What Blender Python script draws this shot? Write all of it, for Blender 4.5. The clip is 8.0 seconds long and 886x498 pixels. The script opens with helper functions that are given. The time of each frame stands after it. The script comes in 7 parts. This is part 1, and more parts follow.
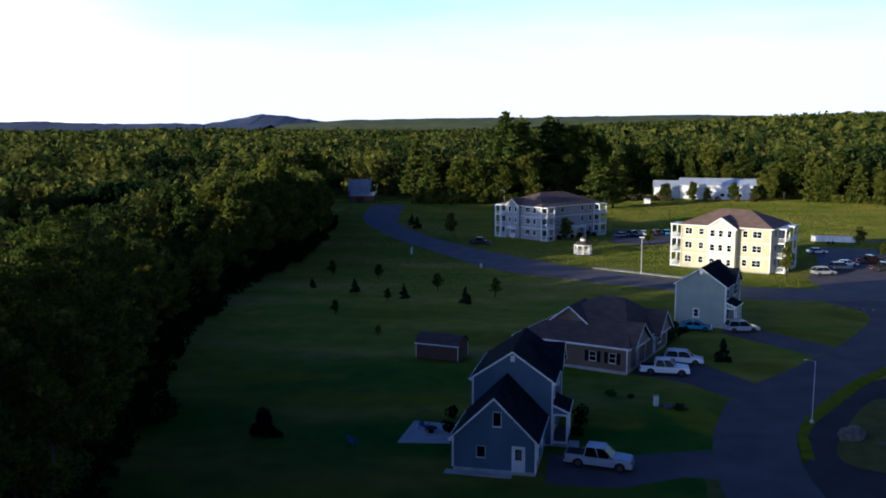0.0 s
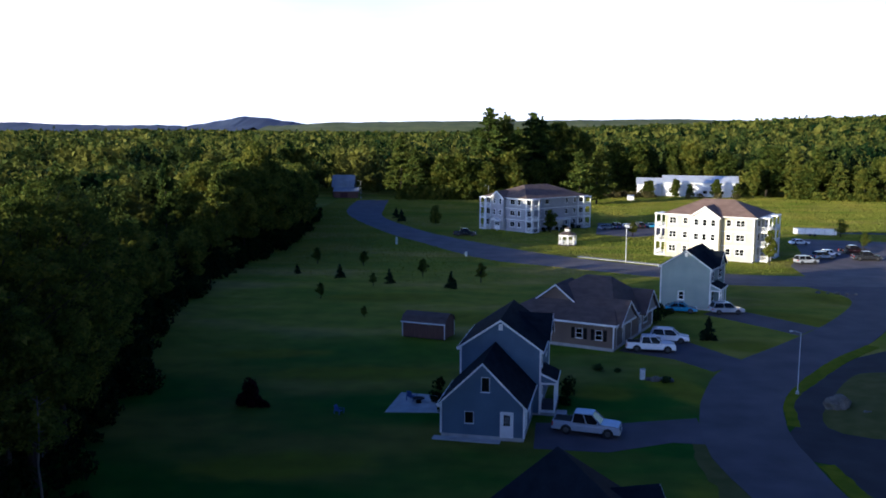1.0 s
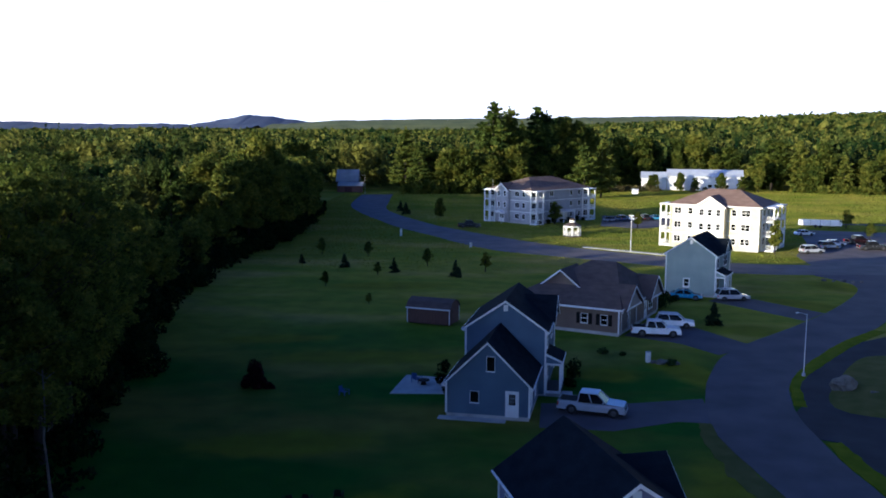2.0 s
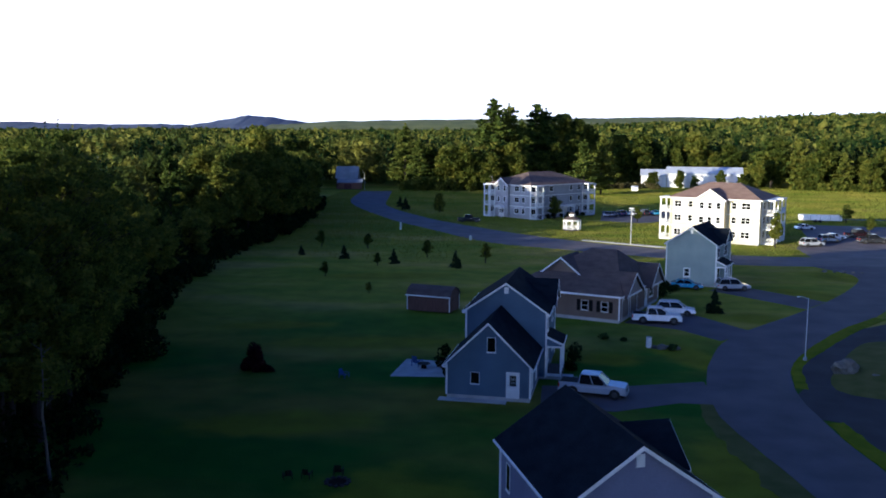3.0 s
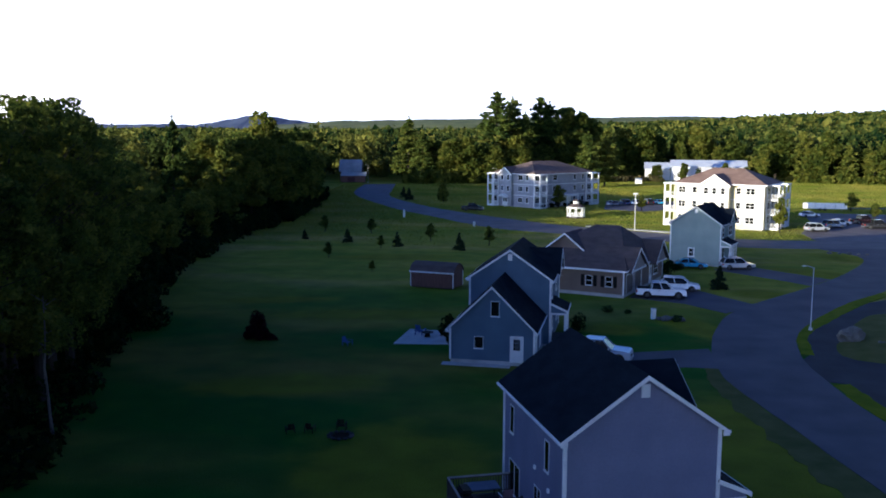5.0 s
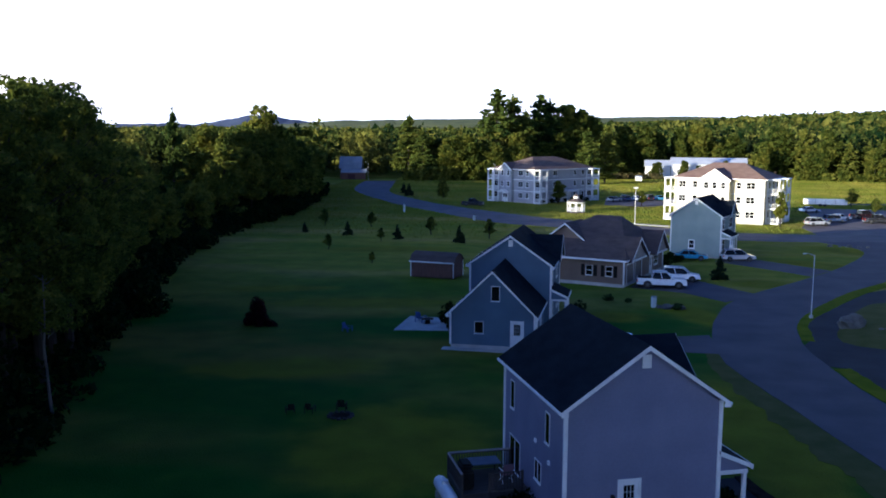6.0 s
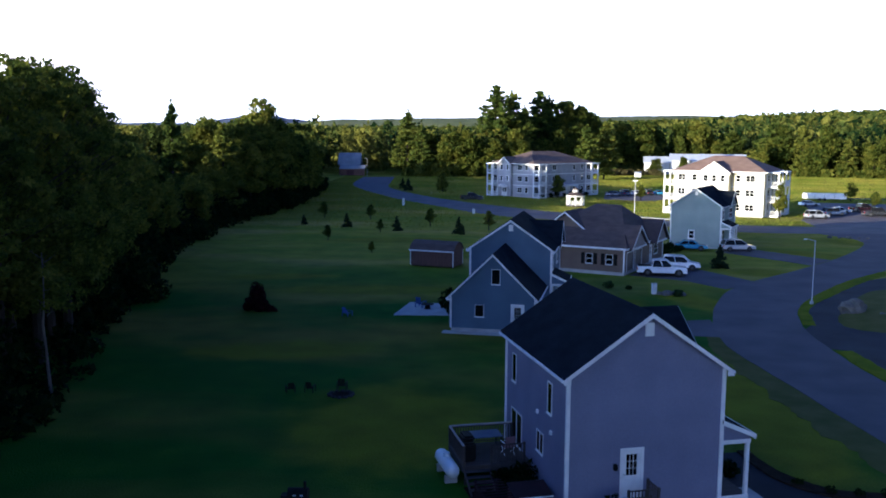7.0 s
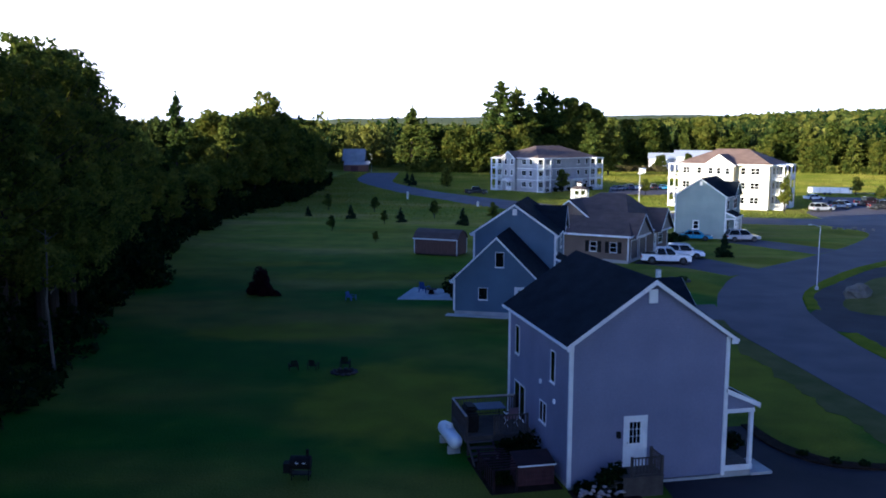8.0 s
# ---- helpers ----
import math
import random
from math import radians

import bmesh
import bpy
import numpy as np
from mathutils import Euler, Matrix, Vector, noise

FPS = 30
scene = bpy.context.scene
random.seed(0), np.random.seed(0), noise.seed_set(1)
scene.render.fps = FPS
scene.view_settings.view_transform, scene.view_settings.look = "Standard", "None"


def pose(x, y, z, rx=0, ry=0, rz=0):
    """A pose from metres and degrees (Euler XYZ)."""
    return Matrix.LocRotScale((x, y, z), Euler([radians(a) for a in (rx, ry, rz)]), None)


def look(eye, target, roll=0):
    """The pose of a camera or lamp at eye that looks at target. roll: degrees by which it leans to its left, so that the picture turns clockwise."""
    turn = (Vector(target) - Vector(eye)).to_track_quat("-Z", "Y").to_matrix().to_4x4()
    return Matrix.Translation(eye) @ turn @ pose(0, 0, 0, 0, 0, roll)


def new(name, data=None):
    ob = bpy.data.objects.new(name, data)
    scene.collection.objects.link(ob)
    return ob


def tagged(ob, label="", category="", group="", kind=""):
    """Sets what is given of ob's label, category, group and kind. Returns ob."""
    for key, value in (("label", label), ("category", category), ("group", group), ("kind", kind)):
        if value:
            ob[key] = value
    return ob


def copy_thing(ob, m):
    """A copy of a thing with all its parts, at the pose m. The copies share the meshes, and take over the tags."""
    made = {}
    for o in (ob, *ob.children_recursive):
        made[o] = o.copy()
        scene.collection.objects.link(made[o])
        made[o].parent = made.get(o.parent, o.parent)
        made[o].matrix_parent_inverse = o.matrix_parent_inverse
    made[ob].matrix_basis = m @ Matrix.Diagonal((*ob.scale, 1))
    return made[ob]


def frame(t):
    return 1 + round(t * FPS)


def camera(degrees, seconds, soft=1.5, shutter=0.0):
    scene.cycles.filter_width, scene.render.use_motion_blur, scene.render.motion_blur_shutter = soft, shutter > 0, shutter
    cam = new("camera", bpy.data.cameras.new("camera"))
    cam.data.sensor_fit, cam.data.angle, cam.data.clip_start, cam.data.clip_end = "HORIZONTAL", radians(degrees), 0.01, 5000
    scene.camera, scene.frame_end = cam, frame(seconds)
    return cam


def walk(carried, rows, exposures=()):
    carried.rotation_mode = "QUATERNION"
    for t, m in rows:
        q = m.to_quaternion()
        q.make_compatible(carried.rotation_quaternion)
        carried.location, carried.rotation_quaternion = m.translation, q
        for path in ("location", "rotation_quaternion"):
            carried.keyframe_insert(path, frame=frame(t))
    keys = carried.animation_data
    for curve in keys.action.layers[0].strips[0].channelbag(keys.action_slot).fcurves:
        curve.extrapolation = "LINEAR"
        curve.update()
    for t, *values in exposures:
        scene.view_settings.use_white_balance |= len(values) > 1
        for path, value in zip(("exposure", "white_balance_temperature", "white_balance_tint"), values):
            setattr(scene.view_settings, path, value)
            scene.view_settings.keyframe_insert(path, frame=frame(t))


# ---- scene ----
cam = camera(53.4, 8.0, soft=1.8)
PATH = [
    (0, (1.299, 0.466, 29.019), (1.208, 2.446, 28.753), 0.1),
    (0.5, (1.139, 0.474, 27.653), (1.052, 2.455, 27.393), 0.6),
    (1, (0.822, 0.206, 25.727), (0.77, 2.189, 25.47), 0.4),
    (1.5, (0.825, 0.091, 24.819), (0.763, 2.073, 24.557), 0.2),
    (3, (0.678, 0.191, 22.326), (0.618, 2.173, 22.068), 0.3),
    (3.5, (0.704, 0.163, 21.236), (0.646, 2.146, 20.976), 0.2),
    (4, (0.75, 0.238, 20.207), (0.661, 2.22, 19.949), 0.1),
    (4.5, (0.723, 0.167, 19.699), (0.651, 2.149, 19.442), 0.1),
    (6, (0.679, 0.025, 17.908), (0.611, 2.007, 17.652), 0.3),
    (6.5, (0.587, 0.024, 17.175), (0.508, 2.005, 16.918), 0.3),
    (7, (0.55, 0.043, 16.521), (0.485, 2.026, 16.264), 0.3),
    (7.5, (0.633, 0.035, 15.856), (0.555, 2.016, 15.596), 0.1),
    (8, (0.629, -0.029, 15.115), (0.554, 1.953, 14.857), 0.3),
]
walk(cam, [(t, look(eye, target, roll)) for t, eye, target, roll in PATH],
     exposures=[(0.0, 0.40, 4800, 10), (0.5, 0.64, 4800, 10), (1.0, 0.97, 4800, 10), (3.5, 1.13, 4800, 10), (6.5, 1.34, 4800, 10), (8.0, 1.56, 4800, 10)])

# ---- world, sun and exposure ----
SUN_AZ = Vector((-0.78, -0.626, 0)).normalized()
SUN_EL = radians(8.4)
world = bpy.data.worlds.new("sky")
scene.world = world
world.use_nodes = True
wn, wl = world.node_tree.nodes, world.node_tree.links
sky = wn.new("ShaderNodeTexSky")
sky.sky_type = "NISHITA"
sky.sun_disc = False
sky.sun_elevation = SUN_EL
sky.sun_rotation = math.atan2(SUN_AZ.x, SUN_AZ.y)
sky.air_density, sky.dust_density, sky.ozone_density = 1.0, 2.0, 1.5
# thin bright evening cloud over the blue, densest low down
coord = wn.new("ShaderNodeTexCoord")
sep = wn.new("ShaderNodeSeparateXYZ")
wl.new(coord.outputs["Generated"], sep.inputs[0])
mp = wn.new("ShaderNodeMapping")
mp.inputs["Scale"].default_value = (2.2, 2.2, 16.0)
wl.new(coord.outputs["Generated"], mp.inputs[0])
cl = wn.new("ShaderNodeTexNoise")
cl.inputs["Scale"].default_value, cl.inputs["Detail"].default_value = 1.4, 6
wl.new(mp.outputs[0], cl.inputs["Vector"])
low = wn.new("ShaderNodeMapRange")
low.inputs[1].default_value, low.inputs[2].default_value = 0.10, 0.26
low.inputs[3].default_value, low.inputs[4].default_value = 0.75, -0.25
wl.new(sep.outputs["Z"], low.inputs[0])
add = wn.new("ShaderNodeMath")
add.operation = "ADD"
wl.new(cl.outputs["Fac"], add.inputs[0])
wl.new(low.outputs[0], add.inputs[1])
ramp = wn.new("ShaderNodeMapRange")
ramp.inputs[1].default_value, ramp.inputs[2].default_value = 0.5, 0.85
wl.new(add.outputs[0], ramp.inputs[0])
mixw = wn.new("ShaderNodeMixRGB")
wl.new(ramp.outputs[0], mixw.inputs[0])
deep = wn.new("ShaderNodeMixRGB")
deep.blend_type = "MULTIPLY"
deep.inputs[0].default_value, deep.inputs[2].default_value = 1.0, (0.60, 0.82, 1.66, 1)
wl.new(sky.outputs[0], deep.inputs[1])
wl.new(deep.outputs[0], mixw.inputs[1])
tone = wn.new("ShaderNodeMixRGB")
high = wn.new("ShaderNodeMapRange")
high.inputs[1].default_value, high.inputs[2].default_value = 0.085, 0.17
hn = wn.new("ShaderNodeMath")
hn.operation = "MULTIPLY_ADD"
hn.inputs[1].default_value = 0.09
wl.new(cl.outputs["Fac"], hn.inputs[0])
wl.new(sep.outputs["Z"], hn.inputs[2])
hs = wn.new("ShaderNodeMath")
hs.operation = "SUBTRACT"
hs.inputs[1].default_value = 0.045
wl.new(hn.outputs[0], hs.inputs[0])
wl.new(hs.outputs[0], high.inputs[0])
wl.new(high.outputs[0], tone.inputs[0])
tone.inputs[1].default_value, tone.inputs[2].default_value = (18.0, 15.8, 14.6, 1), (10.5, 14.5, 15.5, 1)
wl.new(tone.outputs[0], mixw.inputs[2])
# warm glow over the setting sun's side, dusk on the far side
last = mixw.outputs[0]
for near, far, tint in ((-0.3, -0.92, (4.4, 3.6, 2.6, 1)), (0.35, 0.95, (0.42, 0.46, 0.55, 1))):
    side = wn.new("ShaderNodeMapRange")
    side.interpolation_type = "SMOOTHSTEP"
    side.inputs[1].default_value, side.inputs[2].default_value = near, far
    wl.new(sep.outputs["X"], side.inputs[0])
    shade = wn.new("ShaderNodeMixRGB")
    shade.blend_type = "MULTIPLY"
    shade.inputs[2].default_value = tint
    wl.new(side.outputs[0], shade.inputs[0])
    wl.new(last, shade.inputs[1])
    last = shade.outputs[0]
bg = wn["Background"]
bg.inputs[1].default_value = 0.051
wl.new(last, bg.inputs[0])

sun = new("sun", bpy.data.lights.new("sun", "SUN"))
sun.data.energy, sun.data.angle, sun.data.color = 5.0, radians(0.5), (1.0, 0.74, 0.40)
sun.matrix_world = look((0, 0, 60), Vector((0, 0, 60)) - (SUN_AZ * math.cos(SUN_EL) + Vector((0, 0, math.sin(SUN_EL)))))

# ---- materials ----
def material(name, rough=0.8, metal=0.0, spec=0.3):
    m = bpy.data.materials.new(name)
    m.use_nodes = True
    b = m.node_tree.nodes["Principled BSDF"]
    b.inputs["Roughness"].default_value, b.inputs["Metallic"].default_value = rough, metal
    b.inputs["Specular IOR Level"].default_value = spec
    return m, m.node_tree.nodes, m.node_tree.links, b


def surface(name, a, b, scale=3.0, rough=0.8, fine=30.0, bump=0.2, dist=0.02, metal=0.0, spec=0.3, island=0.0, per_object=0.0, stretch=(1, 1, 1), gen=False):
    """Two colours mixed by broad stains and fine grain, with grain relief."""
    m, n, l, p = material(name, rough, metal, spec)
    tc = n.new("ShaderNodeTexCoord")
    mp = n.new("ShaderNodeMapping")
    mp.inputs["Scale"].default_value = stretch
    l.new(tc.outputs["Object"], mp.inputs[0])
    big, small = n.new("ShaderNodeTexNoise"), n.new("ShaderNodeTexNoise")
    big.inputs["Scale"].default_value, big.inputs["Detail"].default_value = scale, 5
    small.inputs["Scale"].default_value, small.inputs["Detail"].default_value = fine, 3
    for t in (big, small):
        l.new(mp.outputs[0], t.inputs["Vector"])
    mix = n.new("ShaderNodeMath")
    mix.operation = "MULTIPLY_ADD"
    mix.inputs[1].default_value = 0.45
    half = n.new("ShaderNodeMath")
    half.operation = "MULTIPLY_ADD"
    half.inputs[1].default_value, half.inputs[2].default_value = 1.3, -0.38
    l.new(big.outputs["Fac"], half.inputs[0])
    l.new(small.outputs["Fac"], mix.inputs[0])
    l.new(half.outputs[0], mix.inputs[2])
    fac = mix.outputs[0]
    if island or per_object:
        src = n.new("ShaderNodeNewGeometry").outputs["Random Per Island"] if island else n.new("ShaderNodeObjectInfo").outputs["Random"]
        ad = n.new("ShaderNodeMath")
        ad.operation = "MULTIPLY_ADD"
        ad.inputs[1].default_value = island or per_object
        l.new(src, ad.inputs[0])
        l.new(fac, ad.inputs[2])
        off = n.new("ShaderNodeMath")
        off.operation = "SUBTRACT"
        off.inputs[1].default_value = (island or per_object) * 0.5
        l.new(ad.outputs[0], off.inputs[0])
        fac = off.outputs[0]
    ramp = n.new("ShaderNodeValToRGB")
    ramp.color_ramp.elements[0].position, ramp.color_ramp.elements[1].position = 0.2, 0.8
    ramp.color_ramp.elements[0].color, ramp.color_ramp.elements[1].color = (*a, 1), (*b, 1)
    l.new(fac, ramp.inputs[0])
    l.new(ramp.outputs[0], p.inputs["Base Color"])
    if bump:
        bp = n.new("ShaderNodeBump")
        bp.inputs["Strength"].default_value, bp.inputs["Distance"].default_value = bump, dist
        l.new(small.outputs["Fac"], bp.inputs["Height"])
        l.new(bp.outputs[0], p.inputs["Normal"])
    return m


def siding(name, a, b, lap=0.11):
    """Vinyl clapboard: stained paint with a saw-tooth relief of overlapping boards."""
    m = surface(name, a, b, scale=0.5, rough=0.55, fine=8, bump=0)
    n, l = m.node_tree.nodes, m.node_tree.links
    tc = n.new("ShaderNodeTexCoord")
    w = n.new("ShaderNodeTexWave")
    w.wave_type, w.bands_direction, w.wave_profile = "BANDS", "Z", "SAW"
    w.inputs["Scale"].default_value = 0.314 / lap
    l.new(tc.outputs["Object"], w.inputs["Vector"])
    bp = n.new("ShaderNodeBump")
    bp.inputs["Strength"].default_value, bp.inputs["Distance"].default_value = 0.7, 0.015
    l.new(w.outputs["Fac"], bp.inputs["Height"])
    l.new(bp.outputs[0], n["Principled BSDF"].inputs["Normal"])
    return m


def leafy(name, a, b, tint=0.3, through_light=0.35, clump=0.35, scale=0.35, half=0.4, band=(0.3, 0.7)):
    """Leaves whose colour goes by tree, by clump and by leaf."""
    m, n, l, p = material(name, 0.8, 0, 0.06)
    g, o, tc = n.new("ShaderNodeNewGeometry"), n.new("ShaderNodeObjectInfo"), n.new("ShaderNodeTexCoord")
    ns = n.new("ShaderNodeTexNoise")
    ns.inputs["Scale"].default_value, ns.inputs["Detail"].default_value = scale, 2
    l.new(tc.outputs["Object"], ns.inputs["Vector"])
    wide = n.new("ShaderNodeMapRange")
    wide.inputs[1].default_value, wide.inputs[2].default_value = band
    l.new(ns.outputs["Fac"], wide.inputs[0])
    total = None
    for src, k in ((o.outputs["Random"], tint), (wide.outputs[0], clump), (g.outputs["Random Per Island"], 1 - tint - clump)):
        ad = n.new("ShaderNodeMath")
        ad.operation = "MULTIPLY_ADD"
        ad.inputs[1].default_value, ad.inputs[2].default_value = k, 0.0
        l.new(src, ad.inputs[0])
        if total is not None:
            l.new(total, ad.inputs[2])
        total = ad.outputs[0]
    r = n.new("ShaderNodeValToRGB")
    r.color_ramp.elements[0].position, r.color_ramp.elements[1].position = 0.15, 0.85
    r.color_ramp.elements[0].color, r.color_ramp.elements[1].color = (*a, 1), (*b, 1)
    mid = r.color_ramp.elements.new(0.5)
    mid.color = (a[0] * (1 - half * 0.8) + b[0] * half * 0.8, a[1] * (1 - half) + b[1] * half, a[2] * (1 - half) + b[2] * half, 1)
    l.new(total, r.inputs[0])
    l.new(r.outputs[0], p.inputs["Base Color"])
    tr = n.new("ShaderNodeBsdfTranslucent")
    l.new(r.outputs[0], tr.inputs["Color"])
    mx = n.new("ShaderNodeMixShader")
    mx.inputs[0].default_value = through_light
    l.new(p.outputs[0], mx.inputs[1])
    l.new(tr.outputs[0], mx.inputs[2])
    l.new(mx.outputs[0], n["Material Output"].inputs["Surface"])
    return m


DRY_PATCHES = [(23.5, 88.0, 3.6, 10, 22), (15, 87, 4.5, 3.5, 0), (18.2, 51, 4.6, 17, -4), (60, 140, 5, 9, 35), (50, 124, 4, 12, 42), (36, 108, 5, 5, 0),
               (-10, 93, 15, 4, 4), (-22, 101, 9, 3, 8), (-4, 49, 8, 11, 0), (-14, 66, 10, 4, 10), (2, 122, 16, 6, -14), (-12, 138, 14, 5, 5), (28, 146, 14, 6, -35), (70, 172, 14, 5, 0)]


def lawn_material():
    m, n, l, p = material("lawn_grass", 0.95, 0, 0.05)
    tc = n.new("ShaderNodeTexCoord")
    flat = n.new("ShaderNodeMapping")
    flat.inputs["Scale"].default_value = (0.6, 1.5, 1)
    l.new(tc.outputs["Object"], flat.inputs[0])
    patch, mid, fine = (n.new("ShaderNodeTexNoise") for _ in range(3))
    for t, s, d in ((patch, 0.035, 4), (mid, 0.35, 5), (fine, 9.0, 4)):
        t.inputs["Scale"].default_value, t.inputs["Detail"].default_value = s, d
        l.new(tc.outputs["Object"] if t is not patch else flat.outputs[0], t.inputs["Vector"])
    r1, r2 = n.new("ShaderNodeValToRGB"), n.new("ShaderNodeValToRGB")
    r1.color_ramp.elements[0].position, r1.color_ramp.elements[1].position = 0.44, 0.58
    r1.color_ramp.elements[0].color, r1.color_ramp.elements[1].color = (0.026, 0.096, 0.007, 1), (0.132, 0.134, 0.020, 1)
    l.new(patch.outputs["Fac"], r1.inputs[0])
    r2.color_ramp.elements[0].position, r2.color_ramp.elements[1].position = 0.3, 0.7
    r2.color_ramp.elements[0].color, r2.color_ramp.elements[1].color = (0.55, 0.6, 0.55, 1), (1.35, 1.25, 1.2, 1)
    sm = n.new("ShaderNodeMixRGB")
    sm.inputs[0].default_value = 0.5
    l.new(mid.outputs["Fac"], sm.inputs[1])
    l.new(fine.outputs["Fac"], sm.inputs[2])
    l.new(sm.outputs[0], r2.inputs[0])
    mul = n.new("ShaderNodeMixRGB")
    mul.blend_type = "MULTIPLY"
    mul.inputs[0].default_value = 1
    # mown lawn goes over into rough dry meadow beyond the houses
    sy, way, edge = n.new("ShaderNodeSeparateXYZ"), n.new("ShaderNodeMath"), n.new("ShaderNodeMapRange")
    l.new(tc.outputs["Object"], sy.inputs[0])
    way.operation = "MULTIPLY_ADD"
    way.inputs[1].default_value = 70.0
    l.new(patch.outputs["Fac"], way.inputs[0])
    l.new(sy.outputs["Y"], way.inputs[2])
    edge.interpolation_type = "SMOOTHSTEP"
    edge.inputs[1].default_value, edge.inputs[2].default_value = 112.0, 152.0
    l.new(way.outputs[0], edge.inputs[0])
    r3 = n.new("ShaderNodeValToRGB")
    r3.color_ramp.elements[0].position, r3.color_ramp.elements[1].position = 0.36, 0.66
    r3.color_ramp.elements[0].color, r3.color_ramp.elements[1].color = (0.120, 0.168, 0.014, 1), (0.270, 0.235, 0.060, 1)
    half = r3.color_ramp.elements.new(0.52)
    half.color = (0.190, 0.204, 0.022, 1)
    wave = n.new("ShaderNodeTexNoise")
    wave.inputs["Scale"].default_value, wave.inputs["Detail"].default_value = 0.055, 5
    l.new(flat.outputs[0], wave.inputs["Vector"])
    l.new(wave.outputs["Fac"], r3.inputs[0])
    # dry patches: (x, y, reach across, reach along, turn)
    dry = None
    for px, py, ra, rb, turn in DRY_PATCHES:
        at = n.new("ShaderNodeMapping")
        at.vector_type = "TEXTURE"
        at.inputs["Location"].default_value = (px, py, 0)
        at.inputs["Rotation"].default_value = (0, 0, radians(turn))
        at.inputs["Scale"].default_value = (ra, rb, 50)
        l.new(tc.outputs["Object"], at.inputs[0])
        ball = n.new("ShaderNodeTexGradient")
        ball.gradient_type = "SPHERICAL"
        l.new(at.outputs[0], ball.inputs[0])
        if dry is not None:
            top = n.new("ShaderNodeMath")
            top.operation = "MAXIMUM"
            l.new(dry, top.inputs[0])
            l.new(ball.outputs["Fac"], top.inputs[1])
            dry = top.outputs[0]
        else:
            dry = ball.outputs["Fac"]
    rag = n.new("ShaderNodeMath")
    rag.operation = "MULTIPLY_ADD"
    rag.inputs[1].default_value = 0.55
    l.new(mid.outputs["Fac"], rag.inputs[0])
    l.new(dry, rag.inputs[2])
    dfac = n.new("ShaderNodeMapRange")
    dfac.interpolation_type = "SMOOTHSTEP"
    dfac.inputs[1].default_value, dfac.inputs[2].default_value = 0.30, 0.85
    l.new(rag.outputs[0], dfac.inputs[0])
    parched = n.new("ShaderNodeMixRGB")
    parched.inputs[2].default_value = (0.132, 0.150, 0.008, 1)
    l.new(dfac.outputs[0], parched.inputs[0])
    turf = n.new("ShaderNodeMixRGB")
    l.new(edge.outputs[0], turf.inputs[0])
    l.new(r1.outputs[0], turf.inputs[1])
    l.new(r3.outputs[0], turf.inputs[2])
    l.new(turf.outputs[0], parched.inputs[1])
    l.new(parched.outputs[0], mul.inputs[1])
    l.new(r2.outputs[0], mul.inputs[2])
    l.new(mul.outputs[0], p.inputs["Base Color"])
    bp = n.new("ShaderNodeBump")
    bp.inputs["Strength"].default_value, bp.inputs["Distance"].default_value = 0.8, 0.08
    l.new(fine.outputs["Fac"], bp.inputs["Height"])
    l.new(bp.outputs[0], p.inputs["Normal"])
    return m


def glass_material():
    m, n, l, p = material("window_glass", 0.08, 0, 0.05)
    p.inputs["Base Color"].default_value = (0.012, 0.013, 0.015, 1)
    p.inputs["Transmission Weight"].default_value = 0.25
    return m


LAWN = lawn_material()
GLASS = glass_material()
ASPHALT = surface("asphalt", (0.046, 0.043, 0.052), (0.086, 0.078, 0.088), 0.25, 0.85, 14, 0.3)
LOOP_ASPHALT = surface("dark_loop_asphalt", (0.024, 0.024, 0.027), (0.044, 0.043, 0.048), 0.3, 0.9, 14, 0.3, spec=0.15)
DARK_ASPHALT = surface("dark_asphalt", (0.016, 0.016, 0.019), (0.032, 0.031, 0.036), 0.3, 0.9, 14, 0.3, spec=0.15)
OLD_ASPHALT = surface("worn_asphalt", (0.080, 0.072, 0.078), (0.140, 0.124, 0.126), 0.25, 0.85, 14, 0.3)
CONCRETE = surface("concrete", (0.30, 0.30, 0.29), (0.46, 0.45, 0.43), 0.8, 0.85, 18, 0.3)
VERGE = surface("dry_verge_grass", (0.072, 0.108, 0.005), (0.142, 0.158, 0.010), 0.7, 0.95, 12, 0.6, 0.05, spec=0.02)
BROWN_VERGE = surface("brown_verge_grass", (0.062, 0.074, 0.020), (0.105, 0.104, 0.036), 0.6, 0.95, 12, 0.6, 0.05, spec=0.02)
SOOT_STONE = surface("sooty_fieldstone", (0.018, 0.017, 0.017), (0.05, 0.045, 0.042), 2, 0.9, 12, 0.6, 0.04)
PALE_WOOD = surface("pale_weathered_rail", (0.20, 0.18, 0.17), (0.34, 0.31, 0.29), 1.5, 0.85, 14, 0.4)
MULCH = surface("bark_mulch", (0.010, 0.008, 0.006), (0.03, 0.022, 0.016), 2, 0.95, 20, 0.8, 0.05, spec=0.02)
WHITE = surface("white_trim_paint", (0.62, 0.62, 0.62), (0.82, 0.82, 0.81), 1.2, 0.45, 20, 0.05)
SIDING_GREY = siding("grey_vinyl_siding", (0.158, 0.164, 0.246), (0.206, 0.212, 0.308))
SIDING_BLUE = siding("slate_blue_vinyl_siding", (0.075, 0.115, 0.170), (0.100, 0.150, 0.215))
SIDING_SAGE = siding("sage_grey_vinyl_siding", (0.20, 0.245, 0.235), (0.26, 0.31, 0.295))
SIDING_BROWN = siding("brown_vinyl_siding", (0.13, 0.095, 0.075), (0.175, 0.13, 0.10))
SIDING_CREAM = siding("cream_vinyl_siding", (0.52, 0.46, 0.29), (0.62, 0.56, 0.38), 0.13)
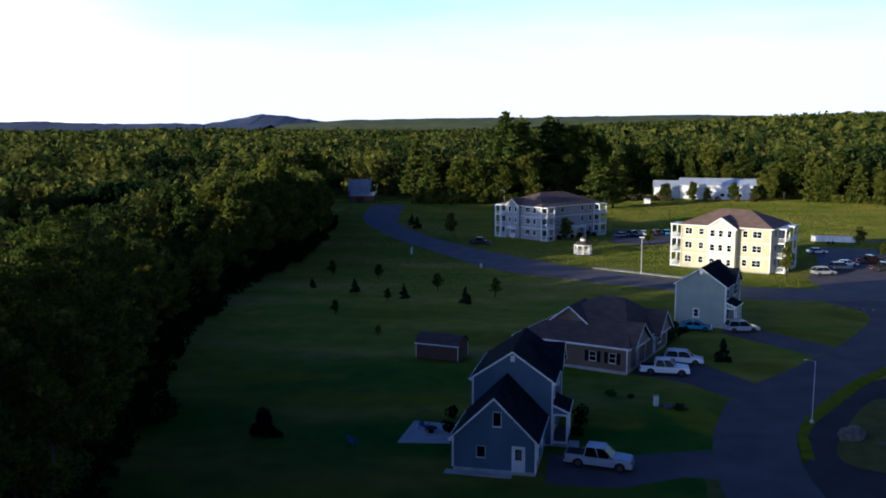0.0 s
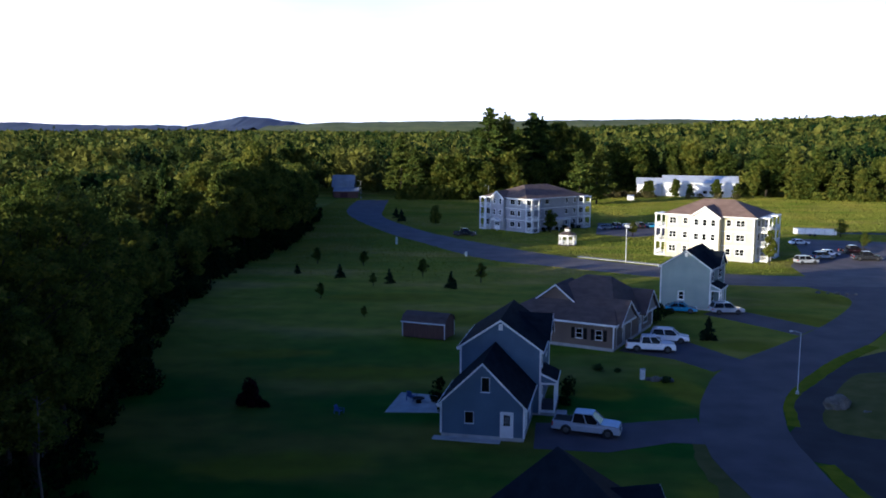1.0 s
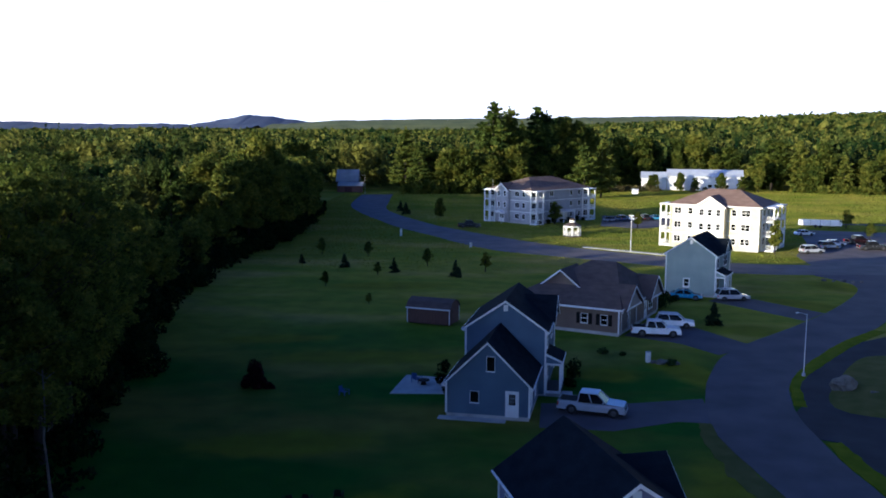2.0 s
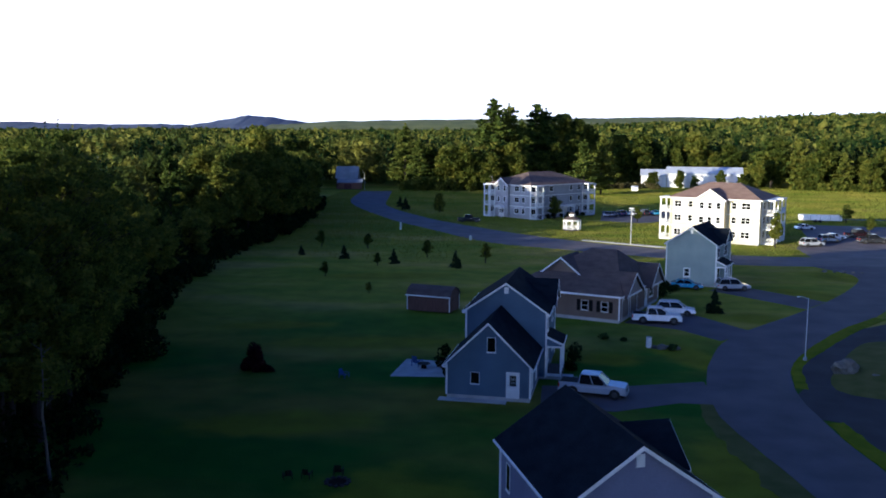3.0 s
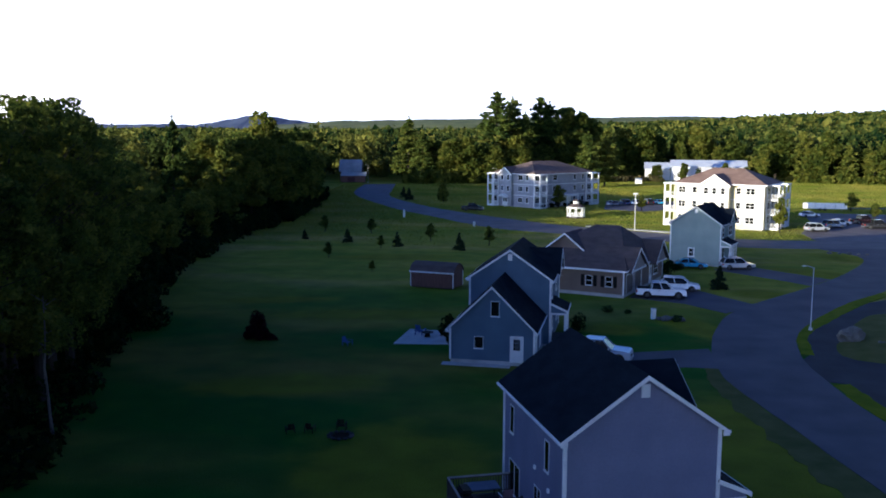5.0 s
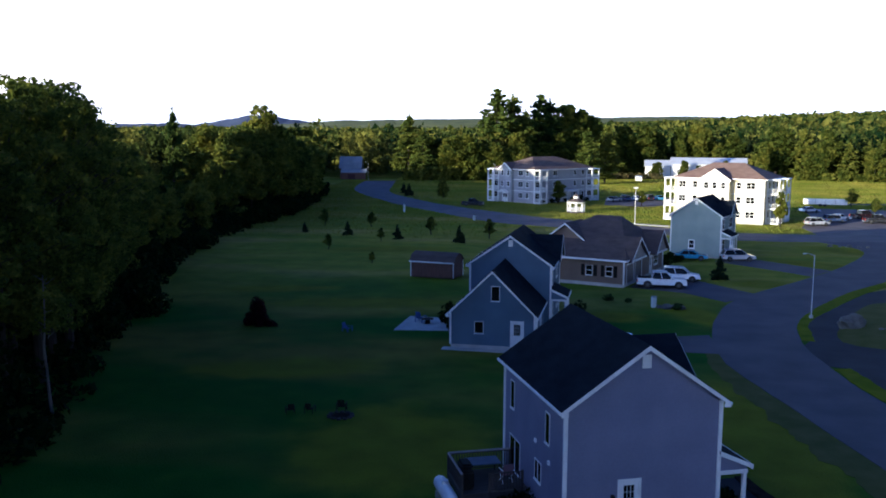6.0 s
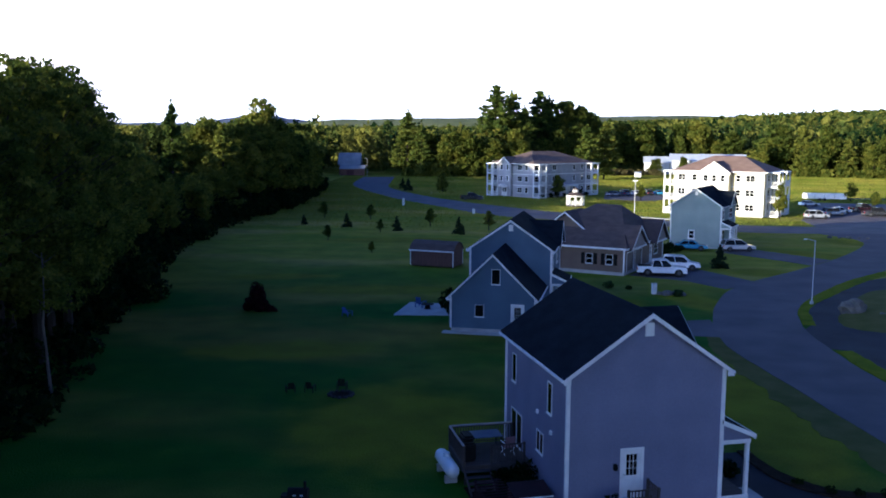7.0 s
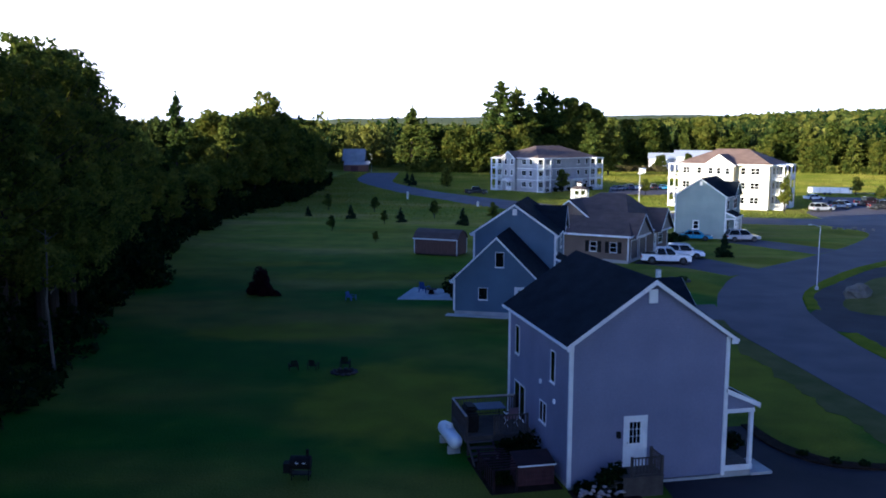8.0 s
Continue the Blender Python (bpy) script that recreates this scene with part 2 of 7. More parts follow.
SIDING_WHITE = siding("ivory_vinyl_siding", (0.60, 0.57, 0.50), (0.70, 0.67, 0.60), 0.13)
SHAKE_TAUPE = siding("taupe_shake_siding", (0.20, 0.175, 0.165), (0.27, 0.24, 0.225), 0.18)
SIDING_PALE = siding("pale_grey_vinyl_siding", (0.27, 0.27, 0.285), (0.35, 0.35, 0.365), 0.13)
SHINGLE_DARK = surface("charcoal_shingles", (0.005, 0.008, 0.012), (0.012, 0.016, 0.023), 0.8, 0.95, 7, 0.6, 0.03, spec=0.04, stretch=(1, 1, 3))
SHINGLE_BROWN = surface("brown_shingles", (0.055, 0.042, 0.038), (0.095, 0.074, 0.066), 0.8, 0.9, 7, 0.6, 0.03, stretch=(1, 1, 3))
SHINGLE_TAN = surface("tan_brown_shingles", (0.15, 0.098, 0.075), (0.23, 0.155, 0.12), 0.6, 0.9, 6, 0.6, 0.03, stretch=(1, 1, 3))
SHINGLE_MIXED = surface("brown_tan_shingles", (0.090, 0.064, 0.054), (0.150, 0.108, 0.088), 0.6, 0.9, 6, 0.6, 0.03, stretch=(1, 1, 3))
DECK_WOOD = surface("weathered_deck_wood", (0.035, 0.030, 0.028), (0.075, 0.064, 0.058), 1.5, 0.85, 14, 0.4, stretch=(1, 6, 1))
DARK_RED_WOOD = surface("dark_red_stained_wood", (0.008, 0.003, 0.004), (0.020, 0.006, 0.009), 1.5, 0.8, 14, 0.4, stretch=(1, 1, 5))
RED_WOOD = surface("red_stained_wood", (0.030, 0.012, 0.015), (0.075, 0.030, 0.034), 1.5, 0.8, 14, 0.4, stretch=(1, 1, 5))
SHED_WOOD = surface("red_brown_board_siding", (0.085, 0.048, 0.040), (0.13, 0.072, 0.058), 1.0, 0.8, 12, 0.4, stretch=(5, 5, 1))
BLACK_METAL = surface("black_painted_metal", (0.005, 0.005, 0.005), (0.014, 0.014, 0.014), 3, 0.7, 30, 0.1, spec=0.08)
GALVANISED = surface("galvanised_steel", (0.26, 0.27, 0.28), (0.38, 0.38, 0.39), 2, 0.45, 25, 0.1, metal=0.6)
METAL_ROOF = surface("pale_metal_roof", (0.46, 0.50, 0.56), (0.62, 0.66, 0.70), 0.3, 0.4, 6, 0.05, metal=0.2)
# roof metal darkened to stand for the shade lying on the barn
SHADE_METAL = surface("shade_grey_metal_roof", (0.14, 0.16, 0.19), (0.24, 0.26, 0.29), 0.3, 0.6, 6, 0.1)
DARK_ALLOY = surface("dark_alloy", (0.05, 0.05, 0.055), (0.10, 0.10, 0.105), 3, 0.4, 30, 0.0, metal=0.5)
METAL_WALL = surface("white_metal_cladding", (0.62, 0.63, 0.66), (0.78, 0.78, 0.80), 0.3, 0.5, 6, 0.05)
STONE = surface("grey_boulder", (0.065, 0.065, 0.060), (0.145, 0.140, 0.130), 1.2, 0.9, 8, 0.8, 0.06)
RUBBER = surface("tyre_rubber", (0.012, 0.012, 0.012), (0.024, 0.024, 0.024), 4, 0.9, 30, 0.2)
BARK = surface("tree_bark", (0.014, 0.011, 0.009), (0.042, 0.035, 0.028), 1.5, 0.95, 9, 0.8, 0.05, stretch=(1, 1, 0.3))
PALE_BARK = surface("pale_dead_bark", (0.075, 0.07, 0.065), (0.14, 0.13, 0.12), 1.5, 0.95, 9, 0.8, 0.05, stretch=(1, 1, 0.3))
LEAF = leafy("broad_leaves", (0.010, 0.026, 0.005), (0.205, 0.200, 0.028), tint=0.28, clump=0.42, through_light=0.55, half=0.5)
NEEDLE = leafy("pine_needles", (0.010, 0.026, 0.006), (0.150, 0.155, 0.022), tint=0.35, clump=0.4, through_light=0.2, half=0.45)
SPRUCE_NEEDLE = leafy("spruce_needles", (0.004, 0.010, 0.005), (0.034, 0.048, 0.018), tint=0.3, clump=0.3, through_light=0.1, half=0.4)
FAR_LEAF = leafy("far_woods_leaves", (0.006, 0.018, 0.005), (0.140, 0.142, 0.024), tint=0.0, clump=0.90, scale=0.045, half=0.42, band=(0.34, 0.66))
# leaves darkened to near black, the wood edge's shade put into the colour
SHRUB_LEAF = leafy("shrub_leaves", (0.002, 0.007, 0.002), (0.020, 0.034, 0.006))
TAN_BRUSH = leafy("dry_brush", (0.040, 0.042, 0.014), (0.210, 0.150, 0.060), half=0.5)
GRASS = leafy("meadow_grass", (0.150, 0.185, 0.016), (0.290, 0.262, 0.040), tint=0.0, through_light=0.4, clump=0.86, scale=0.05, half=0.5)
GARDEN_LEAF = leafy("garden_shrub_leaves", (0.012, 0.030, 0.008), (0.085, 0.110, 0.030))
PURPLE_LEAF = leafy("purple_leaves", (0.008, 0.003, 0.005), (0.062, 0.014, 0.018))
HILL = surface("distant_wooded_hill", (0.055, 0.078, 0.022), (0.125, 0.140, 0.042), 0.018, 1.0, 0.06, 0)
# aerial haze painted in as an even blue on the farthest ridges
HAZE_HILL = surface("haze_blue_mountain", (0.045, 0.065, 0.125), (0.06, 0.085, 0.15), 0.004, 1.0, 0.03, 0)
BLUE_CLOTH = surface("blue_canvas", (0.04, 0.07, 0.20), (0.07, 0.11, 0.28), 4, 0.8, 30, 0.2)
ROSE_CLOTH = surface("dusty_rose_canvas", (0.16, 0.10, 0.12), (0.24, 0.15, 0.17), 4, 0.8, 30, 0.2)
YELLOW_FLOWER = surface("pale_flower_heads", (0.22, 0.18, 0.17), (0.36, 0.31, 0.29), 5, 0.8, 30, 0.2)
GARAGE_DOOR = surface("brown_panel_door", (0.10, 0.085, 0.075), (0.145, 0.125, 0.11), 1, 0.5, 20, 0.1)
TABLE_BLUE = surface("blue_grey_table_enamel", (0.06, 0.075, 0.12), (0.10, 0.12, 0.17), 2, 0.6, 20, 0.1)
POLE_PAINT = surface("pale_grey_pole_paint", (0.42, 0.42, 0.44), (0.55, 0.55, 0.57), 2, 0.5, 20, 0.1)
LAMP_HEAD = surface("pale_lamp_housing", (0.6, 0.6, 0.58), (0.75, 0.75, 0.72), 2, 0.5, 20, 0.1)


def car_paint(name, c):
    m = surface(name, c, tuple(v * 1.12 for v in c), 1.0, 0.25, 40, 0.0, spec=0.5)
    m.node_tree.nodes["Principled BSDF"].inputs["Coat Weight"].default_value = 0.6
    return m


PAINT_WHITE, PAINT_SILVER = car_paint("white_car_paint", (0.72, 0.73, 0.75)), car_paint("silver_car_paint", (0.30, 0.32, 0.36))
PAINT_BLUE, PAINT_BLACK = car_paint("blue_car_paint", (0.05, 0.22, 0.38)), car_paint("black_car_paint", (0.02, 0.021, 0.024))
PAINT_NAVY = car_paint("navy_car_paint", (0.03, 0.05, 0.12))
PAINT_MAROON = car_paint("maroon_paint", (0.018, 0.006, 0.007))
HEADLIGHT, TAILLIGHT = car_paint("clear_lamp_lens", (0.7, 0.7, 0.68)), car_paint("red_lamp_lens", (0.30, 0.015, 0.012))

# ---- mesh helpers ----
def thing(name, x, y, z=0.0, turn=0.0, label="", category="", group="", kind=""):
    ob = new(name)
    ob.empty_display_size = 0.3
    ob.matrix_basis = pose(x, y, z, 0, 0, turn)
    return tagged(ob, label, category, group, kind)


def part(name, bm, mat, parent=None, label="", m=None, smooth=False):
    if m is not None:
        bm.transform(m)
    bmesh.ops.recalc_face_normals(bm, faces=bm.faces)
    me = bpy.data.meshes.new(name)
    bm.to_mesh(me)
    bm.free()
    me.materials.append(mat)
    if smooth:
        me.shade_smooth()
    ob = new(name, me)
    ob.parent = parent
    return tagged(ob, label)


def box(bm, x0, y0, z0, x1, y1, z1, bevel=0.0):
    v = [bm.verts.new(c) for c in ((x0, y0, z0), (x1, y0, z0), (x1, y1, z0), (x0, y1, z0), (x0, y0, z1), (x1, y0, z1), (x1, y1, z1), (x0, y1, z1))]
    f = [bm.faces.new([v[i] for i in q]) for q in ((0, 3, 2, 1), (4, 5, 6, 7), (0, 1, 5, 4), (1, 2, 6, 5), (2, 3, 7, 6), (3, 0, 4, 7))]
    if bevel:
        bmesh.ops.bevel(bm, geom=list({e for q in f for e in q.edges}), offset=bevel, segments=2, affect="EDGES")
    return bm


def boxes(*rows):
    bm = bmesh.new()
    for r in rows:
        box(bm, *r)
    return bm


def prism(bm, poly, axis, a, b):
    """A polygon of 2D points drawn out from a to b along an axis: 'x' takes (y, z), 'y' takes (x, z), 'z' takes (x, y)."""
    def at(p, s):
        return {"x": (s, p[0], p[1]), "y": (p[0], s, p[1]), "z": (p[0], p[1], s)}[axis]
    v0, v1 = [bm.verts.new(at(p, a)) for p in poly], [bm.verts.new(at(p, b)) for p in poly]
    bm.faces.new(v0), bm.faces.new(v1[::-1])
    for i in range(len(poly)):
        j = (i + 1) % len(poly)
        bm.faces.new((v0[i], v0[j], v1[j], v1[i]))
    return bm


def rod(bm, p, q, r0, r1=None, n=8):
    p, q = Vector(p), Vector(q)
    turn = (q - p).to_track_quat("Z", "Y")
    rings = []
    for c, r in ((p, r0), (q, r0 if r1 is None else r1)):
        rings.append([bm.verts.new(c + turn @ Vector((math.cos(a) * r, math.sin(a) * r, 0))) for a in (2 * math.pi * i / n for i in range(n))])
    for i in range(n):
        j = (i + 1) % n
        bm.faces.new((rings[0][i], rings[0][j], rings[1][j], rings[1][i]))
    bm.faces.new(rings[0][::-1]), bm.faces.new(rings[1])
    return bm


def blob(bm, c, r, seed, n=2, rough=0.25):
    """An uneven rounded lump."""
    made = bmesh.ops.create_icosphere(bm, subdivisions=n, radius=1.0)["verts"]
    for v in made:
        k = 1 + rough * noise.noise(v.co * 1.6 + Vector((seed * 3.1, seed * 1.7, 0)))
        v.co = Vector((c[0] + v.co.x * r[0] * k, c[1] + v.co.y * r[1] * k, c[2] + v.co.z * r[2] * k))
    return bm


def wall(length, tops, thick, openings=(), z0=0.0):
    """A wall along x from 0 to length, its outside at y=0, under the roofline tops [(x, z), ...], with real openings (x0, x1, z0, z1)."""
    def top(x):
        for (xa, za), (xb, zb) in zip(tops, tops[1:]):
            if xa - 1e-6 <= x <= xb + 1e-6:
                return za + (zb - za) * (x - xa) / max(xb - xa, 1e-6)
        return tops[-1][1]
    cuts = sorted({round(v, 4) for v in [0, length, *[t[0] for t in tops], *[o[0] for o in openings], *[o[1] for o in openings]]})
    bm = bmesh.new()
    for xa, xb in zip(cuts, cuts[1:]):
        mid, base = (xa + xb) / 2, z0
        for o in sorted((o for o in openings if o[0] < mid < o[1]), key=lambda o: o[2]):
            prism(bm, [(xa, base), (xb, base), (xb, o[2]), (xa, o[2])], "y", 0, thick)
            base = o[3]
        prism(bm, [(xa, base), (xb, base), (xb, top(xb)), (xa, top(xa))], "y", 0, thick)
    bmesh.ops.remove_doubles(bm, verts=bm.verts, dist=0.0005)
    return bm


def ring_frame(x0, x1, z0, z1, wide, ya, yb):
    """A rectangular frame in the xz plane, one closed piece."""
    bm = bmesh.new()
    rows = []
    for y in (ya, yb):
        for k in (0, wide):
            rows.append([bm.verts.new(c) for c in ((x0 + k, y, z0 + k), (x1 - k, y, z0 + k), (x1 - k, y, z1 - k), (x0 + k, y, z1 - k))])
    for p, q in ((0, 1), (1, 3), (3, 2), (2, 0)):
        for i in range(4):
            j = (i + 1) % 4
            bm.faces.new((rows[p][i], rows[p][j], rows[q][j], rows[q][i]))
    return bm


def window(parent, m, x0, x1, z0, z1, name="window", trim=0.09, sash=True, mat=None, mullions=0, bar=0.05):
    """Frame set in an opening of a wall that runs along x (outside at y=0), with a pane and a sill."""
    mat = mat or WHITE
    win = part(name, ring_frame(x0 - trim, x1 + trim, z0 - trim, z1 + trim, trim + bar, -0.03, 0.10), mat, parent, m=m)
    if sash:
        part("sash_bar", boxes((x0 + 0.05, -0.022, (z0 + z1) / 2 - 0.03, x1 - 0.05, 0.09, (z0 + z1) / 2 + 0.03)), mat, win, m=m)
    for i in range(mullions):
        xm = x0 + (x1 - x0) * (i + 1) / (mullions + 1)
        part("mullion", boxes((xm - 0.04, -0.024, z0 + 0.05, xm + 0.04, 0.095, z1 - 0.05)), mat, win, m=m)
    part("pane", boxes((x0 + 0.04, -0.012, z0 + 0.04, x1 - 0.04, 0.003, z1 - 0.04)), GLASS, win, "dark reflecting window glass", m=m)
    part("sill", boxes((x0 - trim - 0.03, -0.07, z0 - trim - 0.05, x1 + trim + 0.03, -0.031, z0 - trim)), mat, win, m=m)
    return win


def door(parent, m, x0, x1, z0, z1, mat=None, light=True):
    mat = mat or WHITE
    fr = part("door_frame", ring_frame(x0 - 0.1, x1 + 0.1, z0 - 0.1, z1 + 0.1, 0.13, -0.03, 0.1), WHITE, parent, m=m)
    zm = z0 + 0.45 * (z1 - z0)
    leaf = boxes((x0 + 0.03, 0.03, z0, x1 - 0.03, 0.08, zm), (x0 + 0.03, 0.03, zm, x0 + 0.2, 0.08, z1 - 0.03), (x1 - 0.2, 0.03, zm, x1 - 0.03, 0.08, z1 - 0.03), (x0 + 0.2, 0.03, z1 - 0.2, x1 - 0.2, 0.08, z1 - 0.03))
    for a, b in ((x0 + 0.14, (x0 + x1) / 2 - 0.05), ((x0 + x1) / 2 + 0.05, x1 - 0.14)):
        box(leaf, a, 0.018, z0 + 0.15, b, 0.03, zm - 0.12)
    d = part("door", leaf, mat, parent, "white panelled door with a glazed top", m=m)
    part("pane", boxes((x0 + 0.2, 0.05, zm, x1 - 0.2, 0.06, z1 - 0.2)), GLASS, d, m=m)
    for i in (1, 2):
        xb, zb = x0 + 0.2 + (x1 - x0 - 0.4) * i / 3, zm + (z1 - 0.2 - zm) * i / 3
        part("glazing_bar", boxes((xb - 0.01, 0.035, zm, xb + 0.01, 0.049, z1 - 0.2)), mat, d, m=m)
        part("glazing_bar", boxes((x0 + 0.2, 0.033, zb - 0.01, x1 - 0.2, 0.048, zb + 0.01)), mat, d, m=m)
    part("handle", rod(bmesh.new(), (x0 + 0.1, 0.03, z0 + 1.0), (x0 + 0.1, -0.04, z0 + 1.0), 0.03), GALVANISED, d, "metal door knob", m=m)
    return fr

# ---- ground, roads ----
def hill_height(x, y):
    r = math.hypot(x, y)
    if r < 520:
        return 0.0
    a = math.atan2(x, y)
    k = min((r - 520) / 1500, 1.0)
    k = k * k * (3 - 2 * k)
    rise = 12 + 80 * max(0.0, min(a + 0.03, 0.6)) + 7 * noise.noise(Vector((a * 5.0, r * 0.0012, 0.3))) + 3 * noise.noise(Vector((x * 0.004, y * 0.004, 1.3)))
    return k * rise


def ground():
    radii = [0, 6, 15, 30, 50, 75, 105, 140, 180, 230, 290, 360, 440, 520] + [520 + 95 * i for i in range(1, 44)]
    n = 144
    verts, faces = [(0, 0, 0)], []
    for r in radii[1:]:
        for i in range(n):
            a = 2 * math.pi * i / n
            x, y = r * math.sin(a), r * math.cos(a)
            verts.append((x, y, hill_height(x, y)))
    for i in range(n):
        faces.append((0, 1 + (i + 1) % n, 1 + i))
    for k in range(len(radii) - 2):
        a, b = 1 + k * n, 1 + (k + 1) * n
        for i in range(n):
            j = (i + 1) % n
            faces.append((a + i, a + j, b + j, b + i))
    me = bpy.data.meshes.new("ground")
    me.from_pydata(verts, [], faces)
    me.materials.append(LAWN)
    me.shade_smooth()
    return tagged(new("ground", me), "mown green lawn with dry tan patches", "lawn", kind="structure")


def smooth_line(pts, step=2.0):
    out = []
    p = [Vector(q) for q in pts]
    p = [2 * p[0] - p[1], *p, 2 * p[-1] - p[-2]]
    for i in range(1, len(p) - 2):
        n = max(2, int((p[i + 1] - p[i]).length / step))
        for k in range(n):
            t = k / n
            out.append(0.5 * ((2 * p[i]) + (p[i + 1] - p[i - 1]) * t + (2 * p[i - 1] - 5 * p[i] + 4 * p[i + 1] - p[i + 2]) * t * t + (3 * p[i] - p[i - 1] - 3 * p[i + 1] + p[i + 2]) * t ** 3))
    return out + [p[-2]]


def strip(name, left, right, z, mat, label, category, wobble=0.0, thick=0.06):
    """A slab between two edges, each a smooth line through a few points."""
    a, b = smooth_line(left, 0.6 if wobble > 0.2 else 2.0), smooth_line(right, 0.6 if wobble > 0.2 else 2.0)
    n = max(len(a), len(b))
    def even(line, i):
        s = i / (n - 1) * (len(line) - 1)
        k = min(int(s), len(line) - 2)
        q = line[k].lerp(line[k + 1], s - k)
        w = wobble * (noise.noise(Vector((q.x * 0.5, q.y * 0.5, z))) + 0.6 * noise.noise(Vector((q.x * 1.9, q.y * 1.9, z + 4))))
        return q.x + w, q.y + 0.5 * w
    bm = bmesh.new()
    rows = []
    for i in range(n):
        (xa, ya), (xb, yb) = even(a, i), even(b, i)
        rows.append([bm.verts.new(c) for c in ((xa, ya, z - thick), (xa, ya, z), (xb, yb, z), (xb, yb, z - thick))])
    for r, s in zip(rows, rows[1:]):
        for k in range(3):
            bm.faces.new((r[k], r[k + 1], s[k + 1], s[k]))
    KEEP_OFF.append([(p.x, p.y) for p in a[::4]] + [(p.x, p.y) for p in b[::-4]])
    ob = part(name, bm, mat)
    return tagged(ob, label, category, kind="structure")


def slab(name, poly, z, mat, label, category, thick=0.08, kind="structure"):
    KEEP_OFF.append(poly)
    ob = part(name, prism(bmesh.new(), poly, "z", z - thick, z), mat)
    return tagged(ob, label, category, kind=kind)


KEEP_OFF = []
ground()
strip("road_main", [(-42, 345), (-40, 300), (-34.4, 272), (-20.2, 231.4), (-10.2, 211), (4.2, 184), (18.5, 173), (36, 161.5), (47, 154), (64, 152.5), (90, 152), (160, 150), (400, 160)],
      [(-30, 348), (-28, 310), (-25, 275), (-12, 239), (-3, 222), (11, 201), (24, 186), (40, 174), (50, 166.5), (66, 164), (92, 164), (160, 162), (400, 172)], 0.03, OLD_ASPHALT, "grey asphalt main road curving into the woods", "road", 0.12)
strip("road_side", [(60, 153), (62.6, 141), (53.2, 124.7), (41.9, 110.8), (30.4, 97.9), (25.2, 87.7), (21.9, 77), (20.9, 67.7), (21.9, 58.5), (23, 47.5), (25.5, 25), (30, -10), (36, -60)],
      [(80, 153), (68, 139), (60, 122), (50.9, 109), (42.7, 100.2), (33.2, 86.9), (29.7, 76.8), (28.7, 67.9), (28.6, 59.3), (29.8, 47), (32.5, 25), (37, -10), (43, -60)], 0.045, ASPHALT, "grey asphalt side street with soft grass edges", "road", 0.12)

# verges, drives and lots
strip("verge_side", [(20.6, 75), (19.4, 67.5), (19.7, 58), (20.3, 49), (21.5, 41)], [(22.0, 76), (21.0, 67.7), (22.0, 58.5), (23.1, 47.5), (24.2, 38)], 0.02, BROWN_VERGE, "brownish roadside grass verge", "verge", 0.5)
strip("verge_island_1", [(51, 109.2), (42.7, 100.4), (33.3, 87.1), (29.9, 77.6)], [(52, 108), (46.0, 101.7), (38.5, 92.3), (33.2, 84.6), (31.0, 77.0)], 0.06, VERGE, "curved strip of yellow-green verge grass", "verge", 0.25)
strip("verge_island_2", [(28.8, 67.6), (28.7, 59.5), (29.9, 47)], [(30.2, 68.0), (30.3, 60.5), (31.5, 47)], 0.06, VERGE, "curved strip of yellow-green verge grass", "verge", 0.25)
slab("drive_loop", [(30.5, 77.2), (33, 84.8), (38.3, 92.6), (46, 102), (60, 112), (78, 104), (70, 60), (32, 54), (30, 61), (30, 68), (28, 69), (29, 75)], 0.035, LOOP_ASPHALT, "dark asphalt loop drive round a grass mound", "drive")
slab("drive_grey_house", [(8.9, 37.3), (11.6, 38.0), (13.3, 38.4), (12.2, 44.6), (14.7, 45.2), (15.0, 43.0), (15.8, 40.9), (17.3, 39.5), (19.5, 39.3), (24.0, 38.6), (25.5, 31.5), (12, 28), (9.2, 32.5)], 0.03, DARK_ASPHALT, "dark asphalt driveway beside the grey house", "drive")
slab("drive_blue_house", [(7.3, 77.2), (14.9, 77.4), (22.2, 79.2), (21.5, 72.2), (18.5, 72.6), (12.7, 70.0), (6.6, 70.6)], 0.03, ASPHALT, "dark asphalt driveway beside the blue house", "drive")
slab("drive_brown_house", [(19.4, 104.6), (25.2, 100.9), (28.3, 95.6), (30.5, 97.6), (33.0, 101.0), (29.0, 109.5), (25.0, 115.0)], 0.03, ASPHALT, "dark asphalt driveway of the brown house", "drive")
slab("drive_sage_house", [(35.6, 127.6), (42.7, 117.4), (44.5, 114.2), (49.0, 119.4), (42.5, 129.3), (38.5, 131)], 0.03, ASPHALT, "dark asphalt driveway of the sage house", "drive")
slab("parking_lot_1", [(64, 162.5), (66, 177), (76, 198), (84, 226), (122, 216), (112, 162.5)], 0.035, OLD_ASPHALT, "asphalt parking lot beside the cream apartments", "parking lot")
slab("parking_lot_2", [(35, 232), (44, 226), (62, 238), (60, 262), (40, 262)], 0.035, OLD_ASPHALT, "asphalt parking lot beside the pale apartments", "parking lot")
strip("sidewalk", [(24.5, 187.4), (40.4, 175.6), (50.3, 168.0)], [(25.3, 188.6), (41.2, 176.8), (51.0, 169.2)], 0.12, CONCRETE, "pale concrete sidewalk along the main road", "sidewalk", thick=0.16)
strip("field_track", [(95, 240), (140, 236), (230, 240)], [(95, 243.5), (140, 239.5), (230, 244)], 0.02, ASPHALT, "narrow asphalt lane across the far field", "lane", 0.3)
slab("patio", [(-6.6, 79.6), (-5.5, 86.0), (-0.6, 84.9), (-0.2, 79.7)], 0.06, CONCRETE, "pale concrete patio slab on the lawn", "patio")


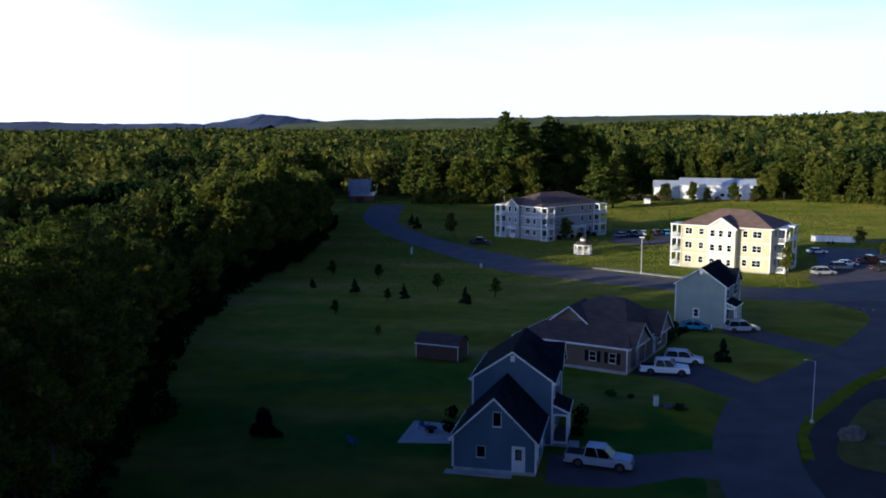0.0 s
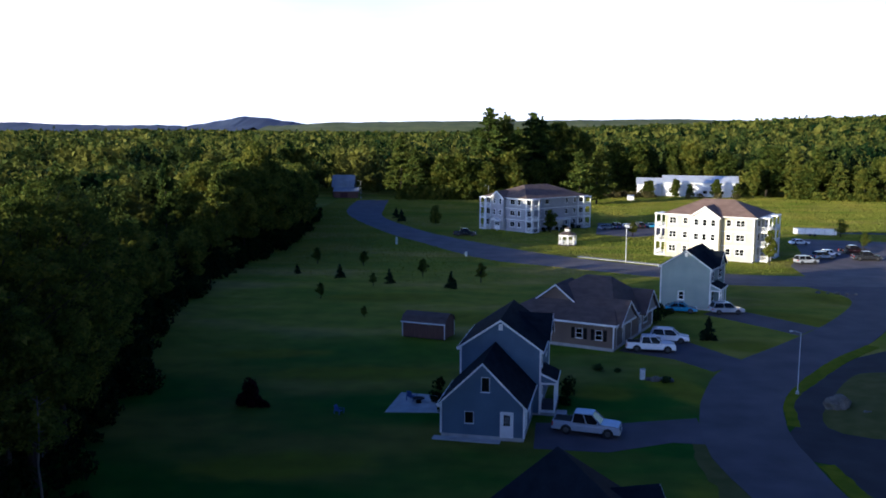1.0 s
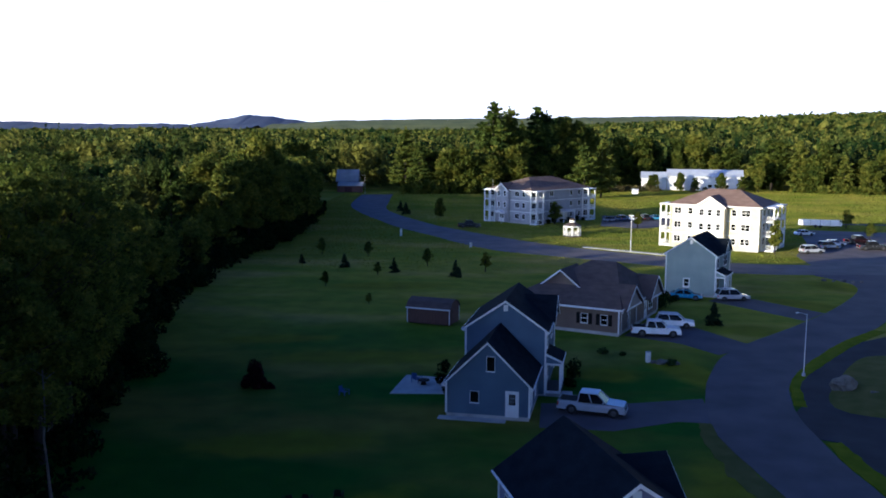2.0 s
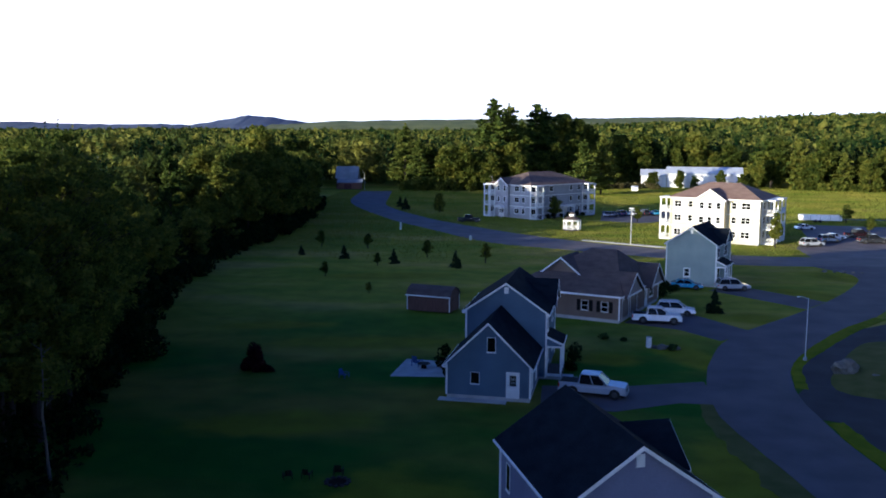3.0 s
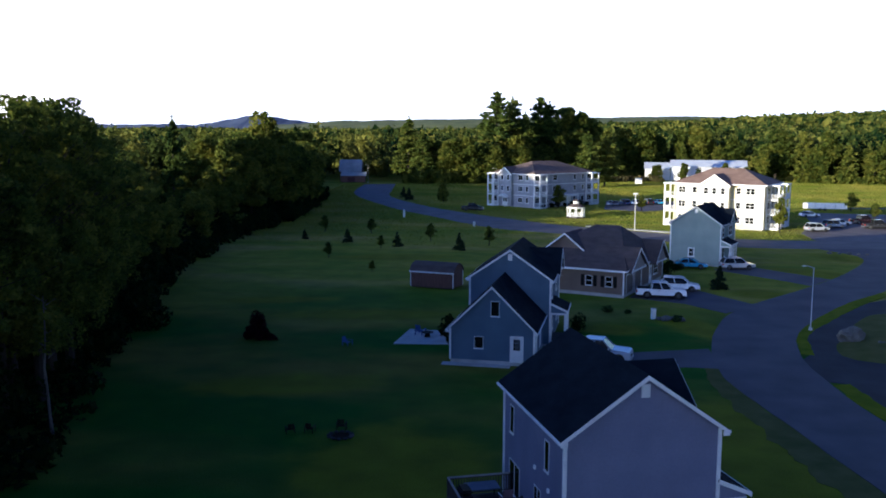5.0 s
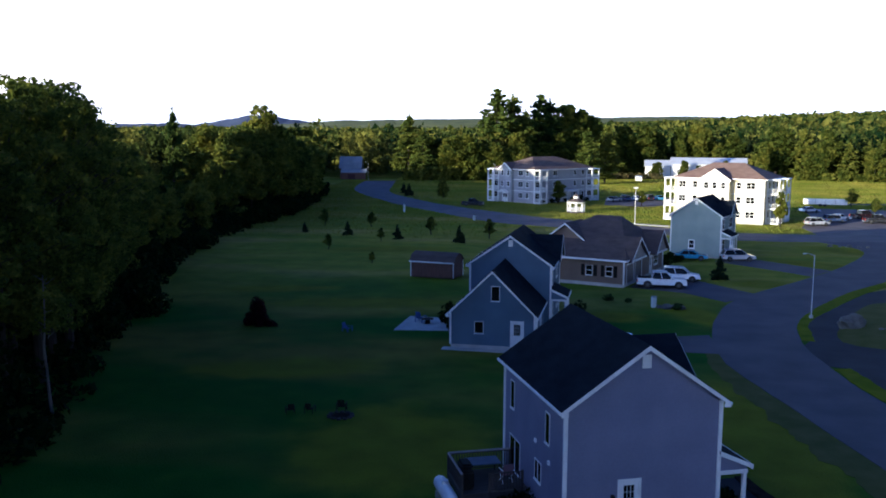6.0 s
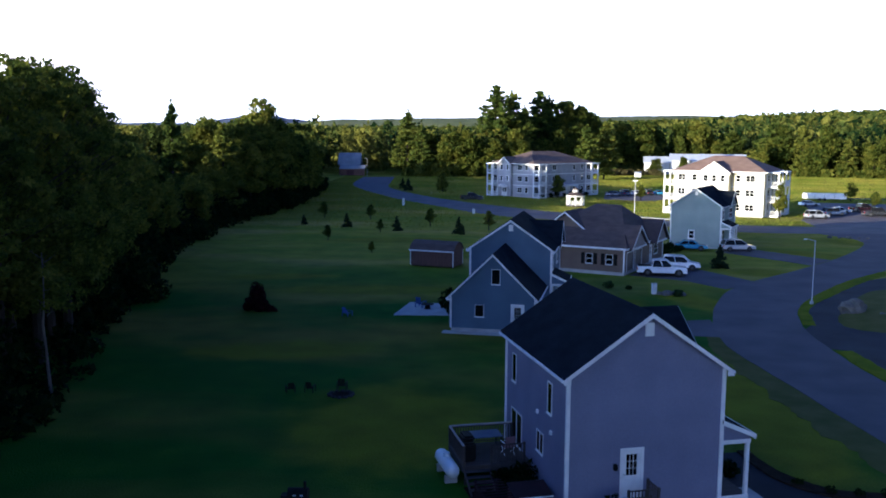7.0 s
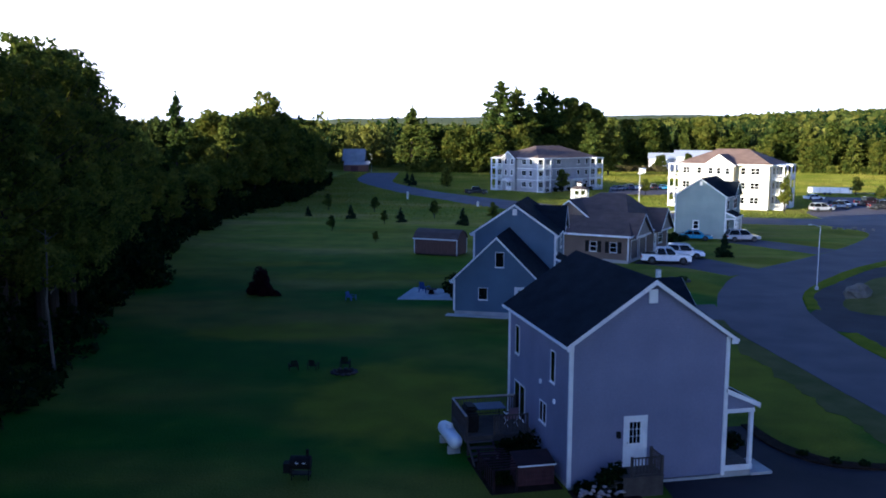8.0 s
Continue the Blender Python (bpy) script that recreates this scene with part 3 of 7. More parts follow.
def backdrop_ridge(name, x0, x1, y, base, heights, mat, label):
    """A far wooded ridge with a rounded crest and real depth."""
    n, bm, rows = len(heights) * 30, bmesh.new(), []
    for i in range(n + 1):
        s = i / n * (len(heights) - 1)
        k = min(int(s), len(heights) - 2)
        f = s - k
        f = f * f * (3 - 2 * f)
        h = heights[k] * (1 - f) + heights[k + 1] * f + 1.6 * noise.noise(Vector((i * 0.14, y * 0.01, 0))) + 2.2 * abs(noise.noise(Vector((i * 0.9, y * 0.01, 3))))
        x = x0 + (x1 - x0) * i / n
        rows.append([bm.verts.new(c) for c in ((x, y - 420, base), (x, y - 160, base + (h - base) * 0.62), (x, y, h), (x, y + 300, base))])
    for r, q in zip(rows, rows[1:]):
        for k in range(3):
            bm.faces.new((r[k], r[k + 1], q[k + 1], q[k]))
    return tagged(part(name, bm, mat, smooth=True), label, "hills", kind="structure")


backdrop_ridge("backdrop_mountain", -1080, -420, 3300, 10, [48, 60, 74, 89, 84, 72, 62, 52, 44], HAZE_HILL, "distant wooded mountain, haze blue put into its colour")
backdrop_ridge("backdrop_hills_2", -620, 2900, 2750, 10, [50, 62, 68, 70, 74, 78, 76, 82, 90, 96, 104, 112, 108, 116, 120], HILL, "far dark green wooded hills on the skyline")
backdrop_ridge("backdrop_hills", -2600, -700, 2900, 5, [60, 62, 56, 60, 58, 52, 54, 58, 52, 50, 52, 46, 48], HAZE_HILL, "low skyline hills, haze blue put into their colour")

# ---- houses ----
def gable_roof(parent, x0, x1, y0, y1, eave, ridge, mat, over=0.3, thick=0.16, name="roof"):
    """Two slopes over x0..x1 with the ridge along y, white rake boards at the y ends and gutters along the eaves."""
    xm = (x0 + x1) / 2
    k = (ridge - eave) / (xm - x0)
    xa, xb, ze = x0 - over, x1 + over, eave - k * over
    roof = prism(bmesh.new(), [(xa, ze), (xm, ridge), (xb, ze), (xb, ze + thick), (xm, ridge + thick * 1.15), (xa, ze + thick)], "y", y0 - over, y1 + over)
    r = part(name, roof, mat, parent)
    for y in (y0 - over - 0.03, y1 + over):
        rake = bmesh.new()
        prism(rake, [(xa, ze - 0.06), (xm, ridge - 0.06), (xm, ridge + thick * 0.9), (xa, ze + thick * 0.8)], "y", y, y + 0.03)
        prism(rake, [(xm, ridge - 0.06), (xb, ze - 0.06), (xb, ze + thick * 0.8), (xm, ridge + thick * 0.9)], "y", y, y + 0.03)
        box(rake, xa - 0.02, y, ze - 0.10, xa + 0.30, y + 0.032, ze + 0.1)
        box(rake, xb - 0.30, y, ze - 0.10, xb + 0.02, y + 0.032, ze + 0.1)
        part("rake_board", rake, WHITE, r, "white rake board")
    for x in (xa - 0.09, xb):
        part("gutter", boxes((x, y0 - over, ze, x + 0.09, y1 + over, ze + 0.1)), WHITE, r, "white metal gutter")
    return r


def corner_boards(parent, pts, top, z0=0.35):
    for x, y in pts:
        part("corner_board", boxes((x - 0.08, y - 0.08, z0, x + 0.08, y + 0.08, top)), WHITE, parent, "white corner board")


def railing(parent, pts, z, high=0.9, mat=None, gap=0.14, name="railing", cap=None):
    """Posts, rails and balusters along a line of (x, y) points."""
    mat = mat or WHITE
    for (xa, ya), (xb, yb) in zip(pts, pts[1:]):
        for zz in (z + 0.1, z + high):
            part(name, rod(bmesh.new(), (xa, ya, zz), (xb, yb, zz), 0.035, n=4), mat, parent)
        n = max(2, int(math.hypot(xb - xa, yb - ya) / gap))
        if cap:
            c = rod(bmesh.new(), (xa, ya, z + high + 0.06), (xb, yb, z + high + 0.06), 0.06, n=4)
            part("cap_rail", c, cap, parent, "pale weathered cap rail")
        bal = boxes((-0.02, -0.02, z + 0.1, 0.02, 0.02, z + high))
        first = part("baluster", bal, mat, parent)
        for i in range(1, n):
            ob = first if i == 1 else new("baluster", first.data)
            ob.parent = parent
            ob.location = (xa + (xb - xa) * i / n, ya + (yb - ya) * i / n, 0)
    for x, y in pts:
        part("rail_post", boxes((x - 0.05, y - 0.05, z, x + 0.05, y + 0.05, z + high + 0.06)), mat, parent)


SIDES = {"south": lambda w, d: pose(0, 0, 0), "east": lambda w, d: pose(w, 0, 0, 0, 0, 90), "north": lambda w, d: pose(w, d, 0, 0, 0, 180), "west": lambda w, d: pose(0, d, 0, 0, 0, -90)}


def gabled_house(name, x, y, turn, w, d, eave, ridge, siding_mat, roof_mat, label, south=(), west=(), east=(), south_doors=(), porch=(0.0, 10.7), cross=(4.3, 8.7, 8.2), vent=True):
    """Two-storey house: gables over the south and north walls, street front with porch and cross gable to the east."""
    h = thing(name, x, y, 0, turn, label, "house")
    part("foundation", boxes((0.02, 0.02, -0.1, w - 0.02, d - 0.02, 0.14)), CONCRETE, h, "grey concrete foundation")
    mid = w / 2
    k = (ridge - eave) / mid
    holes = [o[:4] for o in south] + [o[:4] for o in south_doors]
    part("wall", wall(w, [(0, eave), (mid, ridge), (w, eave)], 0.2, holes, 0.2), siding_mat, h)
    part("wall", wall(w, [(0, eave), (mid, ridge), (w, eave)], 0.2, [], 0.2), siding_mat, h, m=SIDES["north"](w, d))
    we = [(d - o[1], d - o[0], o[2], o[3]) for o in west]
    part("wall", wall(d - 0.4, [(0, eave), (d - 0.4, eave)], 0.2, [(a - 0.2, b - 0.2, c, e) for a, b, c, e in we], 0.2), siding_mat, h, m=pose(0, d - 0.2, 0, 0, 0, -90))
    part("wall", wall(d - 0.4, [(0, eave), (d - 0.4, eave)], 0.2, [(o[0] - 0.2, o[1] - 0.2, o[2], o[3]) for o in east], 0.2), siding_mat, h, m=pose(w, 0.2, 0, 0, 0, 90))
    for o in south:
        window(h, SIDES["south"](w, d), *o[:4], mullions=o[4] if len(o) > 4 else 0)
    for o in west:
        window(h, SIDES["west"](w, d), d - o[1], d - o[0], o[2], o[3], trim=0.0, bar=0.045, sash=False, mullions=o[4] if len(o) > 4 else 0)
    for o in east:
        window(h, SIDES["east"](w, d), *o[:4], mullions=o[4] if len(o) > 4 else 0)
    for o in south_doors:
        door(h, SIDES["south"](w, d), *o)
    gable_roof(h, 0, w, 0, d, eave, ridge, roof_mat)
    corner_boards(h, [(0, 0), (w, 0), (0, d), (w, d)], eave - 0.05, 0.15)
    if vent:
        part("gable_vent", boxes((mid - 0.2, -0.06, ridge - 0.9, mid + 0.2, 0.0, ridge - 0.32)), WHITE, h, "white louvred gable vent")
    if cross:
        ya, yb, top = cross
        ym = (ya + yb) / 2
        s = (top - eave) / (ym - ya)
        xr = mid + (ridge - top) / k - 0.3
        bm = prism(bmesh.new(), [(ya - 0.25, eave - 0.25 * s), (ym, top), (yb + 0.25, eave - 0.25 * s), (yb + 0.25, eave - 0.25 * s + 0.16), (ym, top + 0.18), (ya - 0.25, eave - 0.25 * s + 0.16)], "x", xr, w + 0.55)
        c = part("cross_roof", bm, roof_mat, h)
        gable = prism(bmesh.new(), [(ya, eave - 0.4), (yb, eave - 0.4), (yb, eave), (ym, top), (ya, eave)], "x", w - 0.1, w + 0.25)
        part("cross_gable_wall", gable, siding_mat, h)
        rk = bmesh.new()
        for q in (ya - 0.25, yb + 0.25):
            ze = eave - 0.25 * s
            prism(rk, [(q, ze - 0.08), (ym, top - 0.08), (ym, top + 0.15), (q, ze + 0.14)], "x", w + 0.55, w + 0.58)
        part("rake_board", rk, WHITE, c, "white rake board")
    if porch:
        p, (pa, pb) = 1.35, porch
        bm = prism(bmesh.new(), [(w, 3.95), (w + p + 0.25, 3.25), (w + p + 0.25, 3.38), (w, 4.10)], "y", pa - 0.15, pb + 0.1)
        r = part("porch_roof", bm, roof_mat, h)
        part("fascia", boxes((w + p + 0.25, pa - 0.15, 3.16, w + p + 0.29, pb + 0.1, 3.40)), WHITE, r)
        part("rake_board", prism(bmesh.new(), [(w, 3.90), (w + p + 0.29, 3.20), (w + p + 0.29, 3.40), (w, 4.12)], "y", pa - 0.19, pa - 0.153), WHITE, r, "white rake board")
        tri = prism(bmesh.new(), [(w + 0.02, 3.10), (w + p + 0.1, 3.10), (w + p + 0.1, 3.30), (w + 0.02, 3.90)], "y", pa, pa + 0.10)
        part("porch_gable_end", tri, siding_mat, h)
        part("porch_beam", boxes((w + 0.02, pa - 0.03, 2.96, w + p + 0.12, pa + 0.13, 3.14)), WHITE, h, "white porch beam")
        part("porch_beam", boxes((w + p - 0.06, pa + 0.13, 2.95, w + p + 0.10, pb, 3.12)), WHITE, h)
        part("porch_floor", boxes((w + 0.01, pa, 0.30, w + p + 0.15, pb, 0.52)), DECK_WOOD, h, "weathered board porch floor")
        part("porch_skirt", boxes((w + 0.01, pa - 0.03, 0.30, w + p + 0.12, pa - 0.005, 0.56)), WHITE, h)
        part("porch_base", boxes((w + 0.01, pa + 0.03, -0.05, w + p + 0.05, pb, 0.30)), CONCRETE, h)
        part("porch_step", boxes((w + p + 0.06, pa - 0.1, -0.05, w + p + 1.1, pa + 1.6, 0.16)), CONCRETE, h, "pale concrete step")
        for i in range(4):
            py = pa + 0.02 + (pb - pa - 0.18) * i / 3
            part("porch_post", boxes((w + p - 0.06, py, 0.52, w + p + 0.10, py + 0.16, 2.96)), WHITE, h, "white porch post")
        part("porch_post", boxes((w + 0.02, pa + 0.02, 0.52, w + 0.16, pa + 0.16, 2.96)), WHITE, h, "white porch post")
    return h


EAST_WINDOWS = [(1.2, 2.1, 4.3, 5.7), (5.6, 7.4, 4.3, 5.7, 1), (1.2, 2.9, 1.2, 2.7, 1), (6.4, 8.0, 1.2, 2.7, 1)]
gabled_house("house", 4.68, 36.25, 14.5, 7.22, 8.9, 6.48, 8.95, SIDING_GREY, SHINGLE_DARK, "grey clapboard two-storey house with charcoal shingle roof",
                       west=[(1.93, 2.55, 4.15, 5.6), (7.25, 7.9, 4.15, 5.6), (3.0, 3.95, 1.9, 2.9, 1), (6.2, 7.95, 1.0, 2.75, 1)], east=[(1.0, 1.9, 4.3, 5.7), (4.7, 6.3, 4.3, 5.7, 1), (1.0, 2.5, 1.2, 2.7, 1), (5.4, 6.9, 1.2, 2.7, 1)], cross=(3.4, 7.6, 8.0), porch=(0.0, 8.9), south_doors=[(2.55, 3.45, 0.94, 3.04)])
house_b = gabled_house("house", 0.45, 80.75, -10, 7.45, 9.6, 6.2, 8.75, SIDING_BLUE, SHINGLE_DARK, "slate blue two-storey house with attached gabled wing",
                       west=[(2, 3, 4.3, 5.7), (6, 7, 4.3, 5.7)], east=EAST_WINDOWS, cross=(4.6, 9.0, 8.15), porch=(0.0, 3.8))
# gabled wing of the blue house
wing_w, wing_d = 7.14, 7.6


def wing():
    ox, oy = -0.30, -wing_d - 0.02
    m0 = pose(ox, oy, 0)
    b = house_b
    part("foundation", boxes((0.02, 0.02, -0.1, wing_w - 0.02, wing_d, 0.35)), CONCRETE, b, m=m0)
    wins = [(3.45, 4.2, 4.15, 5.45), (2.05, 2.85, 1.35, 2.4)]
    part("wing_wall", wall(wing_w, [(0, 3.1), (wing_w / 2, 6.6), (wing_w, 3.1)], 0.2, wins + [(5.2, 6.15, 0.38, 2.45)], 0.35), SIDING_BLUE, b, m=m0)
    part("wing_wall", wall(wing_d - 0.2, [(0, 3.1), (wing_d, 3.1)], 0.2, [], 0.35), SIDING_BLUE, b, m=m0 @ pose(0, wing_d, 0, 0, 0, -90))
    doors = [(0.8, 3.2, 0.36, 2.6), (4.2, 6.6, 0.36, 2.6)]
    part("wing_wall", wall(wing_d - 0.2, [(0, 3.1), (wing_d, 3.1)], 0.2, doors, 0.35), SIDING_BLUE, b, m=m0 @ pose(wing_w, 0.2, 0, 0, 0, 90))
    for o in wins:
        window(b, m0, *o, trim=0.0, bar=0.04, sash=False)
    door(b, m0, 5.2, 6.15, 0.38, 2.45)
    for a, c, z0, z1 in doors:
        bm = bmesh.new()
        for i in range(4):
            box(bm, a, 0.08, z0 + i * (z1 - z0) / 4 + 0.01, c, 0.13, z0 + (i + 1) * (z1 - z0) / 4 - 0.01)
        part("garage_door", bm, WHITE, b, "white sectional garage door", m=m0 @ pose(wing_w, 0.2, 0, 0, 0, 90))
    gable_roof(b, ox, ox + wing_w, oy, oy + wing_d - 0.32, 3.1, 6.6, SHINGLE_DARK, name="wing_roof")
    corner_boards(b, [(ox, oy), (ox + wing_w, oy)], 3.0)
    part("apron", boxes((-0.6, -0.9, -0.05, 5.2, -0.02, 0.08)), CONCRETE, b, "pale concrete strip at the wall foot", m=m0)


wing()
gabled_house("house", 30.6, 133.7, -28, 7.4, 9.4, 6.3, 8.75, SIDING_SAGE, SHINGLE_DARK, "sage grey two-storey house with white porch",
                       south=[(2.75, 3.55, 1.35, 2.55)], east=[(0.9, 2.0, 4.3, 5.7), (5.2, 7.4, 4.2, 5.7, 1), (1.0, 2.4, 1.2, 2.7), (6.4, 8.0, 1.2, 2.7, 1)], cross=(4.0, 8.6, 8.1), porch=(0.0, 4.4))


def hip_roof(parent, x0, x1, y0, y1, eave, top, ra, rb, mat, along="x", over=0.45, name="roof", thick=0.15):
    """Hip roof whose ridge runs from ra to rb along one axis at the middle of the other."""
    x0, x1, y0, y1 = x0 - over, x1 + over, y0 - over, y1 + over
    bm = bmesh.new()
    e = [bm.verts.new(c) for c in ((x0, y0, eave), (x1, y0, eave), (x1, y1, eave), (x0, y1, eave))]
    lo = [bm.verts.new((v.co.x, v.co.y, eave - thick)) for v in e]
    ym, xm = (y0 + y1) / 2, (x0 + x1) / 2
    a, b = [bm.verts.new(c) for c in (((ra, ym, top), (rb, ym, top)) if along == "x" else ((xm, ra, top), (xm, rb, top)))]
    if along == "x":
        for f in ((e[0], e[1], b, a), (e[1], e[2], b), (e[2], e[3], a, b), (e[3], e[0], a)):
            bm.faces.new(f)
    else:
        for f in ((e[0], e[1], a), (e[1], e[2], b, a), (e[2], e[3], b), (e[3], e[0], a, b)):
            bm.faces.new(f)
    for i in range(4):
        j = (i + 1) % 4
        bm.faces.new((e[i], lo[i], lo[j], e[j]))
    bm.faces.new(lo)
    r = part(name, bm, mat, parent)
    for row in ((x0 - 0.05, y0 - 0.05, eave - 0.2, x1 + 0.05, y0 - 0.003, eave + 0.03), (x0 - 0.05, y1 + 0.003, eave - 0.2, x1 + 0.05, y1 + 0.05, eave + 0.03),
                (x0 - 0.05, y0 - 0.003, eave - 0.2, x0 - 0.003, y1 + 0.003, eave + 0.03), (x1 + 0.003, y0 - 0.003, eave - 0.2, x1 + 0.05, y1 + 0.003, eave + 0.03)):
        part("fascia", boxes(row), WHITE, r, "white fascia board")
    return r


def ranch():
    h = thing("house", 18.6, 104.0, 0, -27, "brown single-storey house with big brown hip roof", "house")
    L, S, E = 14.5, 17.0, 3.2
    part("foundation", boxes((-L + 0.02, 0.02, -0.1, -0.02, S - 0.02, 0.4)), CONCRETE, h, "pale concrete foundation")
    wins = [(9.75, 10.6, 1.25, 2.45), (12.25, 13.1, 1.25, 2.45)]
    ms = pose(-L, 0, 0)
    part("wall", wall(L, [(0, E), (L, E)], 0.2, wins, 0.4), SIDING_BROWN, h, m=ms)
    for o in wins:
        window(h, ms, *o, trim=0.01, bar=0.035)
        for sx in (o[0] - 0.58, o[1] + 0.14):
            part("shutter", boxes((sx, -0.05, o[2] - 0.08, sx + 0.44, -0.002, o[3] + 0.08)), BLACK_METAL, h, "dark louvred shutter", m=ms)
    me = pose(0, 0.2, 0, 0, 0, 90)
    doors = [(0.9, 3.6, 0.4, 2.6), (4.3, 7.0, 0.4, 2.6), (10.6, 11.6, 0.4, 2.5), (12.6, 14.4, 1.2, 2.5)]
    part("wall", wall(S - 0.4, [(0, E), (S, E)], 0.2, doors, 0.4), SIDING_BROWN, h, m=me)
    for a, c, z0, z1 in doors[:2]:
        bm = bmesh.new()
        for i in range(4):
            box(bm, a, 0.08, z0 + i * (z1 - z0) / 4 + 0.01, c, 0.13, z0 + (i + 1) * (z1 - z0) / 4 - 0.01)
        g = part("garage_door", bm, GARAGE_DOOR, h, "brown sectional garage door", m=me)
        part("door_frame", boxes((a - 0.12, -0.03, z0, a, 0.1, z1 + 0.12), (c, -0.03, z0, c + 0.12, 0.1, z1 + 0.12), (a, -0.03, z1, c, 0.1, z1 + 0.12)), WHITE, h, m=me)
    door(h, me, *doors[2])
    window(h, me, *doors[3], mullions=1)
    part("wall", wall(L, [(0, E), (L, E)], 0.2, [], 0.4), SIDING_BROWN, h, m=pose(0, S, 0, 0, 0, 180))
    part("wall", wall(S - 0.4, [(0, E), (S, E)], 0.2, [], 0.4), SIDING_BROWN, h, m=pose(-L, S - 0.2, 0, 0, 0, -90))
    hip_roof(h, -L, 0, 0, S, E + 0.12, 7.8, -L + 8.0, -3.2, SHINGLE_BROWN)
    corner_boards(h, [(0, 0), (0, S), (-L, 0)], E - 0.1)
    # gables over the garage and the entry, facing the street
    for ya, yb, top, proud in ((0.6, 7.2, 5.6, 0.55), (9.6, 15.2, 5.7, 1.0)):
        ym = (ya + yb) / 2
        gw = prism(bmesh.new(), [(ya, E - 0.15), (yb, E - 0.15), (ym, top - 0.15)], "x", -0.2, proud)
        part("gable_wall", gw, SHAKE_TAUPE, h, "pale taupe shingled gable")
        rf = prism(bmesh.new(), [(ya - 0.4, E - 0.2), (ym, top), (yb + 0.4, E - 0.2), (yb + 0.4, E - 0.05), (ym, top + 0.17), (ya - 0.4, E - 0.05)], "x", -4.5, proud + 0.35)
        r = part("gable_roof", rf, SHINGLE_BROWN, h)
        rk = bmesh.new()
        prism(rk, [(ya - 0.4, E - 0.28), (ym, top - 0.08), (ym, top + 0.14), (ya - 0.4, E - 0.06)], "x", proud + 0.35, proud + 0.38)
        prism(rk, [(yb + 0.4, E - 0.28), (ym, top - 0.08), (ym, top + 0.14), (yb + 0.4, E - 0.06)], "x", proud + 0.35, proud + 0.38)
        part("rake_board", rk, WHITE, r, "white rake board")
        part("gable_beam", boxes((proud + 0.003, ya, E - 0.22, proud + 0.12, yb, E - 0.04)), WHITE, h, "white beam under the gable")
    # rear wing gable rising over the roof
    xa, xb, xm, top, yg = -13.2, -4.2, -8.7, 6.95, 3.3
    part("wing_gable", prism(bmesh.new(), [(xa, 3.4), (xb, 3.4), (xm, top - 0.15)], "y", yg, yg + 0.2), SIDING_BROWN, h)
    rf = prism(bmesh.new(), [(xa - 0.3, 3.3), (xm, top), (xb + 0.3, 3.3), (xb + 0.3, 3.45), (xm, top + 0.17), (xa - 0.3, 3.45)], "y", yg - 0.35, 9)
    r = part("wing_roof", rf, SHINGLE_BROWN, h)
    for q in (xa - 0.3, xb + 0.3):
        part("rake_board", prism(bmesh.new(), [(q, 3.2), (xm, top - 0.08), (xm, top + 0.14), (q, 3.42)], "y", yg - 0.39, yg - 0.353), WHITE, r, "white rake board")


ranch()


def balcony_stack(parent, x0, x1, y0, y1, eave, storey=3.0, open_sides=("s", "w", "e")):
    """Three balconies over one another with corner posts, under a small flat roof."""
    for i in range(3):
        z = 0.25 + i * storey
        b = part("balcony", boxes((x0, y0, z - 0.22, x1, y1, z)), WHITE, parent, "white timber balcony")
        pts = {"s": [(x0 + 0.1, y0 + 0.1), (x1 - 0.1, y0 + 0.1)], "w": [(x0 + 0.1, y0 + 0.1), (x0 + 0.1, y1 - 0.1)], "e": [(x1 - 0.1, y0 + 0.1), (x1 - 0.1, y1 - 0.1)], "n": [(x0 + 0.1, y1 - 0.1), (x1 - 0.1, y1 - 0.1)]}
        for s in open_sides:
            bm = bmesh.new()
            (xa, ya), (xb, yb) = pts[s]
            for zz in (z + 0.12, z + 1.0):
                rod(bm, (xa, ya, zz), (xb, yb, zz), 0.05, n=4)
            n = int(math.hypot(xb - xa, yb - ya) / 0.16)
            for k in range(1, n):
                rod(bm, (xa + (xb - xa) * k / n, ya + (yb - ya) * k / n, z + 0.12), (xa + (xb - xa) * k / n, ya + (yb - ya) * k / n, z + 1.0), 0.03, n=4)
            tagged(part("railing", bm, WHITE, b), kind="stuff")
    for x, y in ((x0 + 0.12, y0 + 0.12), (x1 - 0.12, y0 + 0.12), (x0 + 0.12, y1 - 0.12), (x1 - 0.12, y1 - 0.12)):
        part("balcony_post", boxes((x - 0.13, y - 0.13, 0, x + 0.13, y + 0.13, eave - 0.2)), WHITE, parent, "white square post")
    part("balcony_roof", boxes((x0 - 0.15, y0 - 0.15, eave - 0.2, x1 + 0.15, y1 + 0.15, eave + 0.05)), WHITE, parent)


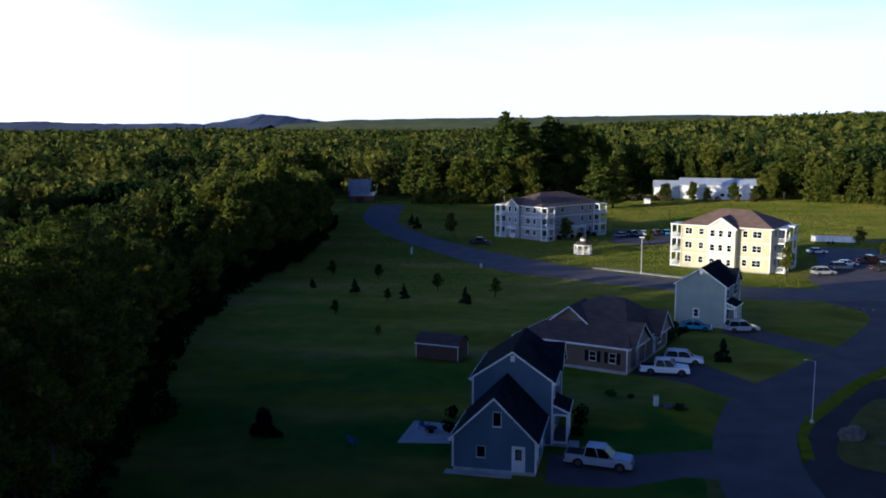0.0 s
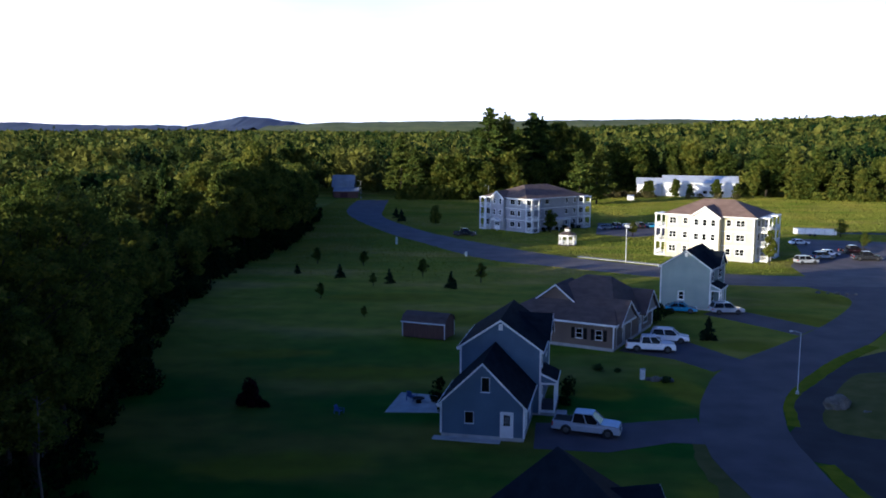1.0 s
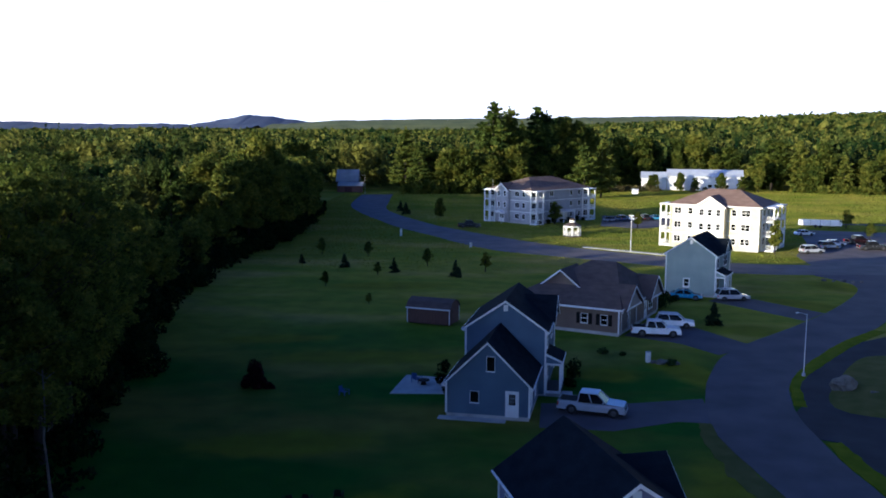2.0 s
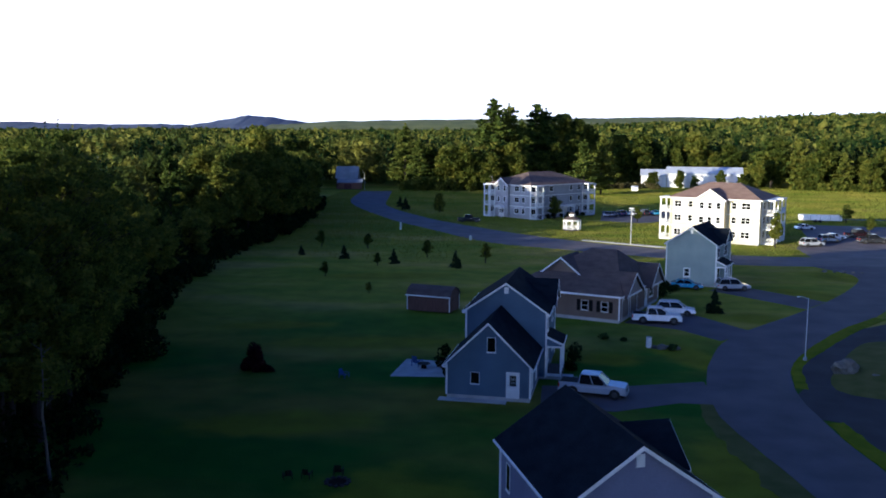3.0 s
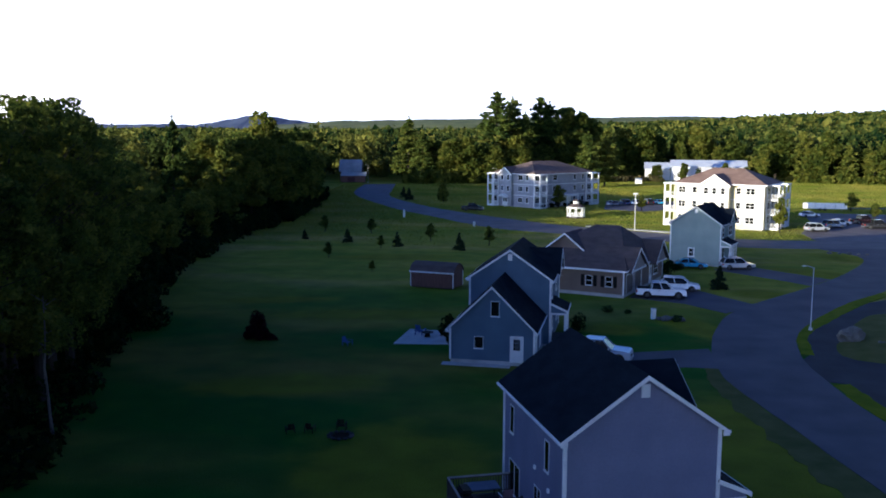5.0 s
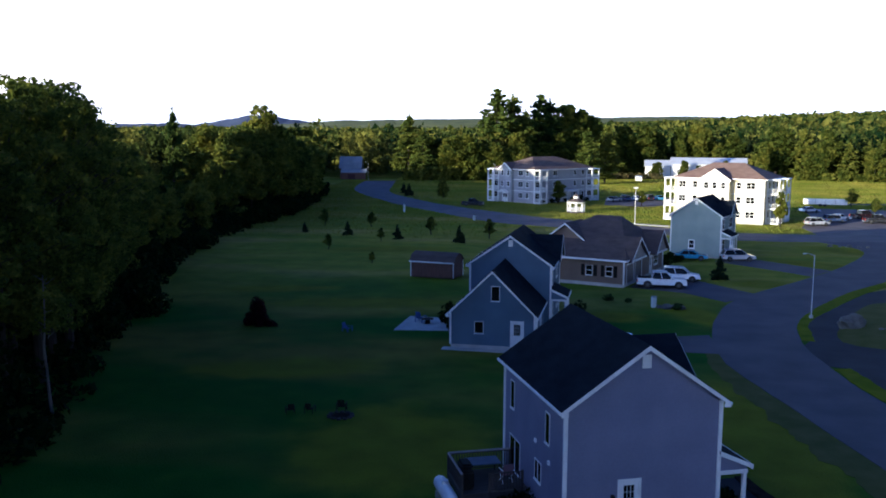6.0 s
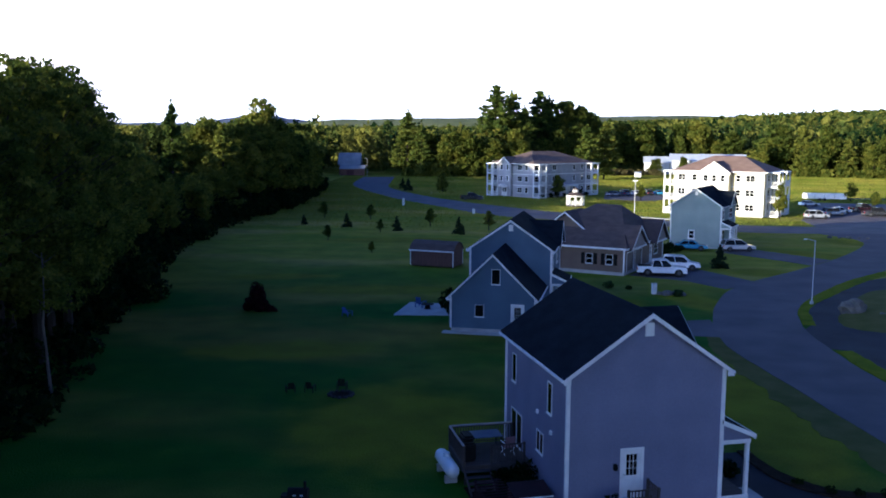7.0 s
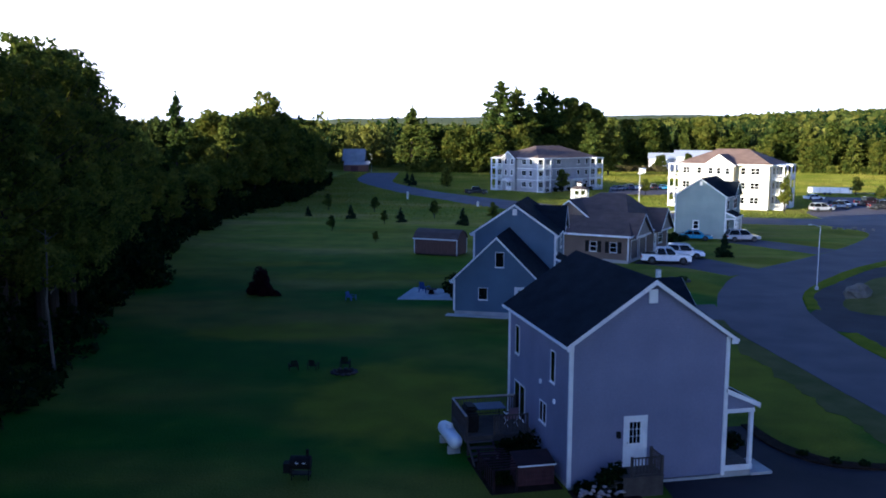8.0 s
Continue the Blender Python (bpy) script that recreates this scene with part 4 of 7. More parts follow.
def apartments(x, y, turn, L, S, eave, top, siding_mat, label, faces, gables, stacks, ra, rb, roof_mat, bay_mat=None, canopies=()):
    h = thing("apartment_building", x, y, 0, turn, label, "apartment building", "apartment buildings")
    part("foundation", boxes((0.03, 0.03, -0.1, L - 0.03, S - 0.03, 0.25)), CONCRETE, h)
    frames = {"s": (L, pose(0, 0, 0)), "e": (S, pose(L, 0, 0, 0, 0, 90)), "n": (L, pose(L, S, 0, 0, 0, 180)), "w": (S, pose(0, S, 0, 0, 0, -90))}
    for side, (length, m) in frames.items():
        holes = [(c - wd / 2, c + wd / 2, z + 0.95, z + 2.3) for c, wd in faces.get(side, ()) for z in (0.3, 3.3, 6.3)]
        trim = 0.2 if side in "ew" else 0.0
        part("wall", wall(length - 2 * trim, [(0, eave), (length, eave)], 0.2, [(a - trim, b - trim, c, d) for a, b, c, d in holes], 0.25), siding_mat, h, m=m @ pose(trim, 0, 0))
        for o in holes:
            window(h, m, *o, mullions=1 if o[1] - o[0] > 1.3 else 0)
        if side in "sw":
            for z in (3.2, 6.2):
                part("band_board", boxes((0, -0.04, z - 0.12, length, -0.002, z + 0.06)), WHITE, h, "white band board", m=m)
    corner_boards(h, [(0, 0), (L, 0), (L, S), (0, S)], eave - 0.2, 0.2)
    hip_roof(h, 0, L, 0, S, eave + 0.1, top, ra, rb, roof_mat, over=0.7)
    for side, a, b, gtop, proud, wins, entry in gables:
        length, m = frames[side]
        mid = (a + b) / 2
        holes = [(c - wd / 2, c + wd / 2, z + 0.95, z + 2.3) for c, wd in wins for z in (0.3, 3.3, 6.3) if not (entry and z < 1)]
        if entry:
            holes.append((mid - 0.9, mid + 0.9, 0.28, 2.5))
        part("gable_wall", wall(b - a, [(0, eave), (mid - a, gtop), (b - a, eave)], 0.2, [(p - a, q - a, c, d) for p, q, c, d in holes], 0.2), bay_mat or siding_mat, h, m=m @ pose(a, -proud, 0))
        for xx in (a, b - 0.15):
            part("return_wall", boxes((xx, -proud + 0.2, 0.2, xx + 0.15, 0, eave)), siding_mat, h, m=m)
        for o in holes:
            if entry and o[2] < 0.5:
                door(h, m @ pose(0, -proud, 0), *o)
            else:
                window(h, m @ pose(0, -proud, 0), *o)
        s = (gtop - eave) / (mid - a)
        rf = prism(bmesh.new(), [(a - 0.4, eave - 0.4 * s), (mid, gtop), (b + 0.4, eave - 0.4 * s), (b + 0.4, eave - 0.4 * s + 0.18), (mid, gtop + 0.2), (a - 0.4, eave - 0.4 * s + 0.18)], "y", -proud - 0.4, 4.5)
        r = part("gable_roof", rf, roof_mat, h, m=m)
        rk = bmesh.new()
        for q in (a - 0.4, b + 0.4):
            prism(rk, [(q, eave - 0.4 * s - 0.22), (mid, gtop - 0.22), (mid, gtop + 0.16), (q, eave - 0.4 * s + 0.15)], "y", -proud - 0.44, -proud - 0.403)
        part("rake_board", rk, WHITE, r, "white rake board", m=m)
        if entry:
            e = part("entry_canopy", prism(bmesh.new(), [(mid - 1.6, 2.7), (mid + 1.6, 2.7), (mid, 3.5)], "y", -proud - 1.6, -proud), WHITE, h, "white arched entry canopy", m=m)
            for xx in (mid - 1.45, mid + 1.3):
                part("canopy_post", boxes((xx, -proud - 1.55, 0, xx + 0.15, -proud - 1.4, 2.7)), WHITE, e, m=m)
    for a, b in canopies:
        cn = part("entry_canopy", boxes((a, -2.6, 2.85, b, 0.0, 3.25)), WHITE, h, "white flat entrance canopy")
        for xx in (a + 0.1, b - 0.35):
            part("canopy_post", boxes((xx, -2.5, 0.0, xx + 0.25, -2.25, 2.85)), WHITE, cn)
        part("entry_wall", boxes((a + 0.4, -0.06, 0.3, b - 0.4, -0.003, 2.8)), SIDING_WHITE, h, "pale entrance wall")
    for st in stacks:
        balcony_stack(h, *st[:4], eave, open_sides=st[4])
    return h


apartments(43.9, 190.9, -30.5, 18.5, 14.5, 9.2, 12.4, SIDING_CREAM, "cream three-storey apartment building with tan hip roof", 
           {"s": [(1.6, 1.5), (4.3, 1.0), (13.4, 1.0), (15.8, 1.8)], "e": [(4.1, 1.8), (7.8, 1.0), (11.5, 1.8)], "w": [(3.0, 1.2), (6.5, 1.2), (11.9, 1.8)]},
           [("s", 6.0, 11.9, 11.2, 1.9, [(7.2, 1.0), (8.9, 0.9), (10.7, 0.9)], False)],
           [(-2.5, 0.0, 0.6, 4.6, "sw"), (18.5, 21.0, 2.2, 6.0, "se"), (18.5, 21.0, 9.6, 13.4, "se")], 6.2, 12.6, SHINGLE_TAN, SIDING_WHITE)
apartments(16.8, 234.2, 44.5, 24.5, 15.2, 8.9, 12.2, SIDING_PALE, "pale grey three-storey apartment building with brown hip roof", 
           {"s": [(1.3, 1.8), (5.2, 1.0), (8.3, 1.6), (16.7, 1.0), (20.2, 1.0), (23.1, 1.8)], "w": [(1.2, 1.5), (10.2, 1.6), (12.6, 1.0)]},
           [("w", 3.0, 7.6, 10.6, 0.8, [(4.2, 0.8), (6.4, 0.8)], True)],
           [(-0.3, 2.8, -2.2, 0.0, "swe"), (21.6, 24.8, -2.2, 0.0, "swe"), (-2.0, 0.0, 13.0, 15.5, "sw")], 7.5, 17.0, SHINGLE_MIXED, None, [(10.6, 15.6)])

# ---- trees ----
def leaf_mesh(name, centres, normals_out, size, rng, mat, outward=0.4):
    """Many small leaf sprays, one island a spray."""
    n = len(centres)
    a = rng.normal(size=(n, 3)) + normals_out * outward * 1.4
    a /= np.linalg.norm(a, axis=1)[:, None]
    u = np.cross(a, rng.normal(size=(n, 3)))
    u /= np.linalg.norm(u, axis=1)[:, None]
    v = np.cross(a, u)
    s = (size * rng.uniform(0.6, 1.35, n))[:, None]
    k = rng.uniform(0.5, 0.95, n)[:, None]
    tri = np.stack([centres - u * s, centres + u * s * 0.75 + v * s * k - a * s * 0.2, centres + u * s * 0.45 - v * s * k * 1.1], 1).reshape(-1, 3)
    me = bpy.data.meshes.new(name)
    me.vertices.add(3 * n)
    me.vertices.foreach_set("co", tri.astype(np.float32).ravel())
    me.loops.add(3 * n)
    me.loops.foreach_set("vertex_index", np.arange(3 * n, dtype=np.int32))
    me.polygons.add(n)
    me.polygons.foreach_set("loop_start", np.arange(0, 3 * n, 3, dtype=np.int32))
    me.update(calc_edges=True)
    me.materials.append(mat)
    return me


def on_lobes(lobes, n, rng, power=2.0):
    """Points near the skins of lobes (x, y, z, rx, rz), denser outside."""
    w = np.array([l[3] ** power for l in lobes])
    pick = rng.choice(len(lobes), n, p=w / w.sum())
    d = rng.normal(size=(n, 3))
    d /= np.linalg.norm(d, axis=1)[:, None]
    r = rng.uniform(0.45, 1.08, n) ** 0.5
    l = np.array(lobes)[pick]
    return l[:, :3] + d * r[:, None] * np.stack([l[:, 3], l[:, 3], l[:, 4]], 1), d


def broadleaf(seed, height, spread, leaves, size, low=0.28, clumps=22, sprigs=0):
    """Crown of overlapping clumps; sprigs are small loose tufts that stand out of the outline."""
    rng = np.random.default_rng(seed)
    lobes = []
    for i in range(clumps):
        t = rng.uniform(0, 1)
        z = height * (low + (0.93 - low) * t)
        prof = math.sin(math.pi * (0.22 + 0.72 * t)) ** 0.8
        a, r = rng.uniform(0, 6.28), spread * prof * rng.uniform(0.25, 0.72)
        rr = spread * rng.uniform(0.24, 0.42) * (0.65 + 0.35 * prof) * (22 / clumps) ** 0.4
        lobes.append((r * math.cos(a), r * math.sin(a), z, rr, rr * rng.uniform(0.6, 0.85)))
    lobes.append((0, 0, height * 0.86, spread * 0.36, height * 0.12))
    lobes.append((0, 0, height * 0.55, spread * 0.6, height * 0.2))
    for i in range(sprigs):
        t = rng.uniform(0.1, 1) ** 0.7
        prof = math.sin(math.pi * (0.22 + 0.72 * t)) ** 0.8
        a, r, rr = rng.uniform(0, 6.28), spread * prof * rng.uniform(0.80, 1.08), spread * rng.uniform(0.05, 0.11)
        lobes.append((r * math.cos(a), r * math.sin(a), height * (low + (1.0 - low) * t), rr, rr * 0.7))
    c, d = on_lobes(lobes, leaves, rng)
    crown = leaf_mesh("crown", c, d, size, rng, LEAF)
    bm = bmesh.new()
    for q in lobes[clumps + 2::2]:
        rod(bm, (q[0] * 0.3, q[1] * 0.3, q[2] * 0.82), q[:3], 0.035, 0.012, 4)
    bend = Vector((rng.uniform(-0.4, 0.4), rng.uniform(-0.4, 0.4), height * 0.45))
    rod(bm, (0, 0, -0.3), bend, height * 0.016 + 0.05, height * 0.010 + 0.03, 8)
    rod(bm, bend, (bend.x * 0.5, bend.y * 0.5, height * 0.85), height * 0.010 + 0.03, 0.04, 6)
    for l in lobes[:9]:
        rod(bm, (bend.x * 0.8, bend.y * 0.8, max(height * 0.25, l[2] * 0.7)), l[:3], 0.09, 0.03, 5)
    return bm, crown


def conifer(seed, height, spread, leaves, size, low=0.15, ragged=0.5, power=0.75, mat=None):
    rng = np.random.default_rng(seed)
    lobes, tiers = [], max(10, int(height / 1.3))
    bm = bmesh.new()
    rod(bm, (0, 0, -0.3), (0, 0, height * 0.97), height * 0.013 + 0.04, 0.03, 8)
    for i in range(tiers):
        t = i / (tiers - 1)
        z = height * (low + (0.97 - low) * t)
        reach = spread * (1 - t) ** power * rng.uniform(1 - ragged * 0.6, 1.1) + 0.05 * height ** 0.5
        for k in range(4 + int(2 * (1 - t))):
            a = rng.uniform(0, 6.28)
            r = reach * rng.uniform(0.45, 0.8)
            lobes.append((r * math.cos(a), r * math.sin(a), z - 0.12 * r, reach * 0.46 + 0.03 * height ** 0.5, 0.06 * height ** 0.5 + 0.2 * reach))
            if k < 2:
                rod(bm, (0, 0, z - 0.1), (r * math.cos(a), r * math.sin(a), z - 0.1 * r), 0.06, 0.02, 4)
    c, d = on_lobes(lobes, leaves, rng, 1.1)
    return bm, leaf_mesh("crown", c, d, size, rng, mat or NEEDLE)


def white_pine(seed, height, spread, leaves, size, low=0.1):
    """Broad ragged pine: whorls of long branches, each with plumes of needles along it."""
    rng = np.random.default_rng(seed)
    bm = bmesh.new()
    rod(bm, (0, 0, -0.3), (0, 0, height * 0.98), height * 0.013 + 0.04, 0.03, 8)
    lobes, z = [], height * low
    while z < height * 0.97:
        t = (z / height - low) / (1 - low)
        reach = spread * (1 - t) ** 0.8 * min(1.0, 0.5 + t * 2.4) * rng.uniform(0.7, 1.1) + 0.3
        for k in range(7):
            a, far = rng.uniform(0, 6.28), reach * rng.uniform(0.55, 1.12)
            c, s, lift = math.cos(a), math.sin(a), rng.uniform(0.02, 0.3)
            zb = z + rng.uniform(-0.4, 0.4)
            for f in (0.35, 0.7, 1.0):
                lobes.append((far * f * c, far * f * s, zb + lift * far * f, 0.26 + 0.13 * far * (1.25 - 0.4 * f), 0.20 + 0.045 * far))
            if k < 3:
                rod(bm, (0, 0, zb - 0.1), (far * 0.9 * c, far * 0.9 * s, zb + lift * far * 0.9), 0.07, 0.02, 4)
        z += rng.uniform(1.0, 1.6) * (1 - 0.35 * t)
    lobes += [(0, 0, height * f, r, 0.7) for f, r in ((0.94, 0.4), (0.97, 0.28), (0.995, 0.16))]
    c, d = on_lobes(lobes, leaves, rng, 1.2)
    return bm, leaf_mesh("crown", c, d, size, rng, NEEDLE)


def make_tree(name, build, label, category="tree", bark=None):
    bm, crown = build
    root = thing(name, 0, 0, -200, 0, label, category)
    part("trunk", bm, bark or BARK, root)
    c = new("crown", crown)
    c.parent = root
    return root


def plant(proto, x, y, h=1.0, turn=0.0, z=0.0, squash=1.0, group="", label=""):
    t = copy_thing(proto, pose(x, y, z, 0, 0, turn))
    t.scale = (h * squash, h * squash, h)
    return tagged(t, label, group=group)


# prototypes of unit kinds, each planted many times; a prototype itself becomes a tree as well
NEAR = [make_tree("tree", broadleaf(s + 100, 20, 5.2, 15000, 0.165, 0.22, 40, 80), "tall leafy green broadleaf tree at the wood's edge") for s in (1, 2, 3, 4)]
TALL = [make_tree("tree", broadleaf(s, 20, 5.4, 5400, 0.42), "tall leafy green broadleaf tree at the wood's edge") for s in (1, 2, 3, 4)]
MID = [make_tree("tree", broadleaf(s + 20, 16, 6.0, 2800, 0.56, 0.14), "leafy green broadleaf tree in the wood") for s in range(4)]
PINES = [make_tree("pine_tree", white_pine(40 + s, 24, 6.6, 6500, 0.42), "tall ragged dark green pine") for s in range(3)]
SPRUCE = [make_tree("spruce_tree", conifer(60 + s, 4.0, 1.25, 1900, 0.17, 0.03, 0.2, 0.9, SPRUCE_NEEDLE), "small dark conical spruce on the lawn") for s in range(2)]
SAPLING = [make_tree("young_tree", broadleaf(80 + s, 4.2, 1.35, 1300, 0.16, 0.30), "thin young tree with loose leaves on the lawn") for s in range(2)]
first_used = set()


def put(kind, i, x, y, h=1.0, turn=None, squash=1.0, group="", label=""):
    rng = random.Random(int(x * 131 + y * 17 + i))
    proto = kind[i % len(kind)]
    turn = rng.uniform(0, 360) if turn is None else turn
    if proto.name not in first_used:
        first_used.add(proto.name)
        proto.matrix_basis = pose(x, y, 0, 0, 0, turn) @ Matrix.Diagonal((h * squash, h * squash, h, 1))
        return tagged(proto, label, group=group)
    t = plant(proto, x, y, h, turn, 0, squash, group, label)
    return t


EDGE = [(-26, -120), (-24, 30), (-24, 43), (-25.5, 54), (-27.5, 65), (-33, 85), (-36, 94), (-39.3, 113), (-41, 130), (-43.5, 165), (-42.5, 189), (-40.5, 217), (-46, 265), (-58, 300), (-70, 330), (-80, 420)]
FAR_EDGE = [(-400, 345), (-60, 345), (-35, 350), (11, 354), (40, 386), (75, 418), (122, 420), (136, 374), (160, 360), (240, 366), (600, 380)]


def between(line, s, key=1):
    for p, q in zip(line, line[1:]):
        if p[key] <= s <= q[key]:
            return p[1 - key] + (q[1 - key] - p[1 - key]) * (s - p[key]) / (q[key] - p[key])
    return line[-1][1 - key]


def wood_height(y):
    return float(np.interp(y, [30, 47, 57, 64, 72, 80, 90, 113, 120, 128, 157, 162, 167, 202, 214, 300], [21.8, 22.8, 22.7, 22.6, 21.8, 19.8, 18.0, 15.5, 12.5, 10.0, 10.0, 16.5, 20.2, 19.4, 18, 17]))


rw = random.Random(5)
k = 0
# wood along the lawn, tall near the grey house and lower beyond
# trees at y < 30 stand out of view, added to shade the houses
y = -40.0
while y < 325:
    for row in range(3 if 30 < y < 150 else 2):
        x = between(EDGE, y) - (6.2 if 33 < y < 53 else 3.4) - row * 6.0 + rw.uniform(-1.6, 1.0)
        hh = wood_height(y) / 20 * rw.uniform(0.93, 1.04) * (1.0 if row == 0 or y < 30 else 0.72 if 48 < y < 100 else 0.82)
        if rw.random() < 0.12:
            put(PINES, k, x, y + rw.uniform(-2, 2), hh * 0.84, group="trees of the wood")
        else:
            put(NEAR if 34 < y < 104 and row == 0 else TALL if y < 200 else MID, k, x, y + rw.uniform(-2, 2), hh if y < 190 else hh * 1.22, group="trees of the wood", squash=rw.uniform(0.9, 1.25))
        k += 1
        if row == 0 and 26 < y < 92:
            put(NEAR if y > 34 else TALL, k, x - 1.5 + rw.uniform(-1.0, 1.0), y + 2.8, hh * rw.uniform(0.95, 1.02), group="trees of the wood", squash=1.15)
            k += 1
    y += rw.uniform(4.6, 6.4)
# tall stand beyond a clearing, its crowns in full evening sun
for px, py, ph in ((-46.5, 177, 0.98), (-48, 183, 1.0), (-46, 189, 0.97), (-47, 195, 0.95), (-51, 171, 0.98), (-54, 180, 1.02), (-56, 190, 1.0), (-58, 200, 1.0), (-61, 209, 0.98), (-52, 203, 0.96), (-44, 200, 0.93), (-43, 207, 0.92), (-45, 213, 0.92), (-48, 220, 0.9)):
    put(TALL, int(py), px, py, ph, group="trees of the wood", squash=1.2)
# four unseen tall trees added to keep the sun off the sage house
for px, py in ((-47, 63), (-46, 68), (-48, 73), (-52, 66)):
    put(TALL, int(py), px, py, 1.22, group="trees of the wood", squash=1.15)
put(PINES, 1, -51.5, 152, 0.92, group="trees of the wood", squash=0.7)
# front of the woods beyond the apartments
x = -62.0
while x < 330:
    for row in range(2):
        yy = between(FAR_EDGE, x, 0) + 3 + row * 7 + rw.uniform(-2.5, 2.5)
        if not -64 < x < -26 and rw.random() < (0.34 if x > 120 else 0.12):
            put(PINES, k, x + rw.uniform(-2, 2), yy, rw.uniform(0.6, 0.95), group="trees of the far woods", squash=rw.uniform(1.0, 1.4))
        elif not -64 < x < -26:
            put(MID, k, x + rw.uniform(-2, 2), yy, rw.uniform(0.8, 1.6), group="trees of the far woods", squash=rw.uniform(0.95, 1.35))
        k += 1
    x += rw.uniform(6.5, 11.0)
for px, py, ph in ((10, 372, 1.56), (17, 382, 1.48), (22, 376, 1.2), (29, 388, 1.50), (34, 394, 1.42), (-26, 362, 1.1)):
    put(PINES, k, px, py, ph, group="tall pines behind the apartments", squash=1.25)
    k += 1
for px, py, ph in ((41, 400, 2.0), (48, 404, 1.9), (55, 410, 1.75), (51, 396, 1.15), (57, 402, 0.9), (64, 402, 0.75), (20, 362, 0.95), (3, 358, 0.95), (-10, 356, 1.05), (90, 379, 0.5), (96, 377, 0.38), (106, 374, 0.5), (114, 372, 0.42), (80, 382, 0.45)):
    put(MID, k, px, py, ph, group="trees of the far woods")
    k += 1


def low_growth(name, places, leaves, size, mat, label, seed, category="undergrowth"):
    """Bushes and brambles, one mesh: places are (x, y, reach, height)."""
    rng = np.random.default_rng(seed)
    cs, ds = [], []
    for x, y, r, h in places:
        lobes = [(x + rng.uniform(-0.5, 0.5) * r, y + rng.uniform(-0.5, 0.5) * r, h * rng.uniform(0.3, 0.6), r * rng.uniform(0.4, 0.7), h * 0.45) for _ in range(4)]
        c, d = on_lobes(lobes, max(12, int(leaves * r * h / 4)), rng)
        c[:, 2] = np.maximum(c[:, 2], 0.05)
        cs.append(c)
        ds.append(d)
    ob = new(name, leaf_mesh(name, np.concatenate(cs), np.concatenate(ds), size, rng, mat))
    return tagged(ob, label, category, kind="stuff")


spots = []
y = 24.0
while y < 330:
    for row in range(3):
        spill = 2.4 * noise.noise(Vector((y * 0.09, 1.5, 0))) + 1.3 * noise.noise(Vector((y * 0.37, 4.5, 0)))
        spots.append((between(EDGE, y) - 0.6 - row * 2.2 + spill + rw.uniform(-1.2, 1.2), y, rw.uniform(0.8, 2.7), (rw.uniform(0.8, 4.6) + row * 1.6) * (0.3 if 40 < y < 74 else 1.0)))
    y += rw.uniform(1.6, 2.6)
# tall dark bushes added to fill in the shade below the crowns
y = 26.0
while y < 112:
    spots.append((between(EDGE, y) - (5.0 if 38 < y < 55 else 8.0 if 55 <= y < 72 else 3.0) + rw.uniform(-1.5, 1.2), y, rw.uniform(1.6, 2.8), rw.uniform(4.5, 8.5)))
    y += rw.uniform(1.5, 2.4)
low_growth("undergrowth", spots, 150, 0.32, SHRUB_LEAF, "tangled undergrowth along the wood's edge, its dark colour standing for shade", 3)
spots = []
x = -120.0
while x < 330:
    spots.append((x, between(FAR_EDGE, max(-399, min(599, x)), 0) + rw.uniform(-1, 2), rw.uniform(2, 4), rw.uniform(3, 6)))
    x += rw.uniform(1.8, 3.2)
low_growth("undergrowth", [q for q in spots if not -62 < q[0] < -27], 46, 0.85, LEAF, "leafy green bushes along the far wood's edge", 6)
low_growth("brush", [(rw.uniform(48, 80), rw.uniform(370, 384), rw.uniform(1.5, 3), rw.uniform(1.0, 2.8)) for _ in range(40)] + [(rw.uniform(86, 118), rw.uniform(368, 374), 1.5, 2.5) for _ in range(6)], 80, 0.5, TAN_BRUSH, "sunlit tan and olive brush before the far woods", 4)


def woods(name, places, leaves, size, mat, label, seed):
    """Crowns of a whole wood in one mesh: places are (x, y, ground, height, spread)."""
    rng = np.random.default_rng(seed)
    cs, ds = [], []
    for x, y, z, h, r in places:
        m = 5
        if (x * 7.3 + y * 3.1) % 1.0 < 0.14:
            lob = [(x, y, z + h * 1.1 * t, r * 0.75 * (1.05 - t), h * 0.1) for t in (0.25, 0.4, 0.55, 0.7, 0.84, 0.97)]
            c, d = on_lobes(lob, leaves, rng, 1.5)
            cs.append(c)
            ds.append(d)
            continue
        lob = [(x + rng.uniform(-0.55, 0.55) * r, y + rng.uniform(-0.55, 0.55) * r, z + h * rng.uniform(0.52, 0.86), r * rng.uniform(0.42, 0.62), h * rng.uniform(0.12, 0.2)) for _ in range(m)]
        lob.append((x, y, z + h * 0.5, r * 0.7, h * 0.34))
        c, d = on_lobes(lob, leaves, rng)
        cs.append(c)
        ds.append(d)
    ob = new(name, leaf_mesh(name, np.concatenate(cs), np.concatenate(ds), size, rng, mat, 0.9))
    return tagged(ob, label, "woods", kind="stuff")


def in_clearing(x, y):
    return 152 < y < 222 and -112 < x < -64


